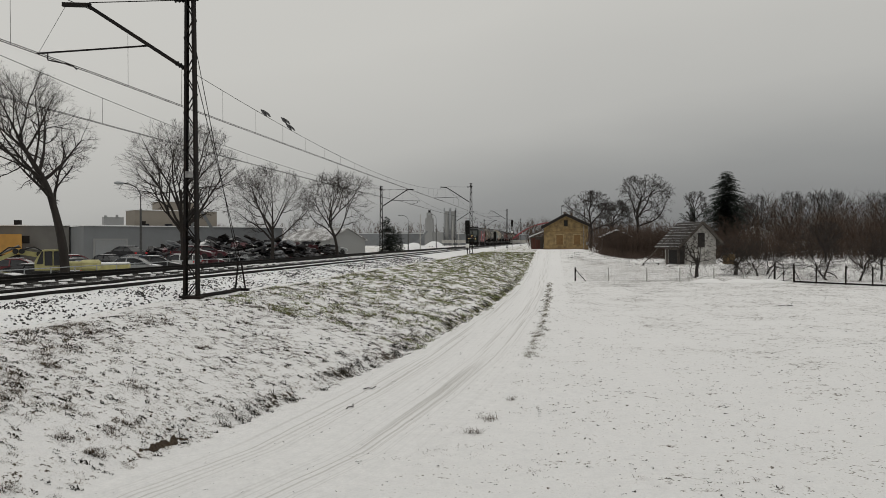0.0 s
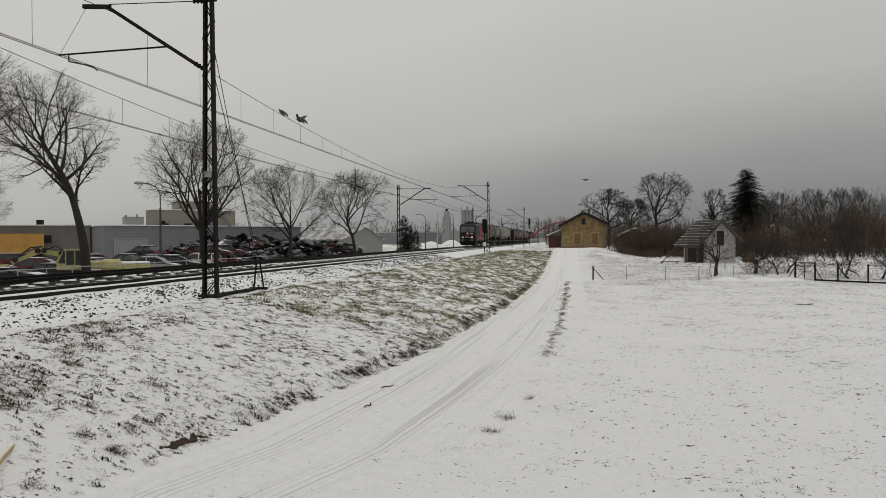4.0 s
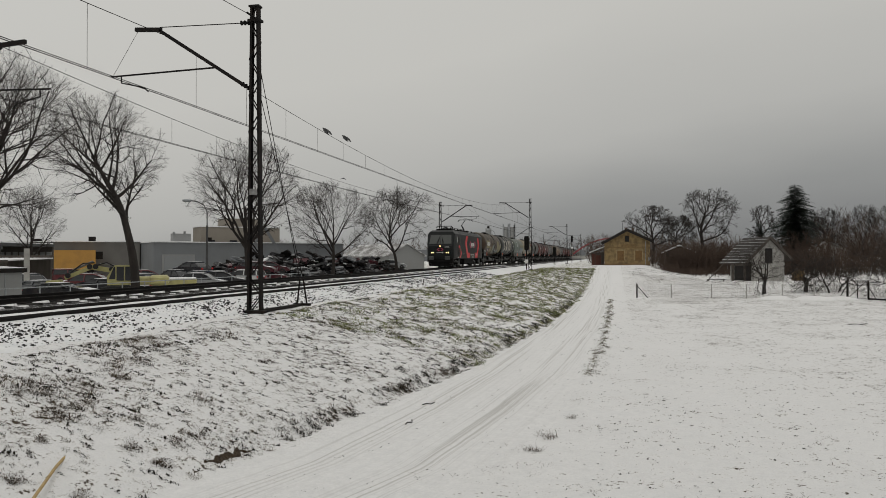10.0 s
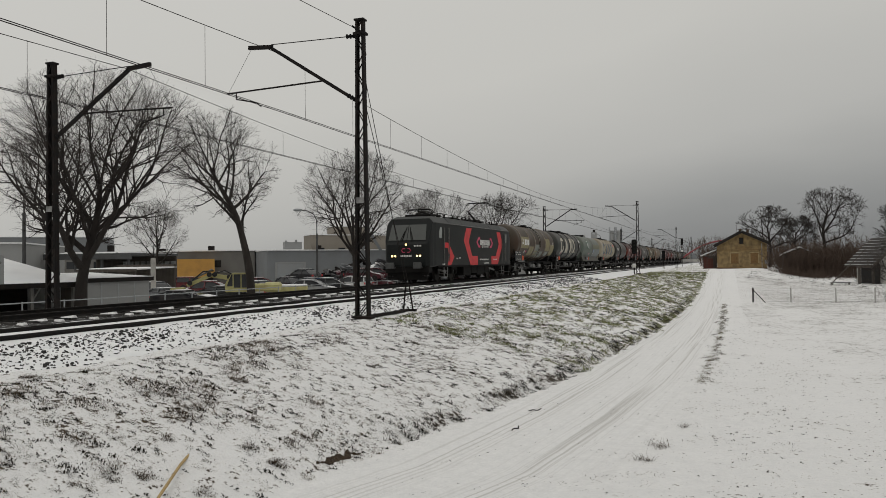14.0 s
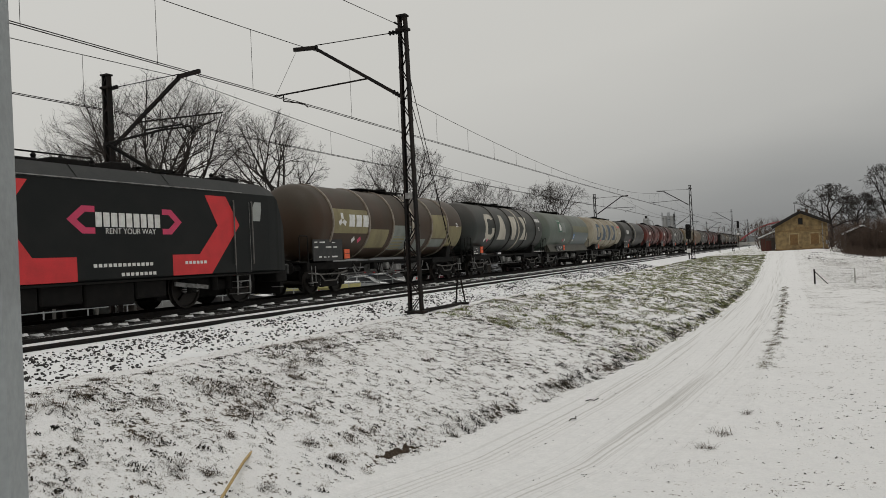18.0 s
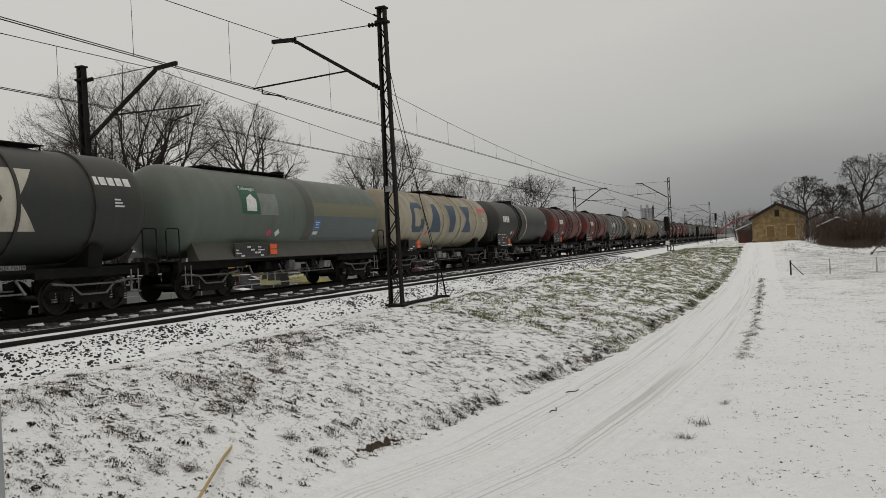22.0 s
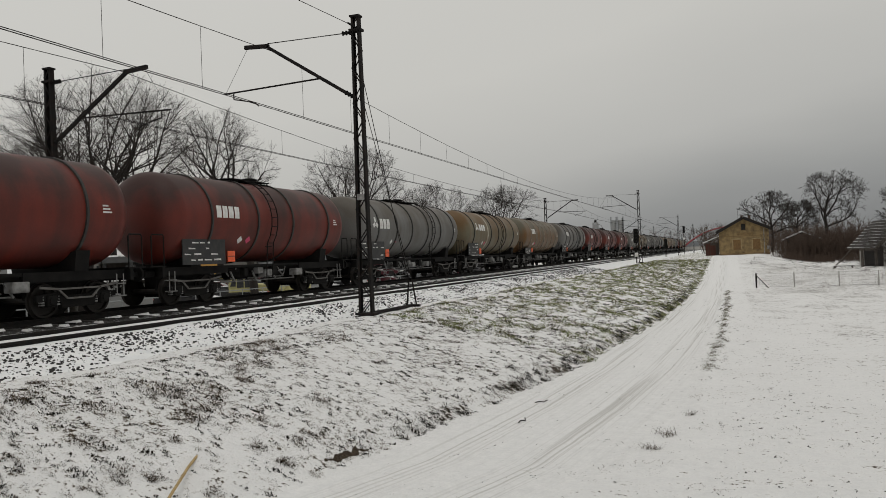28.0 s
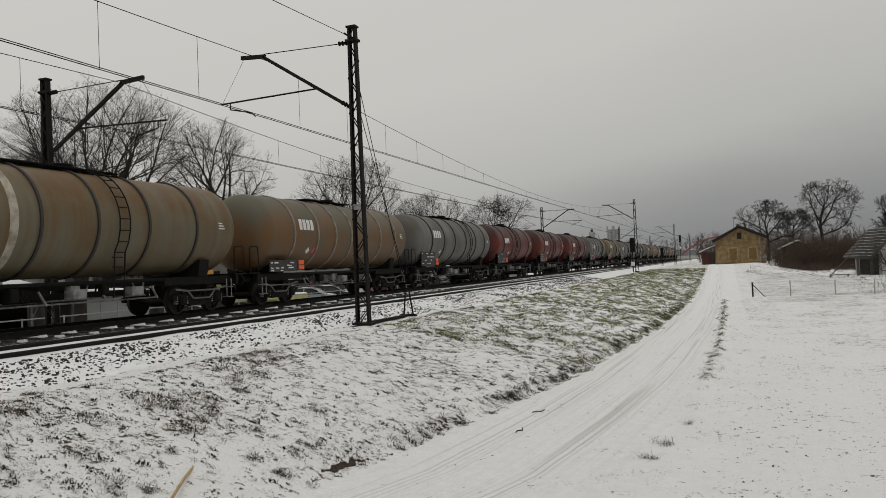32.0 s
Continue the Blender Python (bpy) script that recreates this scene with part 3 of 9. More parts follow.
def bogie(parent, y, half, r, loco=False):
    """Side frames with springs and axle boxes over two wheelsets."""
    for s in (-1, 1):
        x0, x1 = (0.92, 1.06) if s > 0 else (-1.06, -0.92)
        bm = bmesh.new()
        h = r + (0.18 if loco else 0.1)
        prism(bm, [(-half - 0.45, h - 0.12), (-half + 0.3, h - 0.12), (-0.55, h - 0.3), (0.55, h - 0.3), (half - 0.3, h - 0.12), (half + 0.45, h - 0.12), (half + 0.45, h + 0.06), (half - 0.25, h + 0.12), (0.4, h + 0.02), (-0.4, h + 0.02), (-half + 0.25, h + 0.12), (-half - 0.45, h + 0.06)], "x", x0, x1)
        f = part("bogie_frame", bm, BLACK, parent)
        f.matrix_basis = pose(0, y, 0)
        for k in (-1, 1):
            bm = bmesh.new()
            box(bm, x0 - 0.0, x1 + 0.07 * s if s > 0 else x1, k * half - 0.15, k * half + 0.15, r - 0.16, r + 0.14, 0.03)
            tube(bm, (s * 1.02, k * half, r), (s * 1.16, k * half, r), 0.11, n=10)
            a = part("axle_box", bm, BLACK, f)
            for j in (-1, 1):
                bm = bmesh.new()
                for q in range(4):
                    tube(bm, (s * 0.99, k * half + j * 0.25, r - 0.12 + q * 0.07), (s * 0.99, k * half + j * 0.25, r - 0.08 + q * 0.07), 0.075, n=8)
                part("spring", bm, GREYPART, f)
    return


def buffers(parent, y, s):
    for x in (-0.875, 0.875):
        bm = bmesh.new()
        tube(bm, (x, y, 1.05), (x, y + s * 0.42, 1.05), 0.12, n=12)
        tube(bm, (x, y + s * 0.38, 1.05), (x, y + s * 0.62, 1.05), 0.08, n=12)
        lathe(bm, [(y + s * 0.58, 0.1), (y + s * 0.6, 0.225), (y + s * 0.64, 0.225), (y + s * 0.65, 0.15)], "y", 18, (x, 0, 1.05))
        part("buffer", bm, BLACK, parent)
    bm = bmesh.new()
    box(bm, -0.06, 0.06, min(y, y + s * 0.45), max(y, y + s * 0.45), 0.95, 1.1, 0.02)
    tube(bm, (0, y + s * 0.4, 1.0), (0, y + s * 0.5, 0.65), 0.035, n=6)
    part("coupler", bm, BLACK, parent)


def plate(name, parent, pts, x, material, label="", t=0.004):
    """A thin flat piece on the side, its outline in (y, z)."""
    return part(name, prism(bmesh.new(), pts, "x", x, x + t), material, parent, label)


def words(text, parent, m, width, material, size=0.2):
    cu = bpy.data.curves.new("lettering", "FONT")
    cu.body, cu.size, cu.align_x, cu.extrude = text, size, "CENTER", 0.002
    ob = new("lettering", cu)
    cu.materials.append(material)
    ob.parent = parent
    bpy.context.view_layer.update()
    k = width / max(0.1, ob.dimensions.x)
    ob.matrix_basis = m @ Matrix.Diagonal((k, k, 1, 1))
    return ob


REAR = 17.95


def build_loco():
    L = thing("locomotive", label="anthracite electric locomotive with red chevrons and lit headlamps", category="locomotive")
    bm = bmesh.new()
    secs = [(-0.15, 1.24, 1.0, 2.30), (-0.05, 1.37, 0.95, 2.45), (0.02, 1.42, 0.95, 2.62), (0.2, 1.45, 0.95, 3.05), (0.41, 1.47, 0.95, 3.55), (0.54, 1.47, 0.95, 3.86), (0.95, 1.49, 0.98, 4.02)]
    secs = secs + [(REAR - a, b, c, d) for a, b, c, d in secs[::-1]]
    rings = []
    for y, hw, z0, zt in secs:
        zs = min(3.62, zt - 0.06)
        top = hw - (zt - zs) * 0.95
        pts = [(-hw + 0.06, z0), (-hw, z0 + 0.08), (-hw, zs), (-top, zt), (top, zt), (hw, zs), (hw, z0 + 0.08), (hw - 0.06, z0)]
        rings.append([bm.verts.new((px, y, pz)) for px, pz in pts])
    for a, b in zip(rings, rings[1:]):
        for k in range(8):
            bm.faces.new((a[k], a[(k + 1) % 8], b[(k + 1) % 8], b[k]))
    bm.faces.new(rings[0])
    bm.faces.new(rings[-1][::-1])
    bmesh.ops.recalc_face_normals(bm, faces=bm.faces)
    part("body", bm, LOCO, L)
    # roof panels, with ribs
    for k, (a, b) in enumerate(((3.35, 6.1), (6.16, 9.2), (9.26, 12.4), (12.46, 15.5))):
        bm = bmesh.new()
        prism(bm, [(1.5, 3.60), (1.515, 3.60), (1.13, 4.035), (-1.13, 4.035), (-1.515, 3.60), (-1.5, 3.60), (-1.1, 3.95), (1.1, 3.95)], "y", a, b)
        part("roof_panel", bm, LOCOROOF, L)
    # windscreen panes on the sloping front, both ends
    for end in (0, 1):
        for s in (-1, 1):
            def fp(x, z):
                y = -0.05 + (z - 2.45) * 0.42 - 0.035
                return (x, y if not end else REAR - y, z)
            q = [fp(s * 0.02, 2.56), (fp(s * 1.2, 2.56)), fp(s * 1.12, 3.5), fp(s * 0.02, 3.5)]
            bm = bmesh.new()
            A = [bm.verts.new(p) for p in q]
            B = [bm.verts.new((p[0], p[1] + (0.02 if not end else -0.02), p[2] - 0.012)) for p in q]
            bm.faces.new(A)
            bm.faces.new(B[::-1])
            for k in range(4):
                bm.faces.new((A[k], B[k], B[(k + 1) % 4], A[(k + 1) % 4]))
            bmesh.ops.recalc_face_normals(bm, faces=bm.faces)
            part("windscreen", bm, GLASS, L, "tinted windscreen pane")
            bm = bmesh.new()
            a, b = fp(s * 0.3, 2.5), fp(s * 0.1, 3.35)
            tube(bm, (a[0], a[1] - 0.03, a[2]), (b[0], b[1] - 0.03, b[2]), 0.022, n=5)
            a, b = fp(s * 0.42, 2.5), fp(s * 0.2, 3.1)
            tube(bm, (a[0], a[1] - 0.03, a[2]), (b[0], b[1] - 0.03, b[2]), 0.018, n=5)
            part("wiper", bm, BLACK, L)
    # lamps of the front
    for x, z, r in ((-0.9, 1.62, 0.07), (0.9, 1.62, 0.07), (0, 2.3, 0.065)):
        bm = bmesh.new()
        y = -0.17
        lathe(bm, [(y + 0.1, r * 1.5), (y, r * 1.5), (y - 0.02, r * 1.2)], "y", 16, (x, 0, z))
        h = part("headlamp", bm, BLACK, L)
        bm = bmesh.new()
        lathe(bm, [(y - 0.02, r), (y - 0.035, r * 0.7)], "y", 16, (x, 0, z))
        part("lens", bm, LAMP, h, "lit warm white lens")
        if z < 2:
            bm = bmesh.new()
            lathe(bm, [(y - 0.02, r * 0.9), (y - 0.03, r * 0.7)], "y", 12, (x - math.copysign(0.2, x), 0, z))
            part("lens", bm, LAMP, h, "lit warm white lens")
    # small marks on the nose
    for s in (-1, 1):
        part("emblem", cable(bmesh.new(), [(s * 0.08, -0.17, 2.06), (s * 0.2, -0.17, 2.06), (s * 0.3, -0.17, 1.95), (s * 0.2, -0.17, 1.84), (s * 0.08, -0.17, 1.84)], 0.028, 6), MAGENTA, L, "pink angular emblem")
    for k in range(7):
        part("number_bar", boxes((-0.36 + 0.105 * k, -0.295 + 0.105 * k, -0.165, -0.15, 1.57, 1.68)), WHITE, L, "white number mark")
    part("type_bar", boxes(*[(0.5 + 0.1 * k, 0.56 + 0.1 * k, -0.165, -0.15, 2.17, 2.26) for k in range(5)]), WHITE, L)
    # front apron, plough, steps
    for end in (0, 1):
        def f(y):
            return y - 0.62 if not end else REAR - y + 0.62
        bm = bmesh.new()
        y0, y1 = sorted((f(0.52), f(1.1)))
        box(bm, -1.4, 1.4, y0, y1, 0.62, 1.05, 0.03)
        part("buffer_beam", bm, BLACK, L)
        bm = bmesh.new()
        prism(bm, [(-1.25, 0.2), (1.25, 0.2), (1.3, 0.62), (-1.3, 0.62)], "y", *sorted((f(0.62), f(0.78))))
        part("snow_plough", bm, BLACK, L)
        for s in (-1, 1):
            bm = bmesh.new()
            lathe(bm, [(f(0.56), 0.2), (f(0.5), 0.2), (f(0.5), 0.12), (f(0.2), 0.12), (f(0.06), 0.12)], "y", 14, (s * 0.875, 0, 1.05))
            box(bm, s * 0.875 - 0.27, s * 0.875 + 0.27, *sorted((f(0.0), f(0.07))), 0.86, 1.24, 0.04)
            part("buffer", bm, BUFFER, L, "square dull grey buffer")
            for q in range(3):
                part("step", boxes((s * 1.12 - 0.2, s * 1.12 + 0.2, *sorted((f(0.62), f(0.8))), 0.42 + q * 0.22, 0.45 + q * 0.22)), GREYPART, L)
    # side skirts and machinery boxes between the bogies
    part("side_sill", boxes((1.40, 1.50, 1.2, 17.7, 0.93, 0.99), (-1.50, -1.40, 1.2, 17.7, 0.93, 0.99)), BLACK, L)
    for a, b, z in ((6.5, 8.1, 0.34), (8.15, 9.4, 0.45), (9.45, 11.1, 0.32), (11.15, 12.3, 0.45)):
        part("equipment_box", boxes((-1.32, 1.32, a, b, z, 0.95), bevel=0.04), BLACK, L)
    # added dark filler, here and behind the wheels, closes the bright see-through gaps
    part("underbody_filler", boxes((-0.45, 0.45, 0.6, 17.3, 0.4, 0.96)), BLACK, L)
    for yc in (4.2, 14.9):
        for s in (-1, 1):
            part("bogie_gap_filler", boxes((min(s * 0.5, s * 0.62), max(s * 0.5, s * 0.62), yc - 2.3, yc + 2.3, 0.3, 0.95)), BLACK, L)
            for d in (-0.35, 0.35):
                bm = bmesh.new()
                tube(bm, (s * 1.1, yc + d, 0.5), (s * 1.1, yc + d, 0.95), 0.13, n=10)
                part("spring", bm, BLACK, L)
            bm = bmesh.new()
            beam(bm, (s * 1.15, yc - 2.1, 0.78), (s * 1.15, yc - 0.7, 0.62), 0.06, 0.12)
            part("damper", bm, GREYPART, L)
        bogie(L, yc, 1.3, 0.625, True)
        for d in (-1.3, 1.3):
            WHEELS.append((wheelset(L, yc + d, 0.625), L, 0.625))
    X, slogans = 1.492, []
    for sgn in (1, -1):
        x = X if sgn > 0 else -X - 0.004
        plate("chevron", L, [(2.31, 2.45), (3.11, 2.45), (4.2, 1.58), (3.57, 1.05), (2.89, 1.05), (3.3, 1.62), (2.95, 2.12), (2.31, 2.12)], x, RED, "red chevron panel")
        plate("chevron", L, [(6.64, 3.52), (7.8, 3.52), (7.12, 2.6), (7.85, 1.64), (9.1, 1.64), (9.1, 1.02), (7.49, 1.02), (6.1, 2.66)], x, RED, "red chevron panel")
        plate("chevron", L, [(13.85, 3.47), (14.81, 3.47), (15.44, 2.56), (14.04, 1.04), (12.4, 1.04), (12.4, 1.65), (13.53, 1.65), (14.39, 2.54)], x, RED, "red chevron panel")
        plate("logo_bracket", L, [(9.7, 2.96), (9.3, 2.96), (8.84, 2.6), (9.3, 2.24), (9.7, 2.24), (9.7, 2.4), (9.4, 2.4), (9.14, 2.6), (9.4, 2.8), (9.7, 2.8)], x, MAGENTA, "small pink bracket mark")
        plate("logo_bracket", L, [(12.05, 2.96), (12.4, 2.96), (12.82, 2.6), (12.4, 2.24), (12.05, 2.24), (12.05, 2.4), (12.3, 2.4), (12.54, 2.6), (12.3, 2.8), (12.05, 2.8)], x, MAGENTA, "small pink bracket mark")
        for k in range(9):
            y = 9.72 + k * 0.255
            plate("logo_bar", L, [(y, 2.42), (y + 0.2, 2.42), (y + 0.2, 2.8), (y, 2.8)], x, WHITE)
        slogans.append(sgn)
        for a, b, z in ((9.6, 11.7, 1.36), (10.5, 11.9, 1.1), (4.6, 5.0, 1.42), (5.1, 5.5, 1.46), (12.9, 14.0, 1.36), (2.0, 2.5, 1.06)):
            for k in range(max(2, int((b - a) / 0.16))):
                plate("inscription_bar", L, [(a + k * 0.16, z), (a + k * 0.16 + 0.11, z), (a + k * 0.16 + 0.11, z + 0.09), (a + k * 0.16, z + 0.09)], x + 0.004 * sgn, WHITE)
        for y in (1.47, 16.1):
            plate("side_window", L, [(y, 2.72), (y + 0.42, 2.72), (y + 0.5, 3.1), (y + 0.5, 3.36), (y + 0.16, 3.36), (y, 3.1)], x + 0.003 * sgn, PANE, "small cab side window")
        for y in (2.3, 15.2):
            plate("door", L, [(y, 1.02), (y + 0.78, 1.02), (y + 0.78, 3.35), (y, 3.35)], x - 0.003 * sgn, LOCO)
            bm = bmesh.new()
            for q in (-0.06, 0.86):
                tube(bm, (sgn * (X + 0.05), y + q, 1.3), (sgn * (X + 0.05), y + q, 3.35), 0.022, n=6)
                for zz in (1.3, 3.35):
                    tube(bm, (sgn * X, y + q, zz), (sgn * (X + 0.05), y + q, zz), 0.018, n=6)
            part("handrail", bm, PALEPART, L)
            for q in range(4):
                part("step", boxes((sgn * 1.28 - 0.2, sgn * 1.28 + 0.2, y + 0.1, y + 0.7, 0.32 + q * 0.2, 0.345 + q * 0.2)), PALEPART if q % 2 else GREYPART, L)
            for q in (0.08, 0.7):
                part("step_rail", boxes((sgn * 1.44 - 0.02, sgn * 1.44 + 0.02, y + q, y + q + 0.035, 0.3, 1.0)), GREYPART, L)
            for q in (0.0, 0.765):
                plate("door_seam", L, [(y + q, 1.02), (y + q + 0.015, 1.02), (y + q + 0.015, 3.35), (y + q, 3.35)], x + 0.003 * sgn, GREYPART)
        bm = bmesh.new()
        beam(bm, (sgn * (X + 0.012), 3.3, 3.64), (sgn * (X + 0.012), 15.6, 3.64), 0.03)
        part("gutter", bm, GREYPART, L)
    for sgn in slogans:
        words("RENT YOUR WAY", L, pose(sgn * (X + 0.006), 10.9, 2.24, 90, 0, 90 * sgn), 1.75, WHITE)
    # roof gear: insulators, busbars, a folded pantograph in front and a raised one behind
    for y in (3.0, 3.9, 5.2, 6.9, 7.8, 8.8, 9.6, 10.6, 15.4, 16.0):
        for x in (-0.55, 0.45):
            bm = bmesh.new()
            lathe(bm, [(4.0, 0.04), (4.06, 0.09), (4.12, 0.05), (4.18, 0.09), (4.24, 0.05), (4.30, 0.08), (4.36, 0.03)], "z", 10, (x, y, 0))
            part("insulator", bm, BLACK, L)
    for a, b, h in ((1.7, 2.5, 4.2), (5.9, 6.6, 4.22), (7.1, 8.6, 4.16), (9.0, 10.2, 4.24), (10.9, 11.6, 4.3), (15.2, 16.3, 4.2)):
        part("roof_box", boxes((-0.85, 0.85, a, b, 3.98, h), bevel=0.03), BLACK, L)
    bm = bmesh.new()
    beam(bm, (-0.55, 3.0, 4.37), (-0.55, 16.0, 4.37), 0.04)
    beam(bm, (0.45, 3.0, 4.38), (0.45, 10.6, 4.38), 0.04)
    part("busbar", bm, BLACK, L)
    for k, (y, up) in enumerate(((3.6, 0), (13.0, 1))):
        P = part("pantograph", boxes((-0.6, 0.6, y - 0.9, y - 0.82, 4.2, 4.28), (-0.6, 0.6, y + 0.5, y + 0.58, 4.2, 4.28), (-0.6, -0.52, y - 0.9, y + 0.58, 4.2, 4.28), (0.52, 0.6, y - 0.9, y + 0.58, 4.2, 4.28)), BLACK, L, "raised single-arm pantograph" if up else "folded single-arm pantograph")
        bm = bmesh.new()
        if up:
            knee, head = (0, y - 1.45, 4.95), (0, y + 1.0, 5.72)
            tube(bm, (0, y + 0.4, 4.26), knee, 0.06, n=8)
            tube(bm, knee, head, 0.04, n=8)
            tube(bm, (0.2, y + 0.1, 4.26), (0.1, y - 1.4, 4.85), 0.025, n=6)
            part("arm", bm, BLACK, P)
            hy, hz = head[1], 5.74
        else:
            tube(bm, (0, y + 0.4, 4.28), (0, y - 1.8, 4.4), 0.06, n=8)
            tube(bm, (0, y - 1.8, 4.4), (0, y + 0.3, 4.46), 0.04, n=8)
            part("arm", bm, BLACK, P)
            hy, hz = y - 1.6, 4.5
        bm = bmesh.new()
        for d in (-0.18, 0.18):
            pts = [(-0.92, hz - 0.2), (-0.75, hz), (0.75, hz), (0.92, hz - 0.2)]
            for a, b in zip(pts, pts[1:]):
                tube(bm, (a[0], hy + d, a[1]), (b[0], hy + d, b[1]), 0.03, n=6)
        part("collector_head", bm, BLACK, P)
    return L


def clip_band(pts, lo, hi):
    """A convex outline cut to lo <= v <= hi."""
    for sign, lim in ((1, lo), (-1, hi)):
        out = []
        for p, q in zip(pts, pts[1:] + pts[:1]):
            a, b = sign * (p[1] - lim), sign * (q[1] - lim)
            if a >= 0:
                out.append(p)
            if (a >= 0) != (b >= 0):
                k = a / (a - b)
                out.append((p[0] + (q[0] - p[0]) * k, lim))
        pts = out
        if not pts:
            return []
    return pts


def on_tank(name, parent, outlines, R, zc, material, label="", lift=0.006):
    """Paintwork on the tank's side: convex outlines (y, height over the axis along the curve), laid on the shell."""
    bm = bmesh.new()
    for o in outlines:
        lo, hi = min(p[1] for p in o), max(p[1] for p in o)
        n = max(1, int((hi - lo) / 0.16))
        for k in range(n):
            q = clip_band(o, lo + (hi - lo) * k / n, lo + (hi - lo) * (k + 1) / n)
            if len(q) > 2:
                vs = [bm.verts.new(((R + lift) * math.cos(v / R), u, zc + (R + lift) * math.sin(v / R))) for u, v in q]
                try:
                    bm.faces.new(vs)
                except ValueError:
                    pass
    bmesh.ops.recalc_face_normals(bm, faces=bm.faces)
    for f in bm.faces:
        if f.normal.x < 0:
            f.normal_flip()
    return part(name, bm, material, parent, label)


def rect(a, b, lo, hi):
    return [(a, lo), (b, lo), (b, hi), (a, hi)]


WHEELS = []
LOCOMOTIVE = build_loco()


def tank_paint(name, rgb, grime, amount, streak=2.2):
    """Old tank paint, with dirt that has run down the shell."""
    m, nt, b = shader(name)
    N, L = nt.nodes.new, nt.links.new
    tc, mp, mp2 = N("ShaderNodeTexCoord"), N("ShaderNodeMapping"), N("ShaderNodeMapping")
    L(tc.outputs["Object"], mp.inputs[0])
    L(tc.outputs["Object"], mp2.inputs[0])
    mp.inputs["Scale"].default_value = (0.25, streak, 0.25)
    mp2.inputs["Scale"].default_value = (0.7, 0.5, 0.7)
    n1, n2, n3 = N("ShaderNodeTexNoise"), N("ShaderNodeTexNoise"), N("ShaderNodeTexNoise")
    for n, s, v in ((n1, 1.4, mp), (n2, 1.2, mp2), (n3, 30, mp2)):
        n.inputs["Scale"].default_value, n.inputs["Detail"].default_value = s, 8
        L(v.outputs[0], n.inputs["Vector"])
    mu = N("ShaderNodeMath")
    mu.operation = "MULTIPLY_ADD"
    mu.inputs[1].default_value = 0.6
    L(n1.outputs[0], mu.inputs[0])
    m2 = N("ShaderNodeMath")
    m2.operation = "MULTIPLY"
    m2.inputs[1].default_value = 0.4
    L(n2.outputs[0], m2.inputs[0])
    L(m2.outputs[0], mu.inputs[2])
    r = N("ShaderNodeValToRGB")
    r.color_ramp.elements[0].position, r.color_ramp.elements[1].position = 0.36, 0.66
    r.color_ramp.elements[0].color, r.color_ramp.elements[1].color = (0, 0, 0, 1), (amount, amount, amount, 1)
    L(mu.outputs[0], r.inputs[0])
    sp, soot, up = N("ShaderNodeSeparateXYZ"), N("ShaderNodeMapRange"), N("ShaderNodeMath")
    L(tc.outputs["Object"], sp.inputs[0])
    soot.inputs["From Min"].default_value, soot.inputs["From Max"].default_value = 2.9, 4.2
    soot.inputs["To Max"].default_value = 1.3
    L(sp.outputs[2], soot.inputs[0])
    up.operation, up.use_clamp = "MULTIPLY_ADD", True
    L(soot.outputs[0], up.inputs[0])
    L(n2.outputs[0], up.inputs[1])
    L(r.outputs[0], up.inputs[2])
    mix = N("ShaderNodeMixRGB")
    mix.inputs[1].default_value, mix.inputs[2].default_value = (*rgb, 1), (*grime, 1)
    L(up.outputs[0], mix.inputs[0])
    b.inputs["Specular IOR Level"].default_value = 0.3
    hs, mr = N("ShaderNodeHueSaturation"), N("ShaderNodeMapRange")
    mr.inputs["To Min"].default_value, mr.inputs["To Max"].default_value = 0.85, 1.15
    L(n3.outputs[0], mr.inputs[0])
    L(mr.outputs[0], hs.inputs["Value"])
    L(mix.outputs[0], hs.inputs["Color"])
    L(hs.outputs[0], b.inputs["Base Color"])
    b.inputs["Roughness"].default_value = 0.5
    rr = N("ShaderNodeMapRange")
    rr.inputs["To Min"].default_value, rr.inputs["To Max"].default_value = 0.38, 0.62
    L(n2.outputs[0], rr.inputs[0])
    L(rr.outputs[0], b.inputs["Roughness"])
    bp = N("ShaderNodeBump")
    bp.inputs["Strength"].default_value, bp.inputs["Distance"].default_value = 0.08, 0.02
    L(n2.outputs[0], bp.inputs["Height"])
    L(bp.outputs[0], b.inputs["Normal"])
    return m


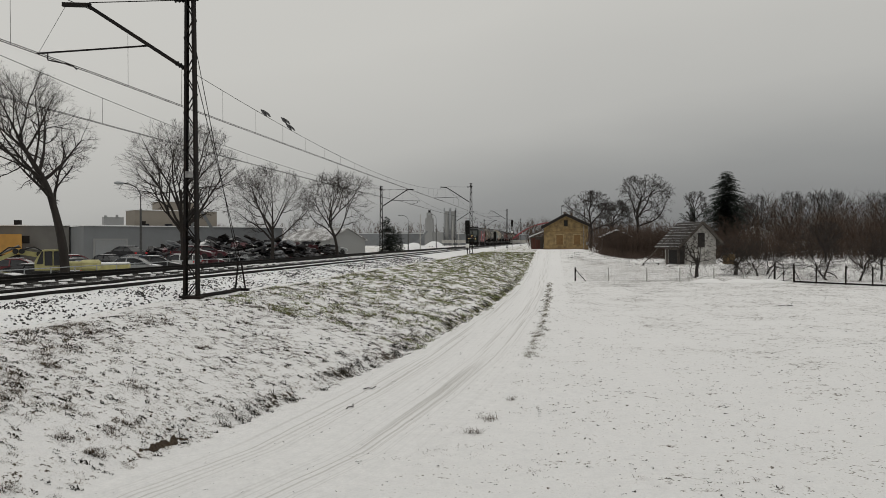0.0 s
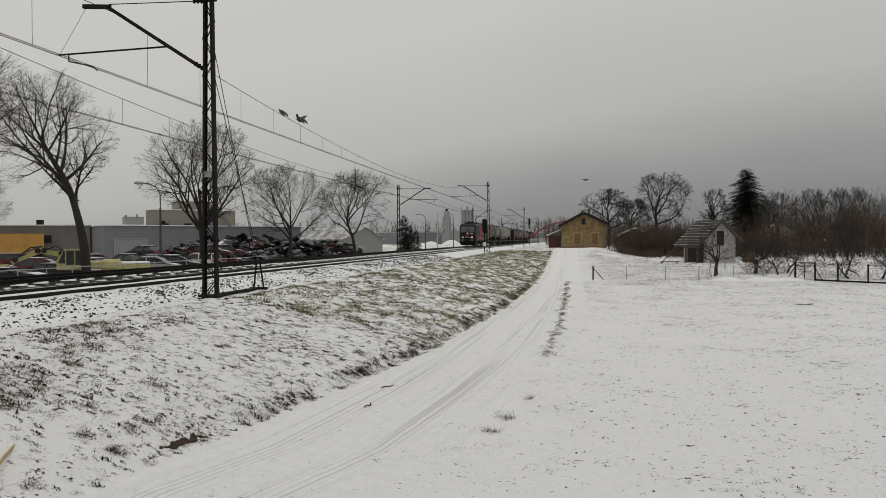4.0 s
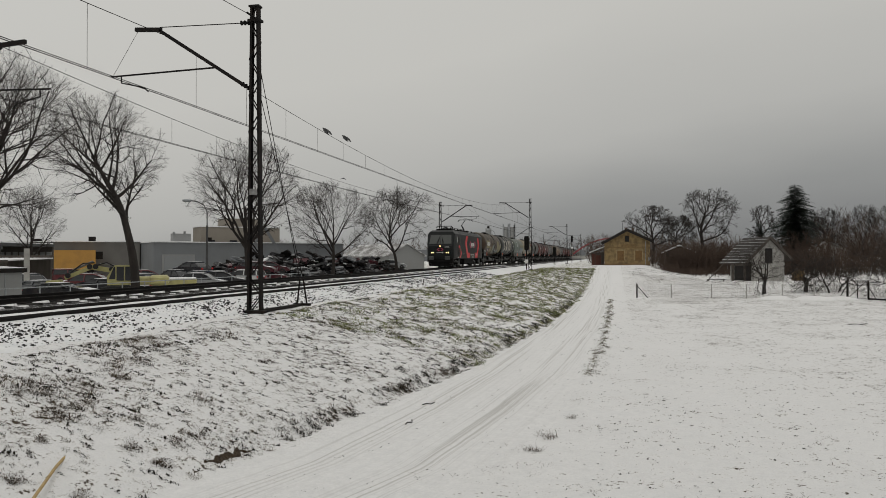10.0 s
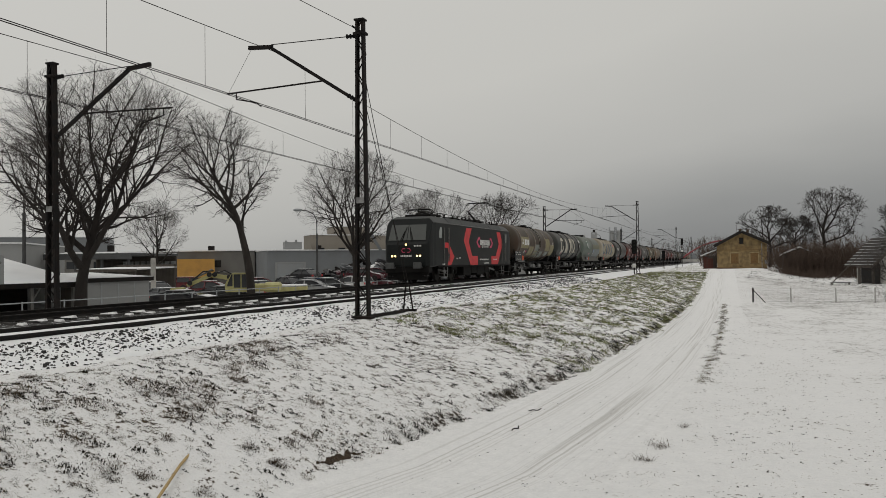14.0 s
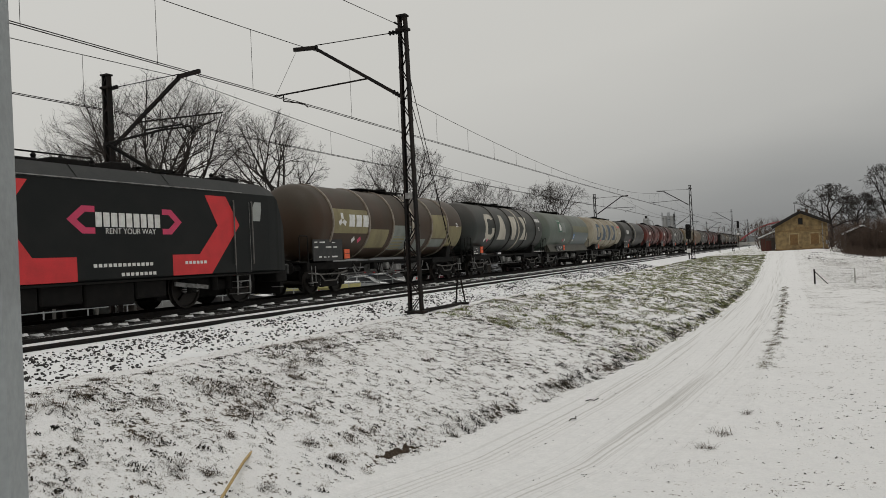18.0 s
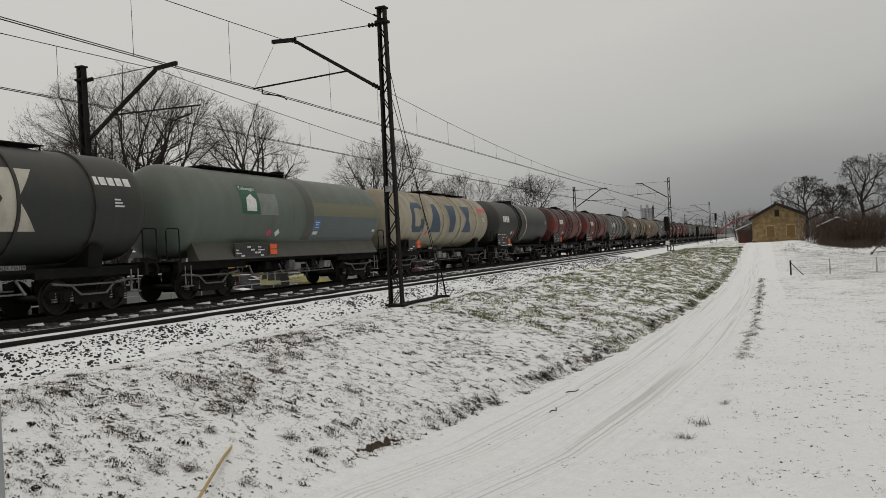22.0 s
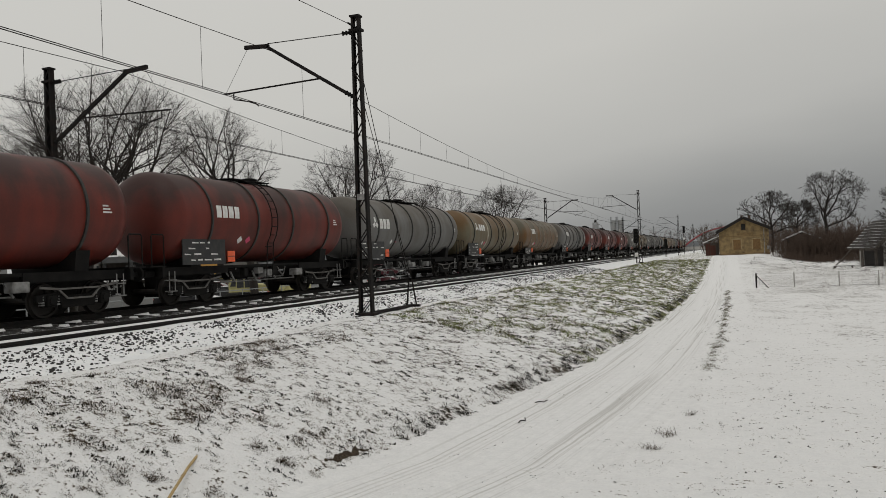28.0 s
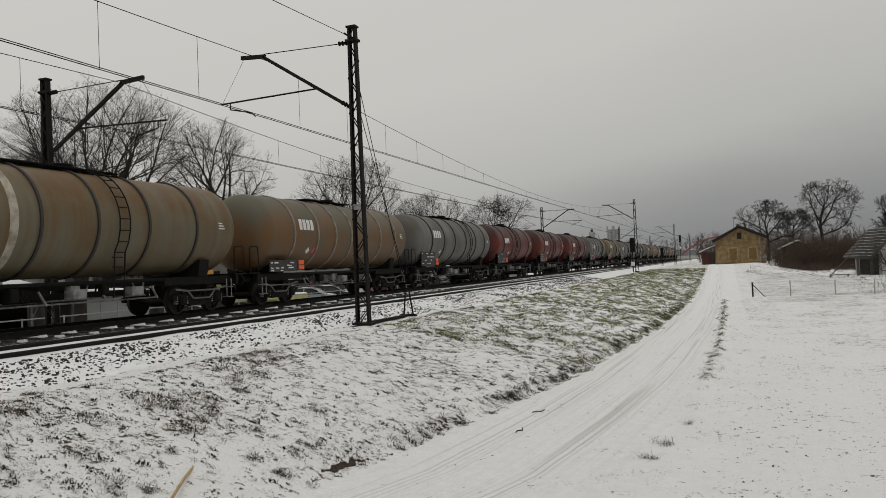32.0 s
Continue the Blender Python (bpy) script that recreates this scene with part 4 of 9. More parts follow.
def build_wagon(length, label, material, ring_mat, rings, R=1.53, zc=2.86, marks=None, ladder=None, board=(1.5, 3.7), stripe=None, walk_from=None, ends=(0.8, 0.5), platform=True, saddles=True):
    W = thing("tank_wagon", label=label, category="tank wagon", group="tank wagons of the goods train")
    y0, y1 = ends[0], length - ends[1]      # the shell ends short of the buffers
    bm = bmesh.new()
    prof = [(y0, 0.05), (y0 + 0.02, R * 0.3), (y0 + 0.07, R * 0.52), (y0 + 0.16, R * 0.7), (y0 + 0.28, R * 0.83), (y0 + 0.44, R * 0.93), (y0 + 0.62, R * 0.985), (y0 + 0.8, R)]
    mid = (y0 + y1) / 2
    prof = prof + [(mid, R)] + [(y0 + y1 - a, b) for a, b in prof[::-1]]
    lathe(bm, prof, "y", 48, (0, 0, zc))
    part("tank", bm, material, W, smooth=True)
    span = y1 - y0
    if stripe is not None:
        bm = bmesh.new()
        lathe(bm, [(stripe, R + 0.001), (stripe + 0.01, R + 0.008), (stripe + 0.24, R + 0.008), (stripe + 0.25, R + 0.001)], "y", 48, (0, 0, zc))
        part("stripe", bm, BAND, W, "pale band round the tank")
    for y in [v for v in rings if y0 + 0.8 < v < y1 - 0.8]:
        bm = bmesh.new()
        lathe(bm, [(y - 0.045, R - 0.02), (y - 0.04, R + 0.05), (y + 0.04, R + 0.05), (y + 0.045, R - 0.02)], "y", 48, (0, 0, zc))
        part("ring", bm, ring_mat, W)
    # underframe
    bm = bmesh.new()
    for x in (-1.02, 1.02):
        box(bm, x - 0.06, x + 0.06, 0.62, 4.2, 0.96, 1.22)
        box(bm, x - 0.06, x + 0.06, length - 4.2, length - 0.62, 0.96, 1.22)
        box(bm, x - 0.04, x + 0.04, 4.2, length - 4.2, 1.13, 1.22)
    box(bm, -0.28, 0.28, 0.74, length - 0.74, 0.98, 1.22)
    for y in (0.62, length - 0.74):
        box(bm, -1.3, 1.3, y, y + 0.12, 0.9, 1.26)
    part("underframe", bm, BLACK, W)
    for y in (0.1, length - 0.8):
        part("end_platform", boxes((-1.3, 1.3, y, y + 0.7, 1.24, 1.28)), BLACK, W)
    for y in ((2.4, length - 2.4) if saddles else ()):
        bm = bmesh.new()
        prism(bm, [(-1.15, 1.22), (1.15, 1.22), (1.24, 1.78), (1.02, 1.74), (0.6, 1.52), (0, 1.42), (-0.6, 1.52), (-1.02, 1.74), (-1.24, 1.78)], "y", y - 0.24, y + 0.24)
        part("saddle", bm, BLACK, W)
    buffers(W, 0.64, -1)
    buffers(W, length - 0.64, 1)
    for yc in (2.45, length - 2.45):
        bogie(W, yc, 0.9, 0.46)
        part("bolster", boxes((-0.6, 0.6, yc - 0.35, yc + 0.35, 0.35, 0.98), bevel=0.04), BLACK, W)
        for q in (-1, 1):
            part("brake_hanger", boxes((-0.66, 0.66, yc + q * 0.42 - 0.05, yc + q * 0.42 + 0.05, 0.25, 0.9), bevel=0.02), BLACK, W)
        # added dark panel that keeps the bogie from showing through
        part("bogie_gap_filler", boxes((0.56, 0.64, yc - 1.35, yc + 1.35, 0.5, 0.98)), BLACK, W)
        for d in (-0.9, 0.9):
            WHEELS.append((wheelset(W, yc + d, 0.46), W, 0.46))
    # brake gear: cylinder, reservoir, long rods, handwheel and a few pale levers
    bm = bmesh.new()
    tube(bm, (0.5, mid - 1.9, 0.88), (0.5, mid - 0.7, 0.88), 0.19, n=14)
    part("air_reservoir", bm, GREYPART if len(rings) % 2 else BLACK, W)
    part("pipe_tray", boxes((-0.35, 0.35, 4.2, length - 4.2, 0.74, 0.9), bevel=0.02), BLACK, W)
    bm = bmesh.new()
    tube(bm, (-0.3, mid + 0.5, 0.9), (-0.3, mid + 1.2, 0.9), 0.22, n=14)
    part("brake_cylinder", bm, BLACK, W)
    bm = bmesh.new()
    for x, z in ((0.75, 0.62), (0.3, 0.7)):
        tube(bm, (x, 4.2, z), (x, length - 4.2, z), 0.025, n=6)
    for k in range(4):
        beam(bm, (0.9, 4.6 + k * (length - 9.2) / 3, 0.98), (0.9, 4.6 + k * (length - 9.2) / 3 + 0.25, 0.6), 0.05)
    part("brake_rod", bm, GREYPART, W)
    rh = random.Random(int(length * 100) + len(rings))
    for k in range(7):                    # hoses, valves and levers under the tank
        y = 4.4 + (length - 9.4) * (k + rh.random()) / 7
        x = rh.uniform(0.3, 1.0)
        w = rh.uniform(0.3, 0.8)
        part("hose", cable(bmesh.new(), [(x, y, 1.1), (x + 0.05, y + w * 0.2, 0.86), (x + 0.05, y + w * 0.5, rh.uniform(0.66, 0.8)), (x, y + w * 0.8, 0.84), (x, y + w, 1.1)], rh.uniform(0.018, 0.035), 6), BLACK if k % 3 else GREYPART, W)
        if k % 2:
            y -= 0.25
            part("valve", boxes((0.85, 1.1, y, y + rh.uniform(0.15, 0.4), rh.uniform(0.72, 0.86), 1.1), bevel=0.03), BLACK if k % 4 == 1 else GREYPART, W)
    for y in (mid - 0.3, mid + 1.9):
        part("outlet_box", boxes((0.8, 1.16, y, y + 0.5, 0.72, 1.0), bevel=0.03), GREYPART, W)
    for yc in (2.45, length - 2.45):
        bm = bmesh.new()
        loop = [(1.12, yc - 0.72, 0.76), (1.12, yc - 0.42, 0.5), (1.12, yc + 0.42, 0.5), (1.12, yc + 0.72, 0.76)]
        for a, b in zip(loop, loop[1:] + loop[:1]):
            beam(bm, a, b, 0.04, 0.045)
        beam(bm, (1.12, yc - 1.3, 0.82), (1.12, yc - 0.72, 0.76), 0.05, 0.06)
        beam(bm, (1.12, yc + 0.72, 0.76), (1.12, yc + 1.3, 0.84), 0.05, 0.06)
        part("bogie_rod", bm, PALEPART, W)
    for y in ((0.2, length - 0.75) if platform else ()):        # rails round the end platforms
        for s in (-1, 1):
            part("platform_rail", cable(bmesh.new(), [(s * 1.26, y, 1.24), (s * 1.26, y, 2.2), (s * 1.26, y + 0.05, 2.25), (s * 1.26, y + 0.5, 2.25), (s * 1.26, y + 0.55, 2.2), (s * 1.26, y + 0.55, 1.24)], 0.022, 6), BLACK, W)
    for s in (-1, 1):                     # steps at the four corners
        for y in (0.95, length - 1.25):
            bm = boxes((s * 1.2 - 0.12, s * 1.2 + 0.12, y, y + 0.3, 0.45, 0.48), (s * 1.2 - 0.12, s * 1.2 + 0.12, y, y + 0.3, 0.8, 0.83))
            beam(bm, (s * 1.25, y + 0.02, 0.45), (s * 1.25, y + 0.02, 1.1), 0.03)
            beam(bm, (s * 1.25, y + 0.28, 0.45), (s * 1.25, y + 0.28, 1.1), 0.03)
            part("step", bm, GREYPART, W)
    # walkway, dome and ladder
    zt = zc + R
    wa, wb = walk_from or (mid - 2.4, mid + 2.4)
    bm = boxes((-0.45, 0.45, wa, wb, zt + 0.06, zt + 0.09))
    for k in range(7):
        y = wa + 0.1 + k * (wb - wa - 0.2) / 6
        for s in (-1, 1):
            beam(bm, (s * 0.4, y, zt - 0.12), (s * 0.4, y, zt + 0.07), 0.04)
    part("walkway", bm, BLACK, W)
    bm = bmesh.new()
    lathe(bm, [(zt - 0.1, 0.3), (zt + 0.14, 0.3), (zt + 0.17, 0.33), (zt + 0.2, 0.33), (zt + 0.24, 0.2)], "z", 18, (0, mid + 0.5, 0))
    part("manhole", bm, BLACK, W)
    if ladder is not None:
        arc = [-0.55 + k * (2.05 / 10) for k in range(11)]
        curve = [((R + 0.1) * math.cos(v), (R + 0.1) * math.sin(v) + zc) for v in arc]
        rails = [part("ladder", cable(bmesh.new(), [(1.3, ladder + d, 0.7)] + [(px, ladder + d, pz) for px, pz in curve], 0.022, 5), BLACK, W) for d in (0, 0.4)]
        for px, pz in [(1.3, 0.75 + 0.28 * k) for k in range(5)] + curve:
            part("rung", tube(bmesh.new(), (px, ladder, pz), (px, ladder + 0.4, pz), 0.016, n=5), BLACK, rails[0])
    # the black board with its white lettering bars, and the orange plate
    a, b = board
    top = 2.12 if b - a > 2.0 else 1.74
    bd = part("lettering_board", boxes((1.30, 1.34, a, b, 1.28, top)), PLATE, W, "black board with white inscriptions")
    rr = random.Random(int(length * 10) + len(rings))
    for k in range(4):
        z = top - 0.14 - k * (top - 1.32) / 4.2
        y = a + 0.08
        while y < b - 0.35:
            w = rr.uniform(0.1, 0.4)
            if rr.random() < 0.5:
                plate("inscription_bar", bd, [(y, z), (y + w, z), (y + w, z + rr.choice((0.03, 0.06))), (y, z + 0.05)], 1.342, WHITE)
            y += w + rr.uniform(0.04, 0.2)
    o = part("hazard_plate", boxes((1.33, 1.36, b + 0.12, b + 0.52, 1.34, 1.72)), ORANGE, W, "orange hazard plate")
    plate("divider", o, [(b + 0.13, 1.52), (b + 0.51, 1.52), (b + 0.51, 1.545), (b + 0.13, 1.545)], 1.362, PLATE)
    for k, mm in enumerate((WHITE, MAGENTA) if saddles else (MAGENTA, WHITE)):
        yk = b + (0.85 if saddles else 0.1) + 0.5 * k
        on_tank("hazard_diamond", W, [[(yk - 0.16, -0.78), (yk, -0.94), (yk + 0.16, -0.78), (yk, -0.62)]], R, zc, mm)
    for k in range(3 if saddles else 0):
        on_tank("inscription_bar", W, [rect(length - 1.95, length - 1.62 - 0.06 * k, -0.05 + 0.09 * k, -0.005 + 0.09 * k)], R, zc, WHITE)
    if marks:
        marks(W, R, zc, length)
    return W


def big_letters(material, y_start, pitch, h=1.15, lo=-0.15):
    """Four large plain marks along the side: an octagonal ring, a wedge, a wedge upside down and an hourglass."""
    def m(W, R, zc, length):
        for k in range(4):
            y = y_start + k * pitch
            w = 1.5
            s = 0.4
            a, b, c, d = y, y + w, lo, lo + h
            if k == 0:
                q = 0.3
                o = [[(a, c + q), (a + s, c + q + 0.1), (a + s, d - q - 0.1), (a, d - q)], [(a, c + q), (a + q, c), (a + s + 0.12, c + 0.32), (a + s, c + q + 0.1)], [(a + q, c), (b - q, c), (b - s - 0.12, c + 0.32), (a + s + 0.12, c + 0.32)],
                     [(b - q, c), (b, c + q), (b - s, c + q + 0.1), (b - s - 0.12, c + 0.32)], [(b, c + q), (b, c + h * 0.45), (b - s, c + h * 0.45), (b - s, c + q + 0.1)],
                     [(a, d - q), (a + s, d - q - 0.1), (a + s + 0.12, d - 0.32), (a + q, d)], [(a + q, d), (a + s + 0.12, d - 0.32), (b - s - 0.12, d - 0.32), (b - q, d)], [(b - q, d), (b - s - 0.12, d - 0.32), (b - s, d - q - 0.1), (b, d - q)]]
            elif k == 1:
                o = [[(a, c), (b, c), (a + 1.0, d), (a + 0.5, d)]]
            elif k == 2:
                o = [[(a + 0.42, c), (b - 0.42, c), (b - 0.1, d), (a + 0.1, d)]]
            else:
                m_ = (c + d) / 2
                o = [[(a, c), (b, c), (a + 0.95, m_), (a + 0.55, m_)], [(a + 0.55, m_), (a + 0.95, m_), (b, d), (a, d)]]
            on_tank("painted_mark", W, o, R, zc, material, "large painted mark")
        for k in range(5):
            on_tank("small_mark", W, [rect(length - 2.6 + 0.28 * k, length - 2.38 + 0.28 * k, 0.55, 0.8)], R, zc, RED if material is BLUE else WHITE)
    return m


def small_logo(y, emblem=False, w=1.7, h=0.42, v=0.25, material=None):
    """A row of plain bars the size of a company mark, with a three-armed emblem before it."""
    def m(W, R, zc, length):
        mm = material or WHITE
        if emblem:
            o = []
            for k in range(3):
                a = math.radians(90 + 120 * k)
                c, s = math.cos(a), math.sin(a)
                o.append([(y + c * 0.05 - s * 0.09, v + h / 2 + s * 0.05 + c * 0.09), (y + c * 0.05 + s * 0.09, v + h / 2 + s * 0.05 - c * 0.09), (y + c * 0.3 + s * 0.1, v + h / 2 + s * 0.3 - c * 0.1), (y + c * 0.3 - s * 0.1, v + h / 2 + s * 0.3 + c * 0.1)])
            on_tank("emblem", W, o, R, zc, mm, "three-armed pale emblem")
        n = 3 if emblem else 4
        s = y + (0.5 if emblem else 0)
        q = w / n
        for k in range(n):
            a = s + k * q
            o = [[(a, v), (a + q * 0.78, v), (a + q * 0.9, v + h), (a + q * 0.12, v + h)]]
            on_tank("logo_mark", W, o, R, zc, mm)
    return m


def first_marks(W, R, zc, length):
    for o, mm in ((rect(11.5, 13.35, -0.69, 0.54), CREAM), (rect(13.6, 15.3, -1.17, -0.02), CREAM), (rect(9.75, 10.95, -1.5, -0.73), PALE), (rect(7.35, 9.1, -1.35, -0.1), PALE), (rect(7.5, 8.6, -1.3, -0.6), CREAM), (rect(2.3, 5.0, -0.5, 0.5), CREAM), (rect(5.2, 6.9, -1.2, -0.3), CREAM), (rect(11.55, 13.2, -1.2, -0.74), PALE)):
        on_tank("patch", W, [o], R, zc, mm, "faded cream and grey-green patch")
    small_logo(2.9, True, 1.7, 0.5, -0.22)(W, R + 0.008, zc, length)


def third_marks(W, R, zc, length):
    sign = on_tank("green_sign", W, [rect(3.6, 4.6, -0.1, 0.95)], R, zc, GREEN, "green square sign")
    a = 0.76 / R
    words("Tankwagen", sign, pose((R + 0.012) * math.cos(a), 4.1, zc + (R + 0.012) * math.sin(a), 0, 0, 90) @ pose(0, 0, 0, 90 - math.degrees(a)), 0.86, WHITE)
    on_tank("pale_shape", W, [[(3.85, 0.0), (4.4, 0.0), (4.45, 0.4), (4.2, 0.62), (3.9, 0.45)]], R + 0.006, zc, WHITE)
    on_tank("lower_coat", W, [rect(7.5, length - 1.3, -1.35, -0.08)], R, zc, SLATE, "blue-grey lower coat on the rear half", 0.003)
    on_tank("long_patch", W, [rect(7.5, length - 1.3, -0.08, 0.46)], R, zc, OLIVE, "olive faded stripe", 0.003)
    on_tank("pale_field", W, [rect(4.62, 5.7, -0.12, 0.68)], R, zc, PALE, "pale grey overpainted field")
    # shade of the crease at mid-tank, put into the colour
    on_tank("crease_band", W, [rect(7.5, 8.1, -1.1, 1.9)], R, zc, CREASE_SHADE, "dark band for the shaded crease across the tank", 0.008)
    notice = on_tank("blue_sign", W, [rect(8.15, 8.65, -0.66, -0.24)], R + 0.006, zc, SIGNBLUE, "small blue notice")
    for k in range(3):
        on_tank("inscription_bar", notice, [rect(8.27, 8.53 - 0.05 * (k % 2), -0.56 + 0.1 * k, -0.53 + 0.1 * k)], R + 0.012, zc, WHITE)
    on_tank("label_card", W, [rect(8.2, 8.55, -0.86, -0.72)], R + 0.006, zc, WHITE)
    on_tank("label_card", W, [rect(13.1, 13.35, -0.72, -0.62)], R + 0.006, zc, WHITE)
    flare = [(0.9, 2.0), (1.06, 1.84), (1.17, 1.62), (1.3, 1.36), (1.36, 1.24), (1.3, 1.22), (0.9, 1.22)]
    part("tank_skirt", prism(bmesh.new(), flare, "y", 1.5, length - 1.1), SKIRT, W, "dirty olive skirt flaring out below the tank")


SLATE = paint("blue grey tank paint", (0.088, 0.118, 0.122), 0.42, 0, (0.085, 0.10, 0.095), 0.6, 1.2, 0.04, stretch=(1, 1, 0.4))
CREASE_SHADE = paint("olive paint darkened for the crease", (0.065, 0.07, 0.058), 0.6, 0, (0.10, 0.105, 0.085), 0.8, 1.2, 0.04, stretch=(1, 1, 0.3))
SKIRT = paint("dirty olive skirt", (0.075, 0.072, 0.055), 0.6, 0, (0.045, 0.042, 0.034), 0.7, 1.5, 0.1)
SIGNBLUE = paint("blue notice", (0.06, 0.17, 0.36), 0.5, 0, (0.05, 0.1, 0.18), 0.4, 4, 0.03)
PALE = paint("pale grey overpaint", (0.20, 0.22, 0.20), 0.6, 0, (0.12, 0.13, 0.11), 0.6, 2)
OLIVE = paint("olive stripe", (0.165, 0.16, 0.095), 0.6, 0, (0.14, 0.15, 0.12), 0.7, 1.5)
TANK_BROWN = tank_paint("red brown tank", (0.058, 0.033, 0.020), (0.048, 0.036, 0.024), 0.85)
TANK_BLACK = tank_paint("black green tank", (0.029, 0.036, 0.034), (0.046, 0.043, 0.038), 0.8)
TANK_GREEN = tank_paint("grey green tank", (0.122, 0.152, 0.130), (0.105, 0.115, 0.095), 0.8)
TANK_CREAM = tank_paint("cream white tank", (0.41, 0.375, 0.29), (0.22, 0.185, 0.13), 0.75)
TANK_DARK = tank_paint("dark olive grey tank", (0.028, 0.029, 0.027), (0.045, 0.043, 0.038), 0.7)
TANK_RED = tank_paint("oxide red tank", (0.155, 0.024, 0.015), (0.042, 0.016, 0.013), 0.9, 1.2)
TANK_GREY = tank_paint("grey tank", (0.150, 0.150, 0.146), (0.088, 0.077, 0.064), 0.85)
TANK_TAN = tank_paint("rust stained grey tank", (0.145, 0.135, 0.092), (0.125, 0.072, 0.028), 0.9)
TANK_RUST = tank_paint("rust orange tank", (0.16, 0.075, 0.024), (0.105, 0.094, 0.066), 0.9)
RING_DARK = paint("dark tank ring", (0.022, 0.021, 0.02), 0.6, 0.0, (0.06, 0.05, 0.04), 0.5, 4)
RING_PALE = paint("pale tank ring", (0.27, 0.24, 0.20), 0.6, 0.0, (0.13, 0.075, 0.05), 0.8, 4)
RING_CREAM = paint("cream tank ring", (0.42, 0.37, 0.27), 0.6, 0.0, (0.12, 0.08, 0.04), 0.8, 3)

TRAIN = [(LOCOMOTIVE, 0.0)]
for start, end, label, m, rm, rings, kw in (
    (18.9, 35.4, "red-brown tank wagon with faded cream patches and pale rings", TANK_BROWN, RING_PALE, (0.9, 2.2, 5.1, 7.3, 11.46, 13.44, 15.4), dict(marks=first_marks, ladder=8.6, board=(1.0, 3.1), stripe=9.2, walk_from=(6.2, 10.6))),
    (35.4, 50.6, "black-green tank wagon with four large white marks", TANK_BLACK, RING_DARK, (4.25, 7.15, 10.3, 12.6), dict(marks=big_letters(IVORY, 2.6, 2.25, 1.6, -0.75), R=1.52, zc=2.87, board=(0.9, 1.9), stripe=8.75, walk_from=(2.5, 12.0), ends=(0.45, 0.3))),
    (50.6, 65.3, "smooth grey-green tank wagon with a green sign", TANK_GREEN, RING_DARK, (), dict(marks=third_marks, R=1.52, zc=2.87, board=(3.3, 5.2), walk_from=(3.0, 8.0), ends=(0.5, 0.5), saddles=False)),
    (65.3, 80.4, "cream tank wagon with four large blue marks", TANK_CREAM, RING_CREAM, (4.05, 6.7, 9.3, 11.95), dict(marks=big_letters(BLUE, 2.55, 2.38, 1.6, -0.75), R=1.52, zc=2.87, board=(2.4, 3.25), walk_from=(5.8, 13.4), ends=(0.35, 0.35), platform=False)),
    (80.4, 95.4, "dark olive tank wagon with a white mark and a pale band", TANK_DARK, RING_DARK, (5.7, 6.3), dict(marks=small_logo(2.25, False, 1.4, 0.42, -0.02), ladder=5.8, board=(1.45, 3.6), stripe=7.7, walk_from=(5.2, 8.9))),
    (95.4, 108.6, "oxide red tank wagon with dark rings", TANK_RED, RING_DARK, (2.8, 5.5, 7.9, 10.7), dict(marks=small_logo(3.1, False, 1.3, 0.4, 0.0), ladder=6.2, board=(1.5, 3.7), walk_from=(5.4, 8.0))),
    (108.6, 121.8, "oxide red tank wagon with a white mark and dark rings", TANK_RED, RING_DARK, (2.85, 5.56, 7.95, 10.8), dict(marks=small_logo(3.1, False, 1.35, 0.42, 0.0), ladder=6.3, board=(1.54, 3.75), walk_from=(5.4, 8.0))),
    (121.8, 137.5, "grey tank wagon with black rings and a white emblem", TANK_GREY, RING_DARK, (0.95, 2.72, 4.98, 7.05, 9.4, 11.45, 13.7), dict(marks=small_logo(2.38, True, 1.25, 0.5, -0.1), ladder=9.9, board=(1.0, 3.7), walk_from=(6.2, 10.6))),
    (137.5, 153.0, "rust-stained grey tank wagon with a white emblem", TANK_TAN, RING_DARK, (2.3, 6.3, 8.2, 10.2, 12.4, 14.2), dict(marks=small_logo(3.0, True, 1.4, 0.45, 0.1), ladder=8.9, stripe=5.4, walk_from=(5.8, 10.2))),
    (153.0, 168.6, "rust-orange tank wagon with dark rings and a white mark", TANK_RUST, RING_PALE, (1.2, 3.0, 4.9, 6.5, 8.0, 9.5, 11.2, 13.0, 14.6), dict(marks=small_logo(3.4, False, 1.2, 0.45, 0.1), board=(1.4, 3.4), walk_from=(5.8, 10.2))),
    (168.6, 184.5, "grey tank wagon with black rings and a white mark", TANK_GREY, RING_DARK, (1.0, 2.9, 5.0, 7.0, 9.2, 11.3, 13.4, 15.0), dict(marks=small_logo(3.2, False, 1.3, 0.45, 0.1), ladder=9.9, walk_from=(6.0, 10.4))),
):
    w = build_wagon(end - start, label, m, rm, rings, **kw)
    TRAIN.append((w, start))


def copy_vehicle(k, start):
    src = TRAIN[k][0]
    TRAIN.append((copy_thing(src, pose(0, 0, 0)), start))


START = 184.5
for k, step in ((6, 14.5), (7, 14.5), (6, 15.0), (8, 15.7), (9, 15.6), (8, 15.7), (11, 15.6), (5, 15.0), (9, 15.5), (10, 15.5), (1, 16.5), (5, 15), (6, 13.2), (10, 15.5), (2, 15.2), (1, 16.5)):
    copy_vehicle(k, START)
    START += step


CROWS, SITTING = [], []


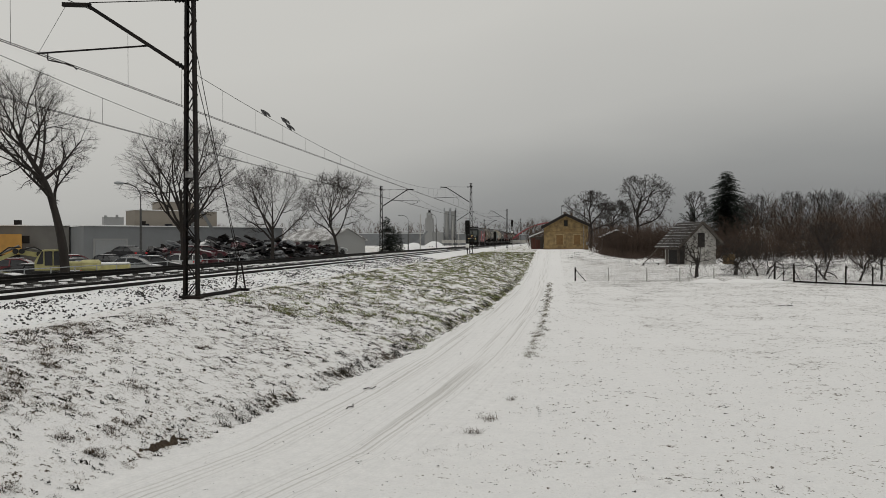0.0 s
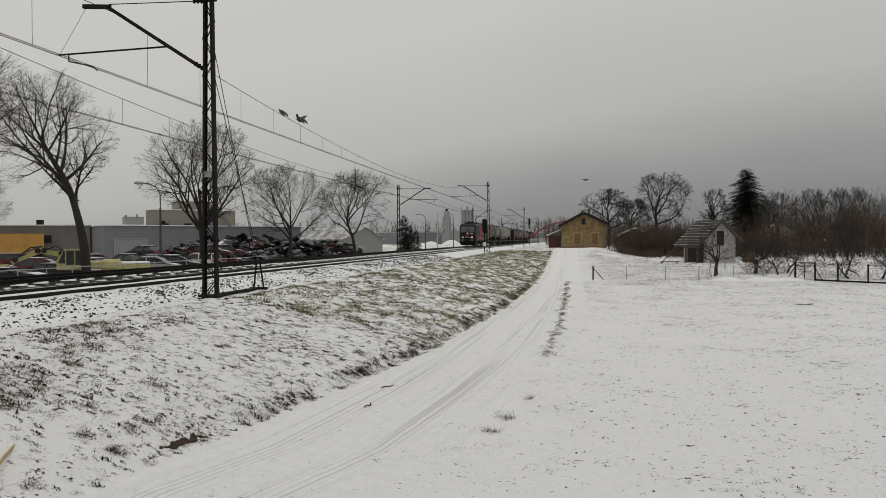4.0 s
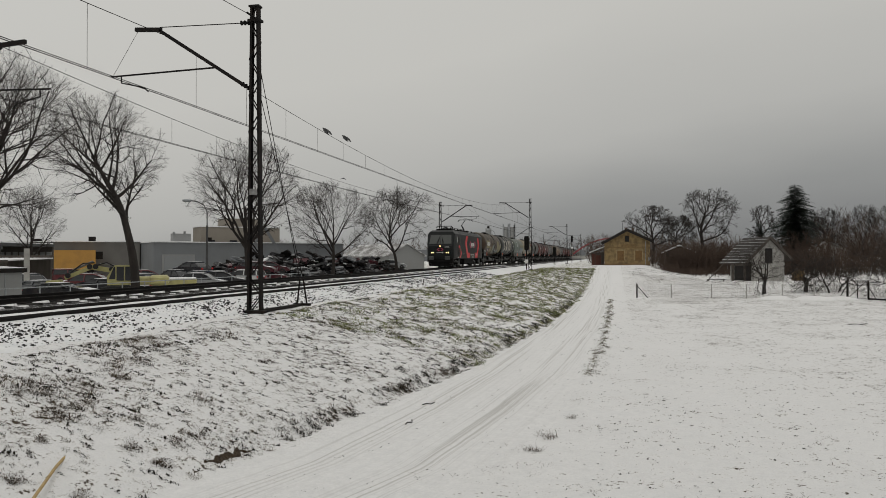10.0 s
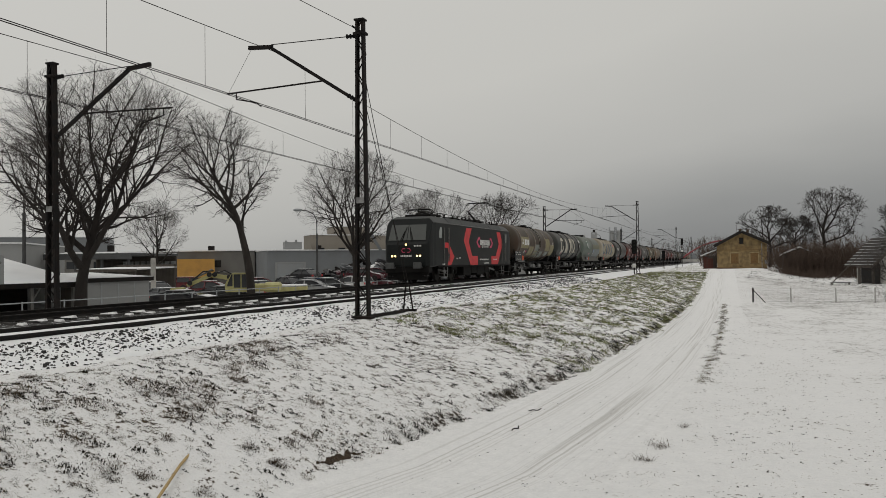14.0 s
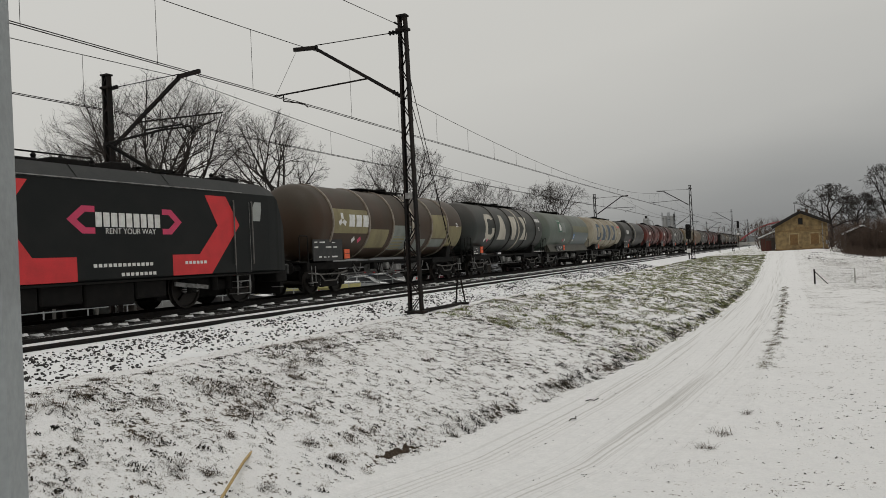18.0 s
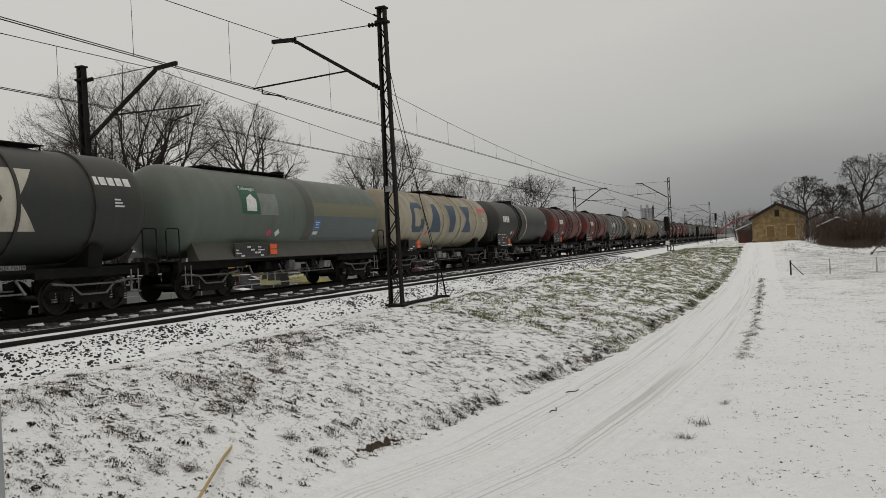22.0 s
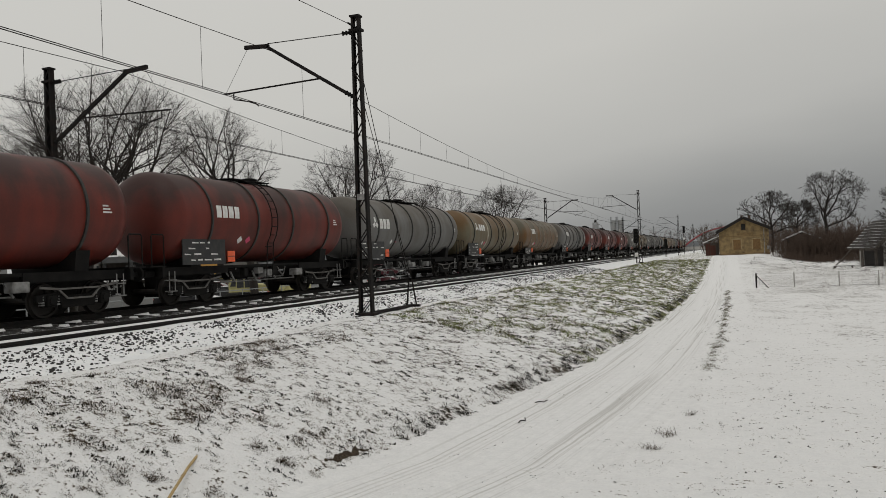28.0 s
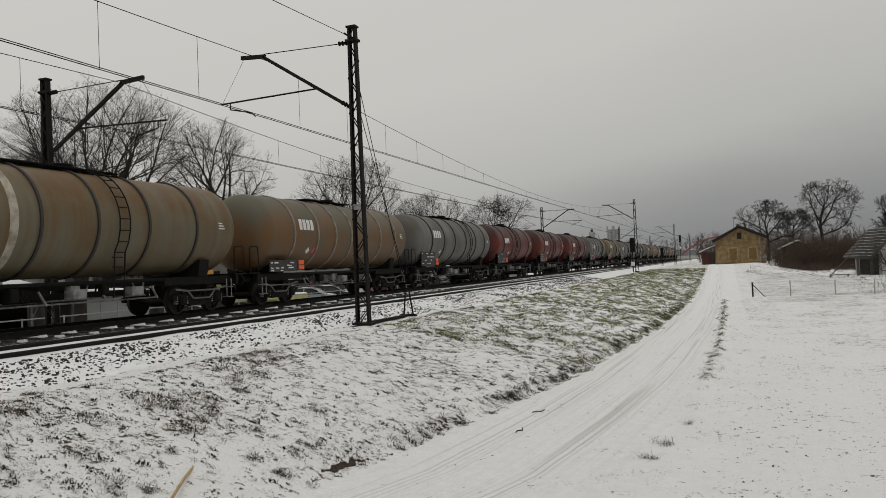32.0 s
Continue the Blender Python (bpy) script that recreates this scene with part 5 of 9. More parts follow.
def motions():
    times = [i * 0.5 for i in range(65)]
    for ob, off in TRAIN:
        walk(ob, [(t, pose(TRACK_F, run(t) + off, FAR_Z)) for t in times])
    fine = [i / 15 for i in range(481)]
    turned = [math.degrees(13.97 - run(t)) for t in fine]
    for ob, r in [(w, r) for w, v, r in WHEELS]:
        y = ob.matrix_basis.translation.y
        walk(ob, [(t, pose(0, y, r, a / r)) for t, a in zip(fine, turned)])
    for ob, rows, wings, flap in CROWS:
        walk(ob, rows)
        for w, s in wings:
            rest = 78 if wings_rest(ob) else 0
            beat = [(0.0, -12, rest), (flap[0] - 0.1, -12, rest)] + [(flap[0] + 0.1 * k, 42 if k % 2 else -25, 0) for k in range(int((flap[1] - flap[0]) / 0.1))] + [(32.0, 0, 0)]
            walk(w, [(t, pose(s * 0.05, 0, 0.03, 0, -s * a, -s * q)) for t, a, q in beat])


def wings_rest(ob):
    """True for the birds that sit on the wire at first."""
    return ob in SITTING


# ---- overhead line ----
def lattice_mast(y, x, h, sign, z0, label, detail=True):
    """A mast of two channels with lacing, a slanting bracket, a tie and a steady arm; sign: +1 reaches left over the near track."""
    M = thing("catenary_mast", (x, y, z0), label=label, category="catenary mast", group="catenary masts")
    wb, wt, d = 0.23, 0.13, 0.09
    for s in (-1, 1):
        bm = bmesh.new()
        A, B = [], []
        for u, v in ((0, -d), (-0.07, -d), (-0.07, -d + 0.014), (-0.014, -d + 0.014), (-0.014, d - 0.014), (-0.07, d - 0.014), (-0.07, d), (0, d)):
            A.append(bm.verts.new((s * (wb + u), v, 0)))
            B.append(bm.verts.new((s * (wt + u), v, h)))
        for k in range(8):
            bm.faces.new((A[k], A[(k + 1) % 8], B[(k + 1) % 8], B[k]))
        bm.faces.new(A)
        bm.faces.new(B[::-1])
        bmesh.ops.recalc_face_normals(bm, faces=bm.faces)
        part("leg", bm, STEEL, M)
    n = 17 if detail else 10
    for dd in (-d - 0.008, d + 0.008):
        far = bmesh.new()
        for k in range(n):
            za, zb = h * k / n, h * (k + 1) / n
            wa, wc = wb + (wt - wb) * k / n, wb + (wt - wb) * (k + 1) / n
            s = 1 if k % 2 else -1
            bm = bmesh.new() if detail else far
            beam(bm, (s * wa, dd, za), (-s * wc, dd, zb), 0.035, 0.012, (0, 1, 0))
            if detail:
                part("lacing", bm, STEEL, M)
        if not detail:
            tagged(part("lacing", far, STEEL, M), kind="stuff")
        else:
            far.free()
    part("base_plate", boxes((-0.33, 0.33, -0.17, 0.17, -0.25, 0.1), bevel=0.02), STEEL, M)
    part("collar", boxes((-0.2, 0.2, -0.14, 0.14, h - 0.5, h - 0.42), bevel=0.01), STEEL, M)
    part("cap", boxes((-0.17, 0.17, -0.13, 0.13, h - 0.06, h), bevel=0.01), STEEL, M)
    g = -sign
    br = part("bracket", beam(beam(bmesh.new(), (g * 0.3, 0, h - 2.42), (g * 3.2, 0, h - 0.55), 0.1, 0.1), (g * 3.15, 0, h - 0.52), (g * 4.05, 0, h - 0.46), 0.1, 0.12), STEEL, M)
    bm = bmesh.new()
    tube(bm, (g * 0.2, 0, h - 0.5), (g * 3.2, 0, h - 0.44), 0.014, n=6)
    part("tie_rod", bm, STEEL, br)
    for p, q in (((g * 0.16, 0, h - 0.5), (g * 0.5, 0, h - 0.49)), ((g * 0.16, 0, h - 2.5), (g * 0.45, 0, h - 2.32))):
        bm = bmesh.new()
        a, b = Vector(p), Vector(q)
        for k in range(5):
            tube(bm, a.lerp(b, 0.15 + k * 0.17), a.lerp(b, 0.22 + k * 0.17), 0.075 if k % 2 == 0 else 0.045, n=10)
        part("insulator", bm, BLACK, br)
    bm = bmesh.new()
    tube(bm, (g * 1.3, 0, h - 1.79), (g * 4.9, 0, h - 1.89), 0.028, n=8)
    tube(bm, (g * 3.95, 0, h - 0.5), (g * 4.85, 0, h - 1.88), 0.006, n=5)
    st = part("registration_arm", bm, STEEL, M)
    bm = bmesh.new()
    a = [(g * 4.55, 0, h - 1.86), (g * 4.55, 0, h - 2.1), (g * 3.75, 0, h - 2.28), (g * 3.6, 0, h - 2.42)]
    for p, q in zip(a, a[1:]):
        tube(bm, p, q, 0.02, n=6)
    part("steady_arm", bm, STEEL, st)
    part("tag", boxes((-0.12, 0.12, -0.14, -0.12, 3.55, 3.73)), GREYPART, M, "small pale number tag")
    return M


MAST_N = [21.1, 99.7, 181.6, 262, 342]
MAST_F = [-54, 19.1, 92.2, 165.6, 237.8, 311, 384]
for y in [-40] + MAST_N:
    m = lattice_mast(y, -10.45, 9.25, 1, -0.42, "dark rusty lattice mast with a slanting bracket beside the track", -20 < y < 60)
for y in MAST_F:
    m = lattice_mast(y, -20.8, 8.5, -1, -0.45, "dark lattice mast with a slanting bracket beyond the tracks", -20 < y < 60)
# stays of the nearest mast
anchor = thing("mast_stay", (-10.45, 24.6, -0.42), label="rusty ground anchor with two stay wires to the mast", category="mast stay")
bm = bmesh.new()
beam(bm, (0, -3.35, 0.05), (0, 0.1, 0.05), 0.12, 0.1)
beam(bm, (-0.3, 0.05, 0.05), (0.3, 0.05, 0.05), 0.14, 0.1)
part("anchor_beam", bm, STEEL, anchor)
for s, top in ((-0.06, 8.0), (0.06, 6.6)):
    bm = bmesh.new()
    tube(bm, (s, 0, 0.9), (s, -3.3, top), 0.012, n=6)
    part("stay_wire", bm, STEEL, anchor)
    bm = bmesh.new()
    tube(bm, (s * 3, 0.05, 0.05), (s, 0, 0.95), 0.03, n=6)
    part("stay_rod", bm, STEEL, anchor)


def span(y0, y1, x0, x1, z0, sag, n=14, drop=0.0):
    return [(x0 + (x1 - x0) * k / n, y0 + (y1 - y0) * k / n, z0 - drop * (1 - k / n) - sag * 4 * (k / n) * (1 - k / n)) for k in range(n + 1)]


def catenary(ys, x, zc, zm, sag, stag, csag=0.1, drop=0.0):
    for k, (a, b) in enumerate(zip(ys, ys[1:])):
        s0, s1 = (stag, -stag) if k % 2 else (-stag, stag)
        W = thing("overhead_line", label="thin contact wire hung on droppers from a sagging messenger wire", category="overhead wire", group="overhead lines")
        n = round((b - a) / 3.65) if k < 2 else 14
        m, c = span(a, b, x + s0, x + s1, zm, sag if k else sag * 0.45, 2 * n), span(a, b, x + s0, x + s1, zc, csag, 2 * n, drop=drop if k == 0 else 0.0)
        for nm, pts, r in (("messenger_wire", m, 0.011), ("contact_wire", c, 0.012), ("contact_wire", [(p[0] + 0.08, p[1], p[2] + 0.015) for p in c], 0.011)):
            part(nm, cable(bmesh.new(), pts, r), STEEL, W)
        for j in range(1 if k % 2 else 2, 2 * n, 2):
            bm = bmesh.new()
            tube(bm, m[j], c[j], 0.006, n=4, caps=False)
            part("dropper", bm, STEEL, W)


catenary([-40] + MAST_N, -13.5, 6.24, 8.12, 1.55, 0.04, 0.05)
catenary(MAST_F, TRACK_F, 6.0, 7.55, 1.3, 0.05, 0.15)

# the anchored end of another messenger wire at the nearest mast's head
A = thing("anchored_wire", (-10.45, 21.1, 8.45), label="thin wire anchored at the head of the lattice mast", category="overhead wire", group="overhead lines")
part("wire", cable(bmesh.new(), [(-0.03, -0.3 - 2.5 * k, 0.02 - 0.055 * 2.5 * k + 0.0006 * (2.5 * k) ** 2) for k in range(25)], 0.01), STEEL, A)
bm = bmesh.new()
tube(bm, (0, 0, 0), (-0.02, -0.5, 0.02), 0.03, n=8)
part("insulator", bm, BLACK, A)

# ---- trees, bushes and grass ----
BARK = paint("dark wet bark", (0.018, 0.014, 0.012), 0.95, 0, (0.04, 0.033, 0.028), 0.6, 3, 0.6, 30, (1, 1, 0.25))
TWIG = paint("thin dark twigs", (0.022, 0.017, 0.014), 0.95, 0, (0.04, 0.03, 0.022), 0.5, 1, 0)
EARTH = paint("bare brown earth", (0.05, 0.034, 0.02), 0.95, 0, (0.02, 0.014, 0.01), 0.7, 12, 0.5)
BRUSH = paint("brown red brushwood", (0.072, 0.047, 0.034), 0.95, 0, (0.045, 0.03, 0.02), 0.5, 0.6, 0)
NEEDLE = paint("dark spruce needles", (0.012, 0.02, 0.014), 0.9, 0, (0.02, 0.03, 0.018), 0.6, 1, 0)
DRY = paint("dry winter grass", (0.17, 0.125, 0.07), 0.95, 0, (0.07, 0.05, 0.03), 0.8, 1.5, 0)
DARKGRASS = paint("dead brown grass", (0.066, 0.043, 0.027), 0.95, 0, (0.10, 0.07, 0.04), 0.6, 1.5, 0)
OLIVEGRASS = paint("olive brown turf", (0.14, 0.127, 0.062), 0.95, 0, (0.08, 0.065, 0.035), 0.7, 1.5, 0)
BLACKGRASS = paint("dark wet grass", (0.012, 0.0112, 0.0075), 0.95, 0, (0.04, 0.03, 0.018), 0.6, 1.5, 0)
GREENGRASS = paint("dull green turf", (0.18, 0.215, 0.062), 0.95, 0, (0.16, 0.14, 0.07), 0.7, 1.5, 0)


def tubes_mesh(segs):
    """Vertices and faces of many tapered sticks; thin ones get three sides."""
    verts, faces = [], []
    for a, b, r0, r1 in segs:
        d = b - a
        if d.length < 1e-5:
            continue
        n = 3 if r0 < 0.03 else (5 if r0 < 0.12 else 9)
        u = d.orthogonal().normalized()
        v = d.normalized().cross(u)
        base = len(verts)
        for c, r in ((a, r0),) if r1 == 0 else ((a, r0), (b, r1)):
            for k in range(n):
                w = k * math.tau / n
                verts.append(c + (u * math.cos(w) + v * math.sin(w)) * r)
        if r1 == 0:                    # a pointed tip
            verts.append(b)
            faces += [(base + k, base + (k + 1) % n, base + n) for k in range(n)]
            continue
        for k in range(n):
            faces.append((base + k, base + (k + 1) % n, base + n + (k + 1) % n, base + n + k))
    return verts, faces


def grow(rng, p, d, length, r, level, top, fan, up, segs, bend=0.18, kids=(5, 6, 6, 4)):
    """One branch and its children, from thick to thin."""
    n = 5 if level == 0 else 4 if level < 3 else 3
    pts = [p]
    for k in range(n):
        d = (d + Vector((rng.uniform(-1, 1), rng.uniform(-1, 1), rng.uniform(-0.8, 1.0))) * bend * (1 + 0.35 * level) + Vector((0, 0, up)) * (0.12 if level else 0.05)).normalized()
        q = p + d * length / n
        f0, f1 = 1 - 0.55 * k / n, 1 - 0.55 * (k + 1) / n
        segs.append((p, q, r * f0, r * f1))
        p = q
        pts.append((p, d.copy(), r * f1))
    if level == top:
        return
    for j in range(kids[level]):
        t = rng.uniform(0.35, 1.0) if level else rng.uniform(0.6, 1.0)
        if j == 0:
            t = 1.0
        i = min(n, max(1, round(t * n)))
        q, dd, rr = pts[i]
        ax = dd.orthogonal().normalized()
        ax.rotate(Matrix.Rotation(rng.uniform(0, math.tau) if level else (j + rng.uniform(-0.3, 0.3)) * math.tau / kids[0], 3, dd))
        nd = dd.copy()
        nd.rotate(Matrix.Rotation(fan * rng.uniform(0.6, 1.25) * (0.45 if j == 0 else 1), 3, ax))
        grow(rng, q, nd, length * (rng.uniform(0.6, 0.95) * 1.1 if level == 0 else rng.uniform(0.5, 0.8) if level < 3 else rng.uniform(0.4, 0.65)), rr * rng.uniform(0.5, 0.72), level + 1, top, fan, up, segs, bend, kids)


def bare_tree(name, seed, at, height, trunk=0.3, trunk_h=0.3, lean=(0, 0), fan=0.75, up=0.5, kids=(5, 6, 6, 4), top=4, bend=0.18, label="tall bare broadleaf tree with dark twigs", cat="tree"):
    rng = random.Random(seed)
    T = thing(name, at, label=label, category=cat, group="bare trees")
    segs = []
    d = Vector((lean[0], lean[1], 1)).normalized()
    grow(rng, Vector((0, 0, -0.3)), d, height * trunk_h, trunk, 0, top, fan, up, segs, bend, kids)
    hi = max(s[1].z for s in segs)
    k = height / hi
    segs = [(a * k if i else a, b * k, r0, r1) for i, (a, b, r0, r1) in enumerate(segs)]
    stem = [(a, b, r0 * (1.0 + 0.5 * (j == 0)), r1) for j, (a, b, r0, r1) in enumerate(segs[:5])]
    raw("trunk", *tubes_mesh(stem), BARK, T, smooth=True)
    thin = math.hypot(at[0], at[1]) * 0.00012
    raw("limb_work", *tubes_mesh([(a, b, max(r0, thin * 1.6), max(r1, thin * 1.3)) for a, b, r0, r1 in segs[5:] if r0 >= 0.022]), BARK, T)
    raw("twig_crown", *tubes_mesh([(a, b, max(r0, thin), max(r1, thin * 0.7)) for a, b, r0, r1 in segs[5:] if r0 < 0.022]), TWIG, T)
    return T


def spruce(at, height, seed, width=0.26):
    rng = random.Random(seed)
    T = thing("spruce", at, label="dark green spruce with drooping boughs", category="tree", group="conifers")
    raw("trunk", *tubes_mesh([(Vector((0, 0, -0.3)), Vector((0, 0, height)), 0.18 * height / 10, 0.02)]), BARK, T)
    verts, faces = [], []
    whorls = int(height * 3.2)
    for k in range(whorls):
        f = (k + rng.uniform(-0.25, 0.25)) / whorls
        z0 = height * (0.05 + 0.94 * max(0.0, f))
        for b_ in range(rng.randint(12, 17)):
            z = z0 + rng.uniform(-0.3, 0.3)
            a = rng.uniform(0, math.tau)
            reach = height * width * max(0.02, 1 - f) ** 0.46 * (0.85 + 0.55 * noise.noise((f * 7 + 3 * math.cos(a), 2 * math.sin(a) + seed, 0))) * rng.uniform(0.55, 1.1) + 0.2
            dx, dy = math.cos(a), math.sin(a)
            m = max(4, int(reach / 0.16))
            for j in range(m):
                t = (j + 1) / m
                c = Vector((dx * reach * t, dy * reach * t, z - 0.30 * reach * t * t + 0.2 * reach * max(0, t - 0.7)))
                w = 0.24 * reach * (1.1 - t) + 0.22
                for s in (-1, 1):
                    o = Vector((-dy * s, dx * s, rng.uniform(-0.75, 0.1)))
                    e = c + o * w * rng.uniform(0.5, 1.3) + Vector((dx, dy, 0)) * 0.2
                    b = len(verts)
                    verts += [c - Vector((dx, dy, 0)) * 0.07, c + Vector((dx, dy, -0.03)) * 0.1, e]
                    faces.append((b, b + 1, b + 2))
    raw("needle_crown", verts, faces, NEEDLE, T)
    return T


def brushwood(name, seed, count, place, height, label, mat=None, kind="stuff", cat="bushes"):
    """A thicket: stems that fork into twigs. place(rng) gives a foot."""
    rng = random.Random(seed)
    segs = []
    for k in range(count):
        x, y = place(rng)
        h = height(x, y) * rng.uniform(0.55, 1.1)
        p = Vector((x, y, ground_z(x, y) - 0.05))
        d = Vector((rng.uniform(-0.45, 0.45), rng.uniform(-0.45, 0.45), 1)).normalized()
        r = 0.00017 * y + 0.004 * h * rng.random() ** 2
        for j in range(4):
            q = p + d * h / 4
            segs.append((p, q, r * (1 - j / 5), r * (1 - (j + 1) / 5)))
            for i in range(4):
                e = q + (d + Vector((rng.uniform(-1, 1), rng.uniform(-1, 1), rng.uniform(-0.2, 0.8))) * 0.8).normalized() * h * rng.uniform(0.12, 0.3)
                segs.append((q, e, r * 0.7, 0))
                f = e + Vector((rng.uniform(-1, 1), rng.uniform(-1, 1), rng.uniform(0, 1))).normalized() * h * 0.12
                segs.append((q.lerp(e, 0.55), f, r * 0.5, 0))
            p = q
            d = (d + Vector((rng.uniform(-1, 1), rng.uniform(-1, 1), 0.2)) * 0.2).normalized()
    ob = raw(name, *tubes_mesh(segs), mat or BRUSH)
    return tagged(ob, label, cat, kind=kind)


def stem_mesh(pts, rad, n=10):
    """One bent, tapered stem in one piece."""
    verts, faces = [], []
    for k, p in enumerate(pts):
        d = (pts[min(k + 1, len(pts) - 1)] - pts[max(k - 1, 0)]).normalized()
        u = d.cross(Vector((0, 1, 0.01))).normalized()
        v = d.cross(u)
        verts += [p + (u * math.cos(j * math.tau / n) + v * math.sin(j * math.tau / n)) * rad[k] * (1 + 0.08 * math.sin(3 * j + k)) for j in range(n)]
    for k in range(len(pts) - 1):
        faces += [(k * n + j, k * n + (j + 1) % n, (k + 1) * n + (j + 1) % n, (k + 1) * n + j) for j in range(n)]
    return verts, faces


def crown_exit(p, d, c, r):
    """How far a line from p along d stays inside the crown's ellipsoid."""
    q = Vector(((p.x - c.x) / r.x, (p.y - c.y) / r.y, (p.z - c.z) / r.z))
    e = Vector((d.x / r.x, d.y / r.y, d.z / r.z))
    a, b, k = e.dot(e), q.dot(e), q.dot(q) - 1
    s = b * b - a * k
    return max(0.0, (-b + math.sqrt(s)) / a) if s > 0 else 0.0


def crowned_tree(name, seed, at, stem, r0, centre, radii, counts=(10, 9, 8, 6), crook=0.14, rise=0.1, low=-0.55, label="", cat="tree"):
    """A bare tree: a stem through given points, limbs that fill a rounded crown, and three orders of twigs."""
    rng = random.Random(seed)
    T = thing(name, at, label=label, category=cat, group="bare trees")
    c, r = Vector(centre), Vector(radii)
    thin = math.hypot(at[0], at[1]) * {"locust_tree": 0.00027, "willow": 0.00019}.get(name, 0.00014)
    P = [Vector(p) for p in stem]
    trunk, wood, fine = [], [], []
    pts = []
    for k in range(len(P) - 1):
        f = [P[max(k - 1, 0)], P[k], P[k + 1], P[min(k + 2, len(P) - 1)]]
        for j in range(4):
            t = j / 4
            pts.append(0.5 * (2 * f[1] + (f[2] - f[0]) * t + (2 * f[0] - 5 * f[1] + 4 * f[2] - f[3]) * t * t + (3 * f[1] - f[0] - 3 * f[2] + f[3]) * t ** 3))
    pts.append(P[-1])
    n = len(pts) - 1
    rad = [r0 * (1.35 if k == 0 else 1.0 - 0.72 * k / n) for k in range(n + 1)]
    for k in range(n):
        trunk.append((pts[k], pts[k + 1], rad[k], rad[k + 1]))

    def shoot(p, d, length, ra, level):
        m = (7, 6, 4, 2)[level]
        out = []
        lim = crown_exit(p, d, c, r) * rng.uniform(0.8, 1.04) * (1 + 0.28 * noise.noise((d.x * 2 + seed, d.y * 2, d.z * 2)))
        ragged = noise.noise((d.x * 3 + seed, d.y * 3, d.z * 3)) + rng.uniform(-0.6, 0.6)
        length = max(min(length, lim), 0.35 * (0.5 if level > 2 else 1))
        for k in range(m):
            w = Vector((rng.uniform(-1, 1), rng.uniform(-1, 1), rng.uniform(-1, 1)))
            d = (d + w * crook * (1 + 0.5 * level) + Vector((0, 0, rise * (1 if level < 3 else 0.3)))).normalized()
            q = p + d * length / m
            u = Vector(((q.x - c.x) / r.x, (q.y - c.y) / r.y, (q.z - c.z) / r.z)).length
            if u > 1.0 + 0.12 * ragged and k and level > 0 and (q.z > c.z or u > 1.25):
                return
            a, b = ra * (1 - 0.75 * k / m), ra * (1 - 0.75 * (k + 1) / m)
            (wood if a > 0.02 else fine).append((p, q, max(a, thin * 0.55), 0 if level == 3 and k == 1 else max(b, thin * 0.42)))
            p = q
            out.append((p, d.copy(), b))
        if level == 3:
            return
        for j in range(counts[level + 1]):
            i = min(m - 1, int(m * (0.18 + 0.82 * (j + rng.random()) / counts[level + 1])))
            q, e, rb = out[i]
            away = Vector(((q.x - c.x) / r.x, (q.y - c.y) / r.y, (q.z - c.z) / r.z * 0.7))
            side = e.orthogonal().normalized()
            side.rotate(Matrix.Rotation(rng.uniform(0, math.tau), 3, e))
            nd = (e * 0.75 + side * rng.uniform(0.6, 1.1) + away * 0.35).normalized()
            shoot(q, nd, length * rng.uniform(0.38, 0.72), max(rb * rng.uniform(0.5, 0.75), 0.004), level + 1)

    for k in range(counts[0]):
        g = (k + 0.5) / counts[0]
        z = low + (1 - low) * (0.97 - 0.95 * g)
        a = k * 2.4 + rng.uniform(-0.3, 0.3)
        h = math.sqrt(max(0.02, 1 - z * z))
        tgt = Vector((c.x + r.x * h * math.cos(a), c.y + r.y * h * math.sin(a), c.z + r.z * z))
        i = max(4, min(n, round(n * (0.98 - 0.62 * g))))
        d = tgt - pts[i]
        length = d.length
        d = (d.normalized() + (pts[i] - pts[i - 1]).normalized() * 0.3).normalized()
        shoot(pts[i], d, length, rad[i] * rng.uniform(0.55, 0.8), 0)
    raw("trunk", *stem_mesh(pts, rad), BARK, T, smooth=True)
    raw("limb_work", *tubes_mesh(wood), BARK, T)
    raw("twig_crown", *tubes_mesh(fine), TWIG, T)
    return T


# the row of old trees between the railway and the yard
def planted(x, y):
    return (x, y, ground_z(x, y))


crowned_tree("willow", 3, planted(-29.4, 28.6), [(0, 0, -0.3), (0.1, 0, 1.8), (0.3, 0.2, 3.4), (0.9, 0.2, 5.2), (1.3, 0, 7.0)], 0.33, (1.3, 0, 7.7), (6.2, 5.4, 4.6), (16, 10, 9, 6), 0.14, 0.07, -0.75, "huge bare willow forking low into many limbs")
crowned_tree("willow", 11, planted(-30, 43.8), [(0, 0, -0.3), (-0.3, 0, 3.0), (-1.2, 0, 6.0), (-2.4, 0, 8.0), (-3.3, 0, 9.4)], 0.3, (-2.8, 0, 9.6), (4.3, 4.2, 4.0), (12, 9, 8, 6), 0.15, 0.08, -0.85, "bare willow with a curved leaning trunk")
crowned_tree("willow", 5, planted(-30.4, 60.0), [(0, 0, -0.3), (0, 0, 2.4), (-0.2, 0, 4.4), (-0.2, 0, 7.0)], 0.3, (-0.3, 0, 8.7), (5.6, 4.8, 4.3), (12, 9, 8, 6), 0.2, 0.08, -0.7, "bare willow with a round crown")
crowned_tree("willow", 8, planted(-30.6, 80.8), [(0, 0, -0.3), (0.1, 0, 2.2), (0.1, 0, 4.0), (0.1, 0, 6.0)], 0.23, (-0.6, 0, 7.1), (5.3, 4.6, 4.2), (10, 9, 7, 6), 0.2, 0.1, -0.6, "bare willow with upright limbs")
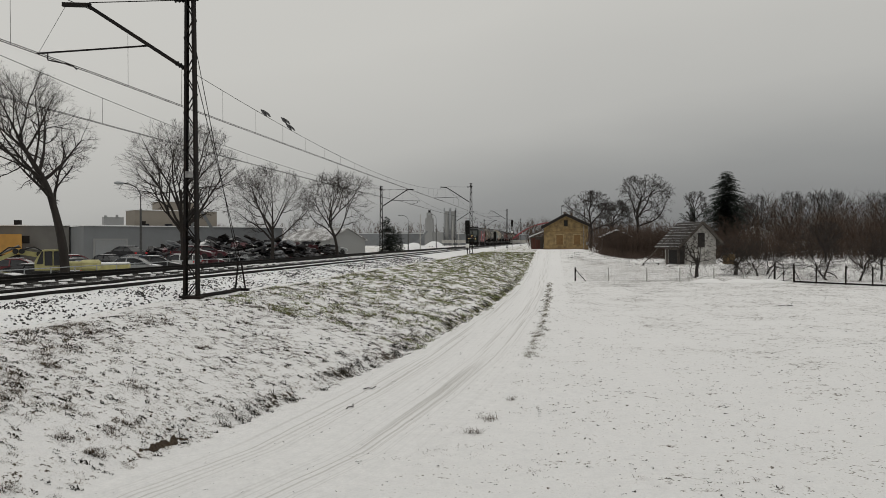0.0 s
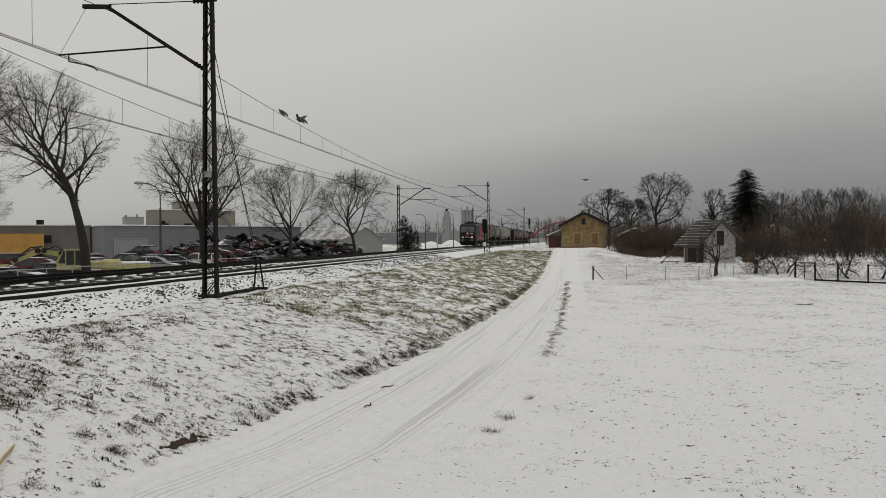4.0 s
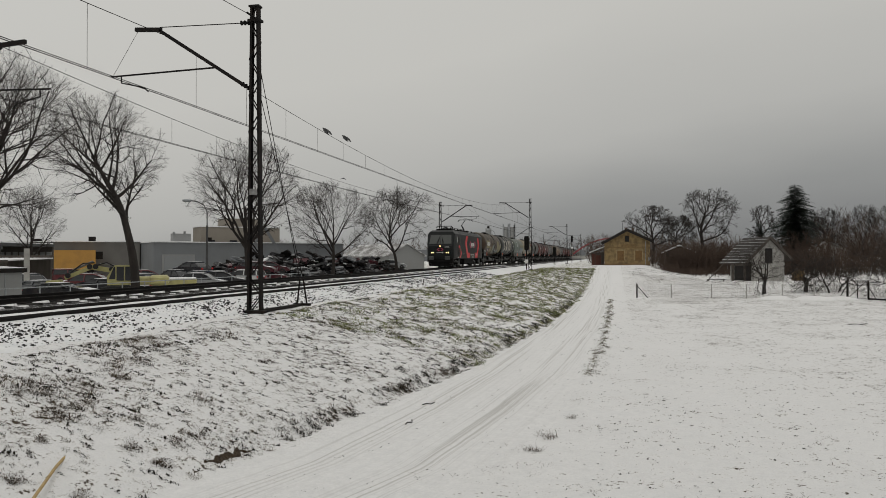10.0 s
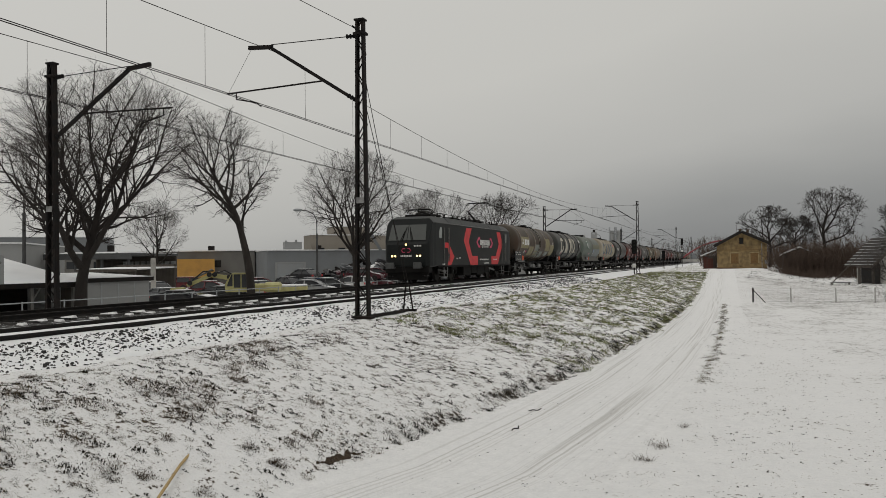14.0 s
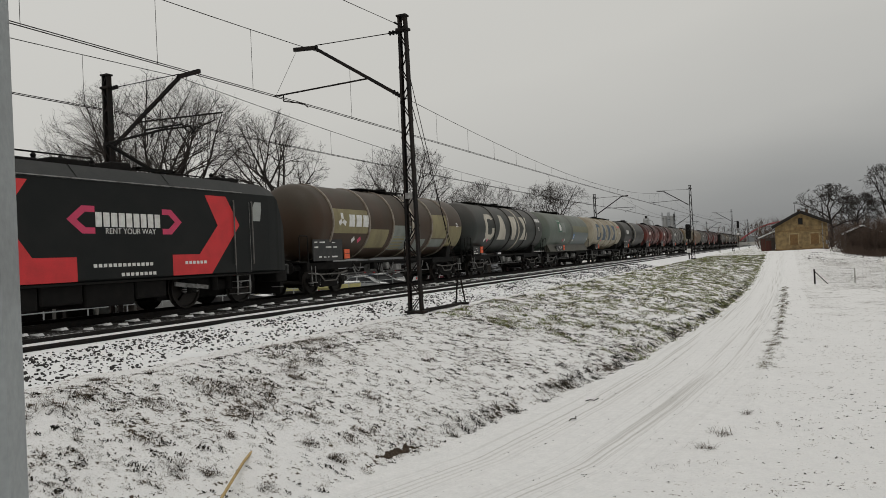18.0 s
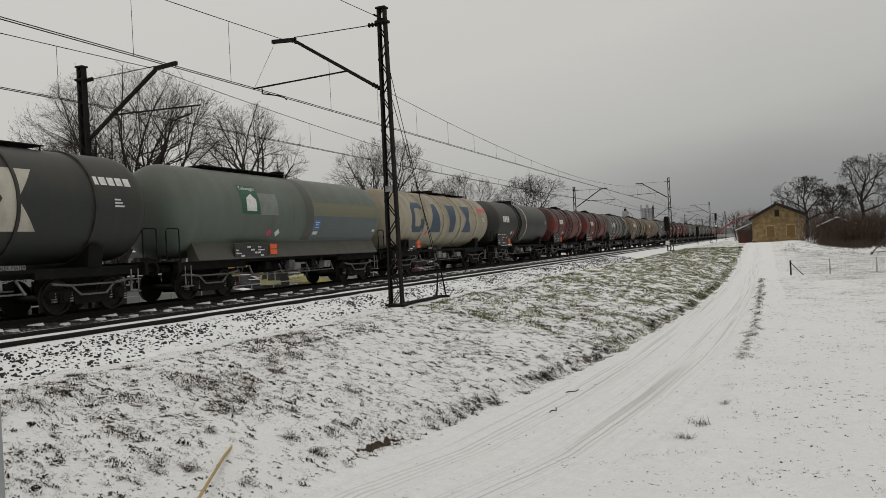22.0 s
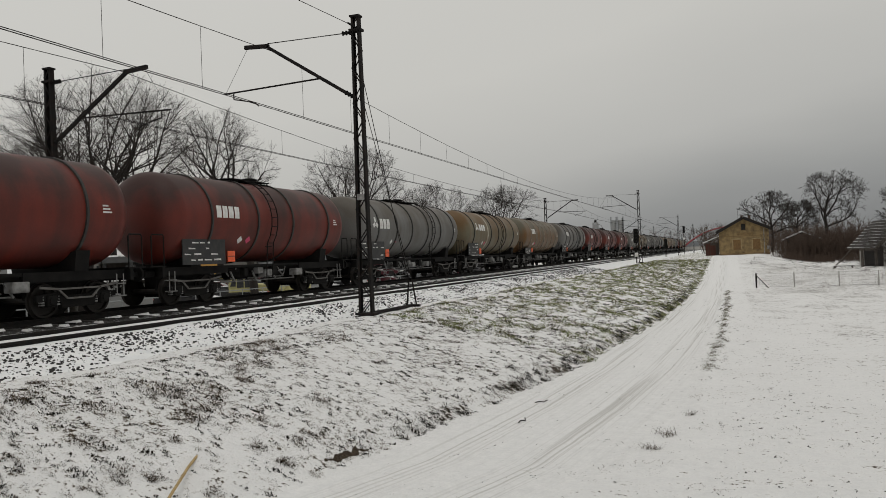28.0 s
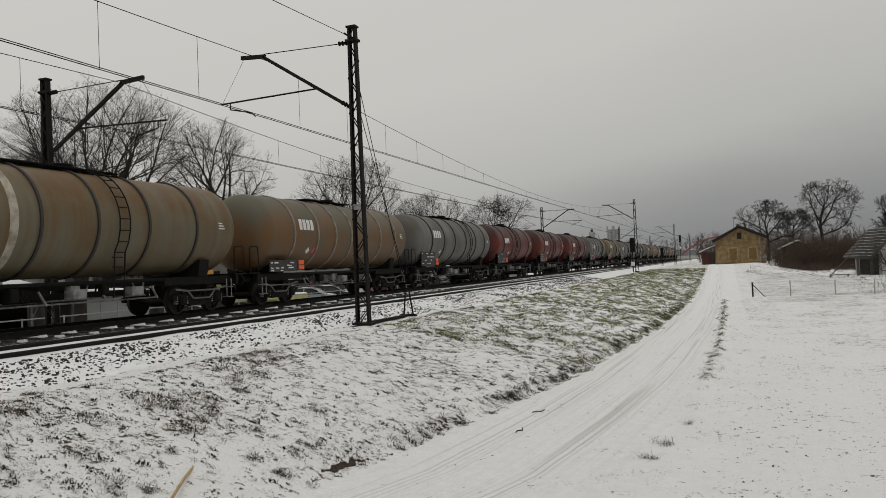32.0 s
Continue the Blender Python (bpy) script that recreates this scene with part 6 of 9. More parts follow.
crowned_tree("willow", 21, planted(-30.0, 104.8), [(0, 0, -0.3), (-0.2, 0, 2.6), (-1.1, 0, 5.4), (-0.8, 0, 7.6)], 0.26, (0.3, 0, 8.6), (6.3, 5.4, 4.3), (10, 9, 7, 6), 0.22, 0.04, -0.7, "bare willow with a wide spreading crown")
crowned_tree("willow", 9, planted(-34.6, 31.5), [(0, 0, -0.3), (0.2, 0, 3.0), (0.1, 0, 6.5), (0.3, 0, 6.8)], 0.2, (0.2, 0, 6.6), (3.0, 3.0, 3.9), (11, 8, 7, 6), 0.12, 0.18, -0.6, "slender bare tree behind the willows")
crowned_tree("willow", 14, planted(-52, 60.0), [(0, 0, -0.3), (0, 0, 2), (0.1, 0, 4.5), (0, 0, 6)], 0.18, (0, 0, 5.8), (3.2, 3, 3.6), (10, 8, 7, 5), 0.13, 0.12, -0.6, "small bare tree among the sheds")
# beside the house and behind the gardens
crowned_tree("locust_tree", 31, (8.0, 160, -0.4), [(0, 0, -0.3), (0.2, 0, 3.0), (0.0, 0, 5.5), (-0.4, 0, 8.0)], 0.38, (-0.4, 0, 8.3), (6.0, 4.8, 3.9), (9, 7, 7, 6), 0.27, 0.03, -0.5, "gnarled bare tree behind the house")
crowned_tree("locust_tree", 36, (13.0, 166, -0.4), [(0, 0, -0.3), (0.2, 0, 2.5), (0.0, 0, 5.0), (0.2, 0, 7.0)], 0.3, (0, 0, 6.8), (4.6, 3.8, 3.8), (10, 8, 7, 6), 0.27, 0.05, -0.5, "gnarled bare tree in the hedge")
crowned_tree("locust_tree", 33, (17.6, 160, -0.8), [(0, 0, -0.3), (0.0, 0, 4.0), (-0.2, 0, 7.5), (0.6, 0, 11.0)], 0.45, (1.2, 0, 10.3), (6.6, 5.4, 5.7), (9, 7, 7, 6), 0.28, 0.03, -0.6, "tall gnarled bare tree")
crowned_tree("locust_tree", 38, (28.6, 160, -0.9), [(0, 0, -0.3), (0.2, 0, 4.0), (0.0, 0, 7.0), (0, 0, 9.0)], 0.32, (0, 0, 8.0), (3.6, 3, 4.4), (9, 7, 5, 5), 0.26, 0.05, -0.5, "thin bare tree beside the spruce")
spruce((32.6, 150, -1.5), 16.0, 4, 0.40)
spruce((27.9, 158, -1.0), 9.0, 5, 0.16)
spruce((66, 150, -1.6), 16.0, 6, 0.27)
for k, (x, y, h) in enumerate(((38, 152, 12), (46, 156, 12.6), (52, 160, 13), (58, 168, 13.6), (63, 158, 12.6), (69, 165, 13.4), (76, 160, 13.4), (83, 163, 13.4), (90, 160, 12.5), (42, 172, 11.5), (98, 166, 12.5))):
    crowned_tree("garden_tree", 50 + k, (x, y, -1.6), [(0, 0, -0.3), (0.1, 0, h * 0.2), (0, 0, h * 0.4), (0.1, 0, h * 0.6)], 0.2, (0, 0, h * 0.58), (4.6, 3.6, h * 0.42), (11, 8, 6, 5), 0.2, 0.14, -0.6, "bare upright tree behind the gardens")


def clumps(seed, n, x0, x1, y0, y1, size):
    """Feet gathered in rounded clumps."""
    rg = random.Random(seed)
    mids = [(rg.uniform(x0, x1), rg.uniform(y0, y1), rg.uniform(0.6, 1.3) * size) for k in range(n)]

    def place(rng):
        x, y, s = rng.choice(mids)
        return x + rng.gauss(0, s), y + rng.gauss(0, s)
    return place


def hedge_place(x0, x1, y0, y1):
    return lambda rng: (rng.uniform(x0, x1), rng.uniform(y0, y1))


brushwood("bushes", 1, 1000, clumps(5, 16, 8.2, 16.0, 121.5, 134, 1.1), lambda x, y: 3.4 - 2.2 * (1 - smooth01(113, 122, y)) + 1.2 * noise.noise((x * 0.5, y * 0.3, 4)), "dense brown leafless bushes beside the house")
brushwood("bushes", 9, 500, clumps(12, 14, 20, 34, 120, 130, 1.4), lambda x, y: 3.4 + 1.0 * noise.noise((x * 0.5, y * 0.3, 4)), "brown leafless scrub behind the garden house")
brushwood("bushes", 2, 1250, clumps(6, 22, 12, 30, 126, 144, 1.5), lambda x, y: 4.1 - 1.5 * (1 - smooth01(122, 132, y)) + 1.2 * noise.noise((x * 0.5, y * 0.3, 4)), "dense brown leafless bushes along the garden")
brushwood("bushes", 4, 1500, hedge_place(30, 84, 128, 144), lambda x, y: 5.0 + 2.2 * noise.noise((x * 0.15, y * 0.1, 0)), "thicket of bare fruit trees and shrubs")
brushwood("bushes", 5, 600, hedge_place(36, 90, 146, 160), lambda x, y: 8.0 + 2.2 * noise.noise((x * 0.2, 0, 2)), "tall bare thicket behind the gardens")
brushwood("bushes", 6, 500, hedge_place(-6, 30, 196, 215), lambda x, y: 6, "far belt of bare trees")
brushwood("bushes", 11, 420, clumps(15, 26, 7.5, 17.5, 114, 121, 0.7), lambda x, y: 1.0 + 0.5 * noise.noise((x * 0.6, y * 0.4, 1)), "low brown scrub on the snowy bank beside the house")
brushwood("bushes", 7, 150, clumps(9, 15, 24, 75, 76, 112, 1.0), lambda x, y: 1.7 + 0.8 * noise.noise((x * 0.4, y * 0.3, 4)), "low bare garden shrubs in the snow")
brushwood("bushes", 8, 1100, hedge_place(24, 84, 122, 132), lambda x, y: 2.6 + 1.0 * noise.noise((x * 0.3, y * 0.3, 8)), "low brown undergrowth at the edge of the thicket")
for k, (x, y, h) in enumerate(((37.5, 112, 6.0), (46.5, 110, 6.4), (57, 112, 6.6), (67, 114, 6.8))):
    crowned_tree("fruit_tree", 150 + k, planted(x, y), [(0, 0, -0.3), (0.15, 0, h * 0.14), (-0.1, 0, h * 0.3), (0.1, 0, h * 0.5)], 0.17, (0, 0, h * 0.62), (h * 0.42, h * 0.4, h * 0.36), (9, 8, 6, 5), 0.2, 0.08, -0.5, "spreading bare fruit tree in the snowy garden")
tufts_later = [(2.5 + 16 * ((k * 0.7549) % 1) + 0.6 * math.sin(k * 7.1), 88 + 26 * ((k * 0.618) % 1) ** 0.7, 0.7 + (k % 7) * 0.22) for k in range(190)]
# apple trees in front of the small house
for k, (x, y, h, l) in enumerate(((11.26, 61.4, 5.0, -0.15), (15.4, 68.2, 4.6, 0.3), (15.9, 68.5, 4.2, -0.1), (17.1, 66.5, 4.0, -0.1), (20.3, 59.6, 4.4, -0.2), (20.8, 62.5, 4.6, 0.2), (22.4, 60.2, 4.4, 0.1), (24.4, 61, 4.6, 0.1), (18.6, 70, 4.4, 0.2))):
    bare_tree("apple_tree", 80 + k, planted(x, y), h, 0.19 if k == 0 else 0.11, 0.24, (l, 0), 1.2, 0.0, (6, 6, 5, 4), 4, 0.34, "old bare apple tree with a crooked trunk", "tree")


def tufts(name, seed, spots, material, label, blades=(7, 14), height=(0.06, 0.2), spread=0.12, width=0.008, lie=(0.6, 3.0)):
    """Tangled dead grass: narrow bent blades that lean over or lie flat."""
    rng = random.Random(seed)
    verts, faces = [], []
    for x, y, s in spots:
        for k in range(rng.randint(*blades)):
            a, o = rng.uniform(0, math.tau), spread * s * rng.random() ** 0.7
            bx, by = x + math.cos(a) * o * 1.5, y + math.sin(a) * o
            z = ground_z(bx, by) + rough(bx, by) - 0.008
            h = rng.uniform(*height) * s
            b = rng.uniform(0, math.tau)
            reach = h * rng.uniform(*lie)
            lx, ly = math.cos(b) * reach, math.sin(b) * reach
            w = width * s * rng.uniform(0.6, 1.5) * (1 + 0.02 * y)
            px, py = -math.sin(b) * w, math.cos(b) * w
            i = len(verts)
            hm = h * rng.uniform(0.4, 0.85)
            verts += [(bx - px, by - py, z), (bx + px, by + py, z), (bx + lx * 0.5 - px * 0.8, by + ly * 0.5 - py * 0.8, z + hm), (bx + lx * 0.5 + px * 0.8, by + ly * 0.5 + py * 0.8, z + hm), (bx + lx, by + ly, z + h * rng.uniform(0.2, 1.0))]
            faces += [(i, i + 1, i + 3, i + 2), (i + 2, i + 3, i + 4)]
    return tagged(raw(name, verts, faces, material), label, "grass", kind="stuff")


def slope_spots(seed, n, y0, y1, scale, lim=0.05, top=-9.9, skew=1.3, freq=3.2):
    """Spots in clusters: thick where two slow noises agree."""
    rng = random.Random(seed)
    out = []
    while len(out) < n:
        y = y0 + (y1 - y0) * rng.random() ** skew
        toe = lerp_table(TOE, y)
        x = rng.uniform(top, toe + 0.25)
        d = 0.45 * noise.noise((x * 0.7, y * 0.5, 7)) + 0.8 * noise.noise((x * freq, y * freq * 0.85, 9))
        if d > lim - 0.2 * smooth01(25, 60, y) + rng.uniform(-0.25, 0.25):
            out.append((x, y, scale * rng.uniform(0.6, 1.4)))
    return out


def grass(name, seed, spots, stalks, label, tall=(0.03, 0.09), thin=0.0024, roots=True):
    """Tufts with a dark matted root and thin stalks that stand out of the snow."""
    if roots:
        tufts(name, seed, spots, BLACKGRASS, "dark matted roots of dead grass in the snow", (9, 16), (0.014, 0.045), 0.075, 0.0065, (0.3, 1.6))
    tufts(name, seed + 500, spots, stalks, label, (12, 22), tall, 0.10, thin, (0.4, 2.2))


near = slope_spots(1, 3000, 5, 27, 0.52, -0.02, skew=1.1, freq=2.5)
grass("dry_grass", 1, near[::3], DARKGRASS, "dead brown grass sticking out of the snow on the embankment")
grass("dry_grass", 2, near[1::3], DRY, "dry straw-coloured grass on the embankment", roots=False)
grass("dry_grass", 3, near[2::3], OLIVEGRASS, "olive brown grass on the embankment")
tufts("dry_grass", 9, slope_spots(12, 2900, 5, 40, 0.8, 0.04, skew=1.1, freq=2.4), BLACKGRASS, "dark wet grass roots and soil crumbs on the embankment", (9, 18), (0.014, 0.05), 0.05, 0.008, (0.2, 1.3))
tufts("soil_crumbs", 14, slope_spots(31, 2400, 5, 50, 1.0, -0.1, freq=1.2), BLACKGRASS, "dark crumbs of soil and stalks strewn over the snowy embankment", (1, 4), (0.008, 0.028), 0.03, 0.006)
# upright tussocks on the far part of the slope
for seed, n, lim, mat, tall, w, text in ((3, 2900, 0.0, GREENGRASS, (0.03, 0.10), 0.0046, "dull green tussocks standing out of the snow"), (13, 900, 0.06, OLIVEGRASS, (0.03, 0.11), 0.0042, "olive brown tussocks on the embankment"),
                                         (23, 250, 0.1, DRY, (0.04, 0.11), 0.0034, "straw-coloured tussocks on the embankment"), (4, 700, 0.12, BLACKGRASS, (0.03, 0.09), 0.0056, "dark matted tussocks on the embankment")):
    tufts("turf", seed, slope_spots(seed, n, 21, 115, 0.95, lim, freq=1.1), mat, text, (12, 22), tall, 0.13, w, (0.3, 1.8))


def strip_spots(seed, n, line, width, scale, y0, y1):
    rng = random.Random(seed)
    out = []
    while len(out) < n:
        y = y0 + (y1 - y0) * rng.random() ** 1.3
        if noise.noise((y * 0.5, seed, 0)) + 0.3 * noise.noise((y * 2.1, seed, 5)) + rng.uniform(-0.35, 0.4) > 0:
            out.append((lerp_table(line, y) + rng.gauss(0, width), y, scale * rng.uniform(0.6, 1.3)))
    return out


rngv = random.Random(51)
verge = []
for k in range(300):
    y = 19.5 + 34 * rngv.random() ** 1.15
    if noise.noise((y * 0.22, 5, 0)) > -0.28:
        verge.append((lerp_table(VERGE, y) + 0.06 + rngv.gauss(0, 0.10), y, rngv.uniform(0.25, 0.95)))
grass("verge_grass", 5, verge[::3], DARKGRASS, "narrow torn strip of dark grass along the track's verge", (0.03, 0.09), 0.0026)
grass("verge_grass", 55, verge, OLIVEGRASS, "olive brown grass along the track's verge", (0.03, 0.09), 0.0028, False)
tufts("verge_grass", 6, strip_spots(6, 110, VERGE, 0.35, 0.8, 9, 34), DARKGRASS, "straw along the verge", (4, 8), (0.02, 0.06), 0.10, 0.0022)
ditch = strip_spots(7, 300, [(y, x - 0.06) for y, x in TOE], 0.11, 0.9, 11, 62)
grass("ditch_grass", 7, ditch, BLACKGRASS, "dark tangled grass at the foot of the embankment", (0.03, 0.11), 0.0034)
rngf = random.Random(77)


def gathered(spots, n, spread):
    return [(x + rngf.gauss(0, spread * s), y + rngf.gauss(0, spread * s), rngf.uniform(0.6, 1.1) * min(1.2, 0.55 + 0.4 * s)) for x, y, s in spots for k in range(n)]


# thick clumps near the path
BROWN = ((-8.41, 10.2, 1.5), (-8.26, 10.75, 1.0), (-7.7, 9.5, 1.3), (-7.9, 9.95, 0.9), (-8.93, 12.5, 1.5), (-9.15, 13.6, 1.7), (-8.75, 9.74, 1.0), (-9.39, 14.3, 1.4), (-8.68, 12.0, 0.8), (-6.87, 11.9, 0.8), (-9.0, 16.4, 1.4), (-8.2, 11.6, 0.7), (-9.26, 7.32, 1.0), (-9.38, 7.92, 0.9))
DARK = ((-8.79, 8.53, 1.3), (-9.95, 8.69, 0.6), (-7.9, 7.64, 0.9), (-7.18, 7.38, 0.5), (-6.88, 7.71, 0.6), (-7.02, 10.29, 0.5), (-6.27, 10.59, 0.9), (-6.07, 9.41, 0.6), (-7.38, 8.7, 0.4), (-7.33, 15.3, 0.8), (-7.72, 18.6, 0.9), (-6.97, 18.85, 1.0), (-8.3, 21.0, 1.0), (-6.22, 10.2, 0.7), (-6.52, 9.47, 0.6), (-6.21, 8.07, 0.4), (-5.9, 24.0, 1.2), (-6.1, 22.0, 1.0))
FOOT = ((-4.9, 16.1, 0.6), (-4.96, 17.9, 0.8), (-4.35, 18.0, 0.8), (-4.65, 15.1, 0.4), (-4.9, 14.0, 0.4), (-5.2, 12.7, 0.5), (-4.2, 20.5, 0.7), (-4.05, 22.0, 0.7), (-3.95, 24.5, 0.8), (-3.8, 27.5, 0.8), (-3.6, 31.0, 0.9))
grass("brown_grass", 15, gathered(BROWN, 13, 0.16), DARKGRASS, "matted brown grass in clumps below the ballast", (0.04, 0.12), 0.0026)
grass("brown_grass", 16, gathered(BROWN, 5, 0.2), DRY, "pale stalks among the matted grass", (0.05, 0.13), 0.0018, False)
grass("grass_clump", 17, gathered(DARK, 12, 0.14), DARKGRASS, "thick dark clumps of dead grass on the embankment", (0.03, 0.09), 0.003)
grass("verge_clump", 19, gathered(((-1.07, 12.73, 0.5), (-1.16, 11.79, 0.4), (-0.72, 14.3, 0.2)), 6, 0.16), DARKGRASS, "bushy clump of dead grass beside the snowy track", (0.05, 0.20), 0.0022, False)
grass("toe_grass", 18, gathered(FOOT, 9, 0.16), BLACKGRASS, "black wet grass at the foot of the embankment", (0.03, 0.10), 0.0034)


def field_spots(n, y0, y1, x0=-0.6, x1=30):
    out = []
    while len(out) < n:
        y = y0 + (y1 - y0) * rngf.random() ** 1.5
        x = rngf.uniform(x0, min(x1, 3 + y * 0.75))
        if noise.noise((x * 0.5, y * 0.5, 3)) + rngf.uniform(-0.7, 0.3) > -0.1:
            out.append((x, y, rngf.uniform(0.4, 1.1)))
    return out


tufts("field_grass", 8, field_spots(4200, 5, 54), BLACKGRASS, "single dead stalks and crumbs of soil in the snowy field", (2, 6), (0.01, 0.032), 0.022, 0.008)
tufts("field_grass", 10, field_spots(420, 6, 36), DARKGRASS, "small tufts of brown grass in the snowy field", (5, 10), (0.02, 0.06), 0.08, 0.0026)
tufts("garden_grass", 21, [(3 + 62 * rngf.random(), 57 + 46 * rngf.random(), rngf.uniform(0.5, 1.2)) for k in range(2600)], DARKGRASS, "flattened brown grass showing through the garden's snow", (5, 10), (0.03, 0.10), 0.42, 0.005, (0.8, 3.0))


def earth_lumps():
    """A short torn edge of bare earth at the foot of the embankment."""
    verts, faces = [], []
    m, n = 70, 12
    for j in range(m + 1):
        u = j / m
        wide = 0.075 * math.sin(math.pi * u) ** 0.5 * (1 + 0.5 * noise.noise((u * 9, 1, 0)))
        for i in range(n + 1):
            v = i / n * 2 - 1
            x, y = -5.72 + 0.22 * u + v * wide + 0.05 * noise.noise((u * 7, 0, 4)), 9.95 + 1.0 * u
            lump = 0.5 + 0.9 * noise.noise((x * 14, y * 11, 3)) + 0.6 * noise.noise((x * 31, y * 27, 5))
            verts.append((x, y, ground_z(x, y) + rough(x, y) - 0.012 + (0.02 + 0.05 * max(0.0, lump)) * (1 - v * v) ** 0.7 * min(1.0, wide * 14)))
    for j in range(m):
        for i in range(n):
            b = j * (n + 1) + i
            faces.append((b, b + 1, b + n + 2, b + n + 1))
    tagged(raw("bare_earth", verts, faces, EARTH), "torn edge of bare brown earth beside the snowy track", "soil", kind="stuff")


earth_lumps()
grass("earth_grass", 44, [(-5.72 + 0.22 * k / 24 + 0.09 * math.sin(k * 2.3), 9.95 + k / 24, 0.45 + 0.2 * math.sin(k * 5.1)) for k in range(25)], OLIVEGRASS, "short grass round the torn earth", (0.02, 0.06))
tufts("bank_grass", 13, tufts_later, BLACKGRASS, "dark grass on the snowy bank before the bushes", (5, 9), (0.03, 0.09), 0.14, 0.006)

tufts("road_crumbs", 17, [(lerp_table(TOE, y) + 0.3 + rngf.random() ** 0.8 * 5.0, y, rngf.uniform(0.5, 1.1)) for y in [8 + 40 * rngf.random() ** 1.4 for k in range(900)]], BLACKGRASS, "crumbs of soil and stalks strewn over the snowy track", (1, 4), (0.008, 0.028), 0.025, 0.007)

# ---- the house by the line ----
PLASTER = paint("ochre plaster", (0.29, 0.205, 0.095), 0.9, 0, (0.11, 0.075, 0.042), 0.95, 1.3, 0.4, 12)
PLASTER_DARK = paint("patched ochre plaster", (0.23, 0.15, 0.065), 0.9, 0, (0.10, 0.07, 0.04), 0.8, 2.0, 0.4, 12)
ROOFSNOW = snowy("flat roof under snow", (0.1, 0.1, 0.1), cover=0.60, sharp=0.08, scale=0.4, fine=2)
ROOFDARK = snowy("dark roofing with snow", (0.045, 0.035, 0.03), cover=0.40, sharp=0.08, scale=0.5, fine=4)
TILE = snowy("roof tile with snow", (0.020, 0.017, 0.016), cover=0.03, sharp=0.1, scale=2.0, fine=6)
WOODDARK = paint("dark weathered boards", (0.06, 0.05, 0.042), 0.9, 0, (0.1, 0.09, 0.08), 0.6, 3, 0.4, stretch=(1, 1, 0.15))
REDWOOD = paint("red brown boards", (0.09, 0.03, 0.02), 0.85, 0, (0.05, 0.02, 0.015), 0.6, 3, 0.3, stretch=(1, 1, 0.15))
BRICK = paint("dark red brick", (0.075, 0.05, 0.036), 0.9, 0, (0.08, 0.05, 0.04), 0.6, 4)
CONCRETE = paint("grey concrete blocks", (0.42, 0.41, 0.385), 0.95, 0, (0.2, 0.19, 0.18), 0.6, 1.2, 0.4, 14)
# near-black colour stands in for the shade inside openings
DARKHOLE = paint("dark unlit room", (0.012, 0.011, 0.011), 0.9, 0, (0.02, 0.02, 0.02), 0.3, 1, 0)


TARBOARD = paint("tarred boards", (0.016, 0.013, 0.011), 0.9, 0, (0.03, 0.025, 0.02), 0.5, 3, 0.2)
BOARDED = paint("boarded window, brown", (0.20, 0.115, 0.045), 0.9, 0, (0.1, 0.06, 0.03), 0.7, 3, 0.3)
TRIM = paint("pale ochre trim", (0.36, 0.28, 0.15), 0.9, 0, (0.2, 0.14, 0.07), 0.7, 2, 0.3)


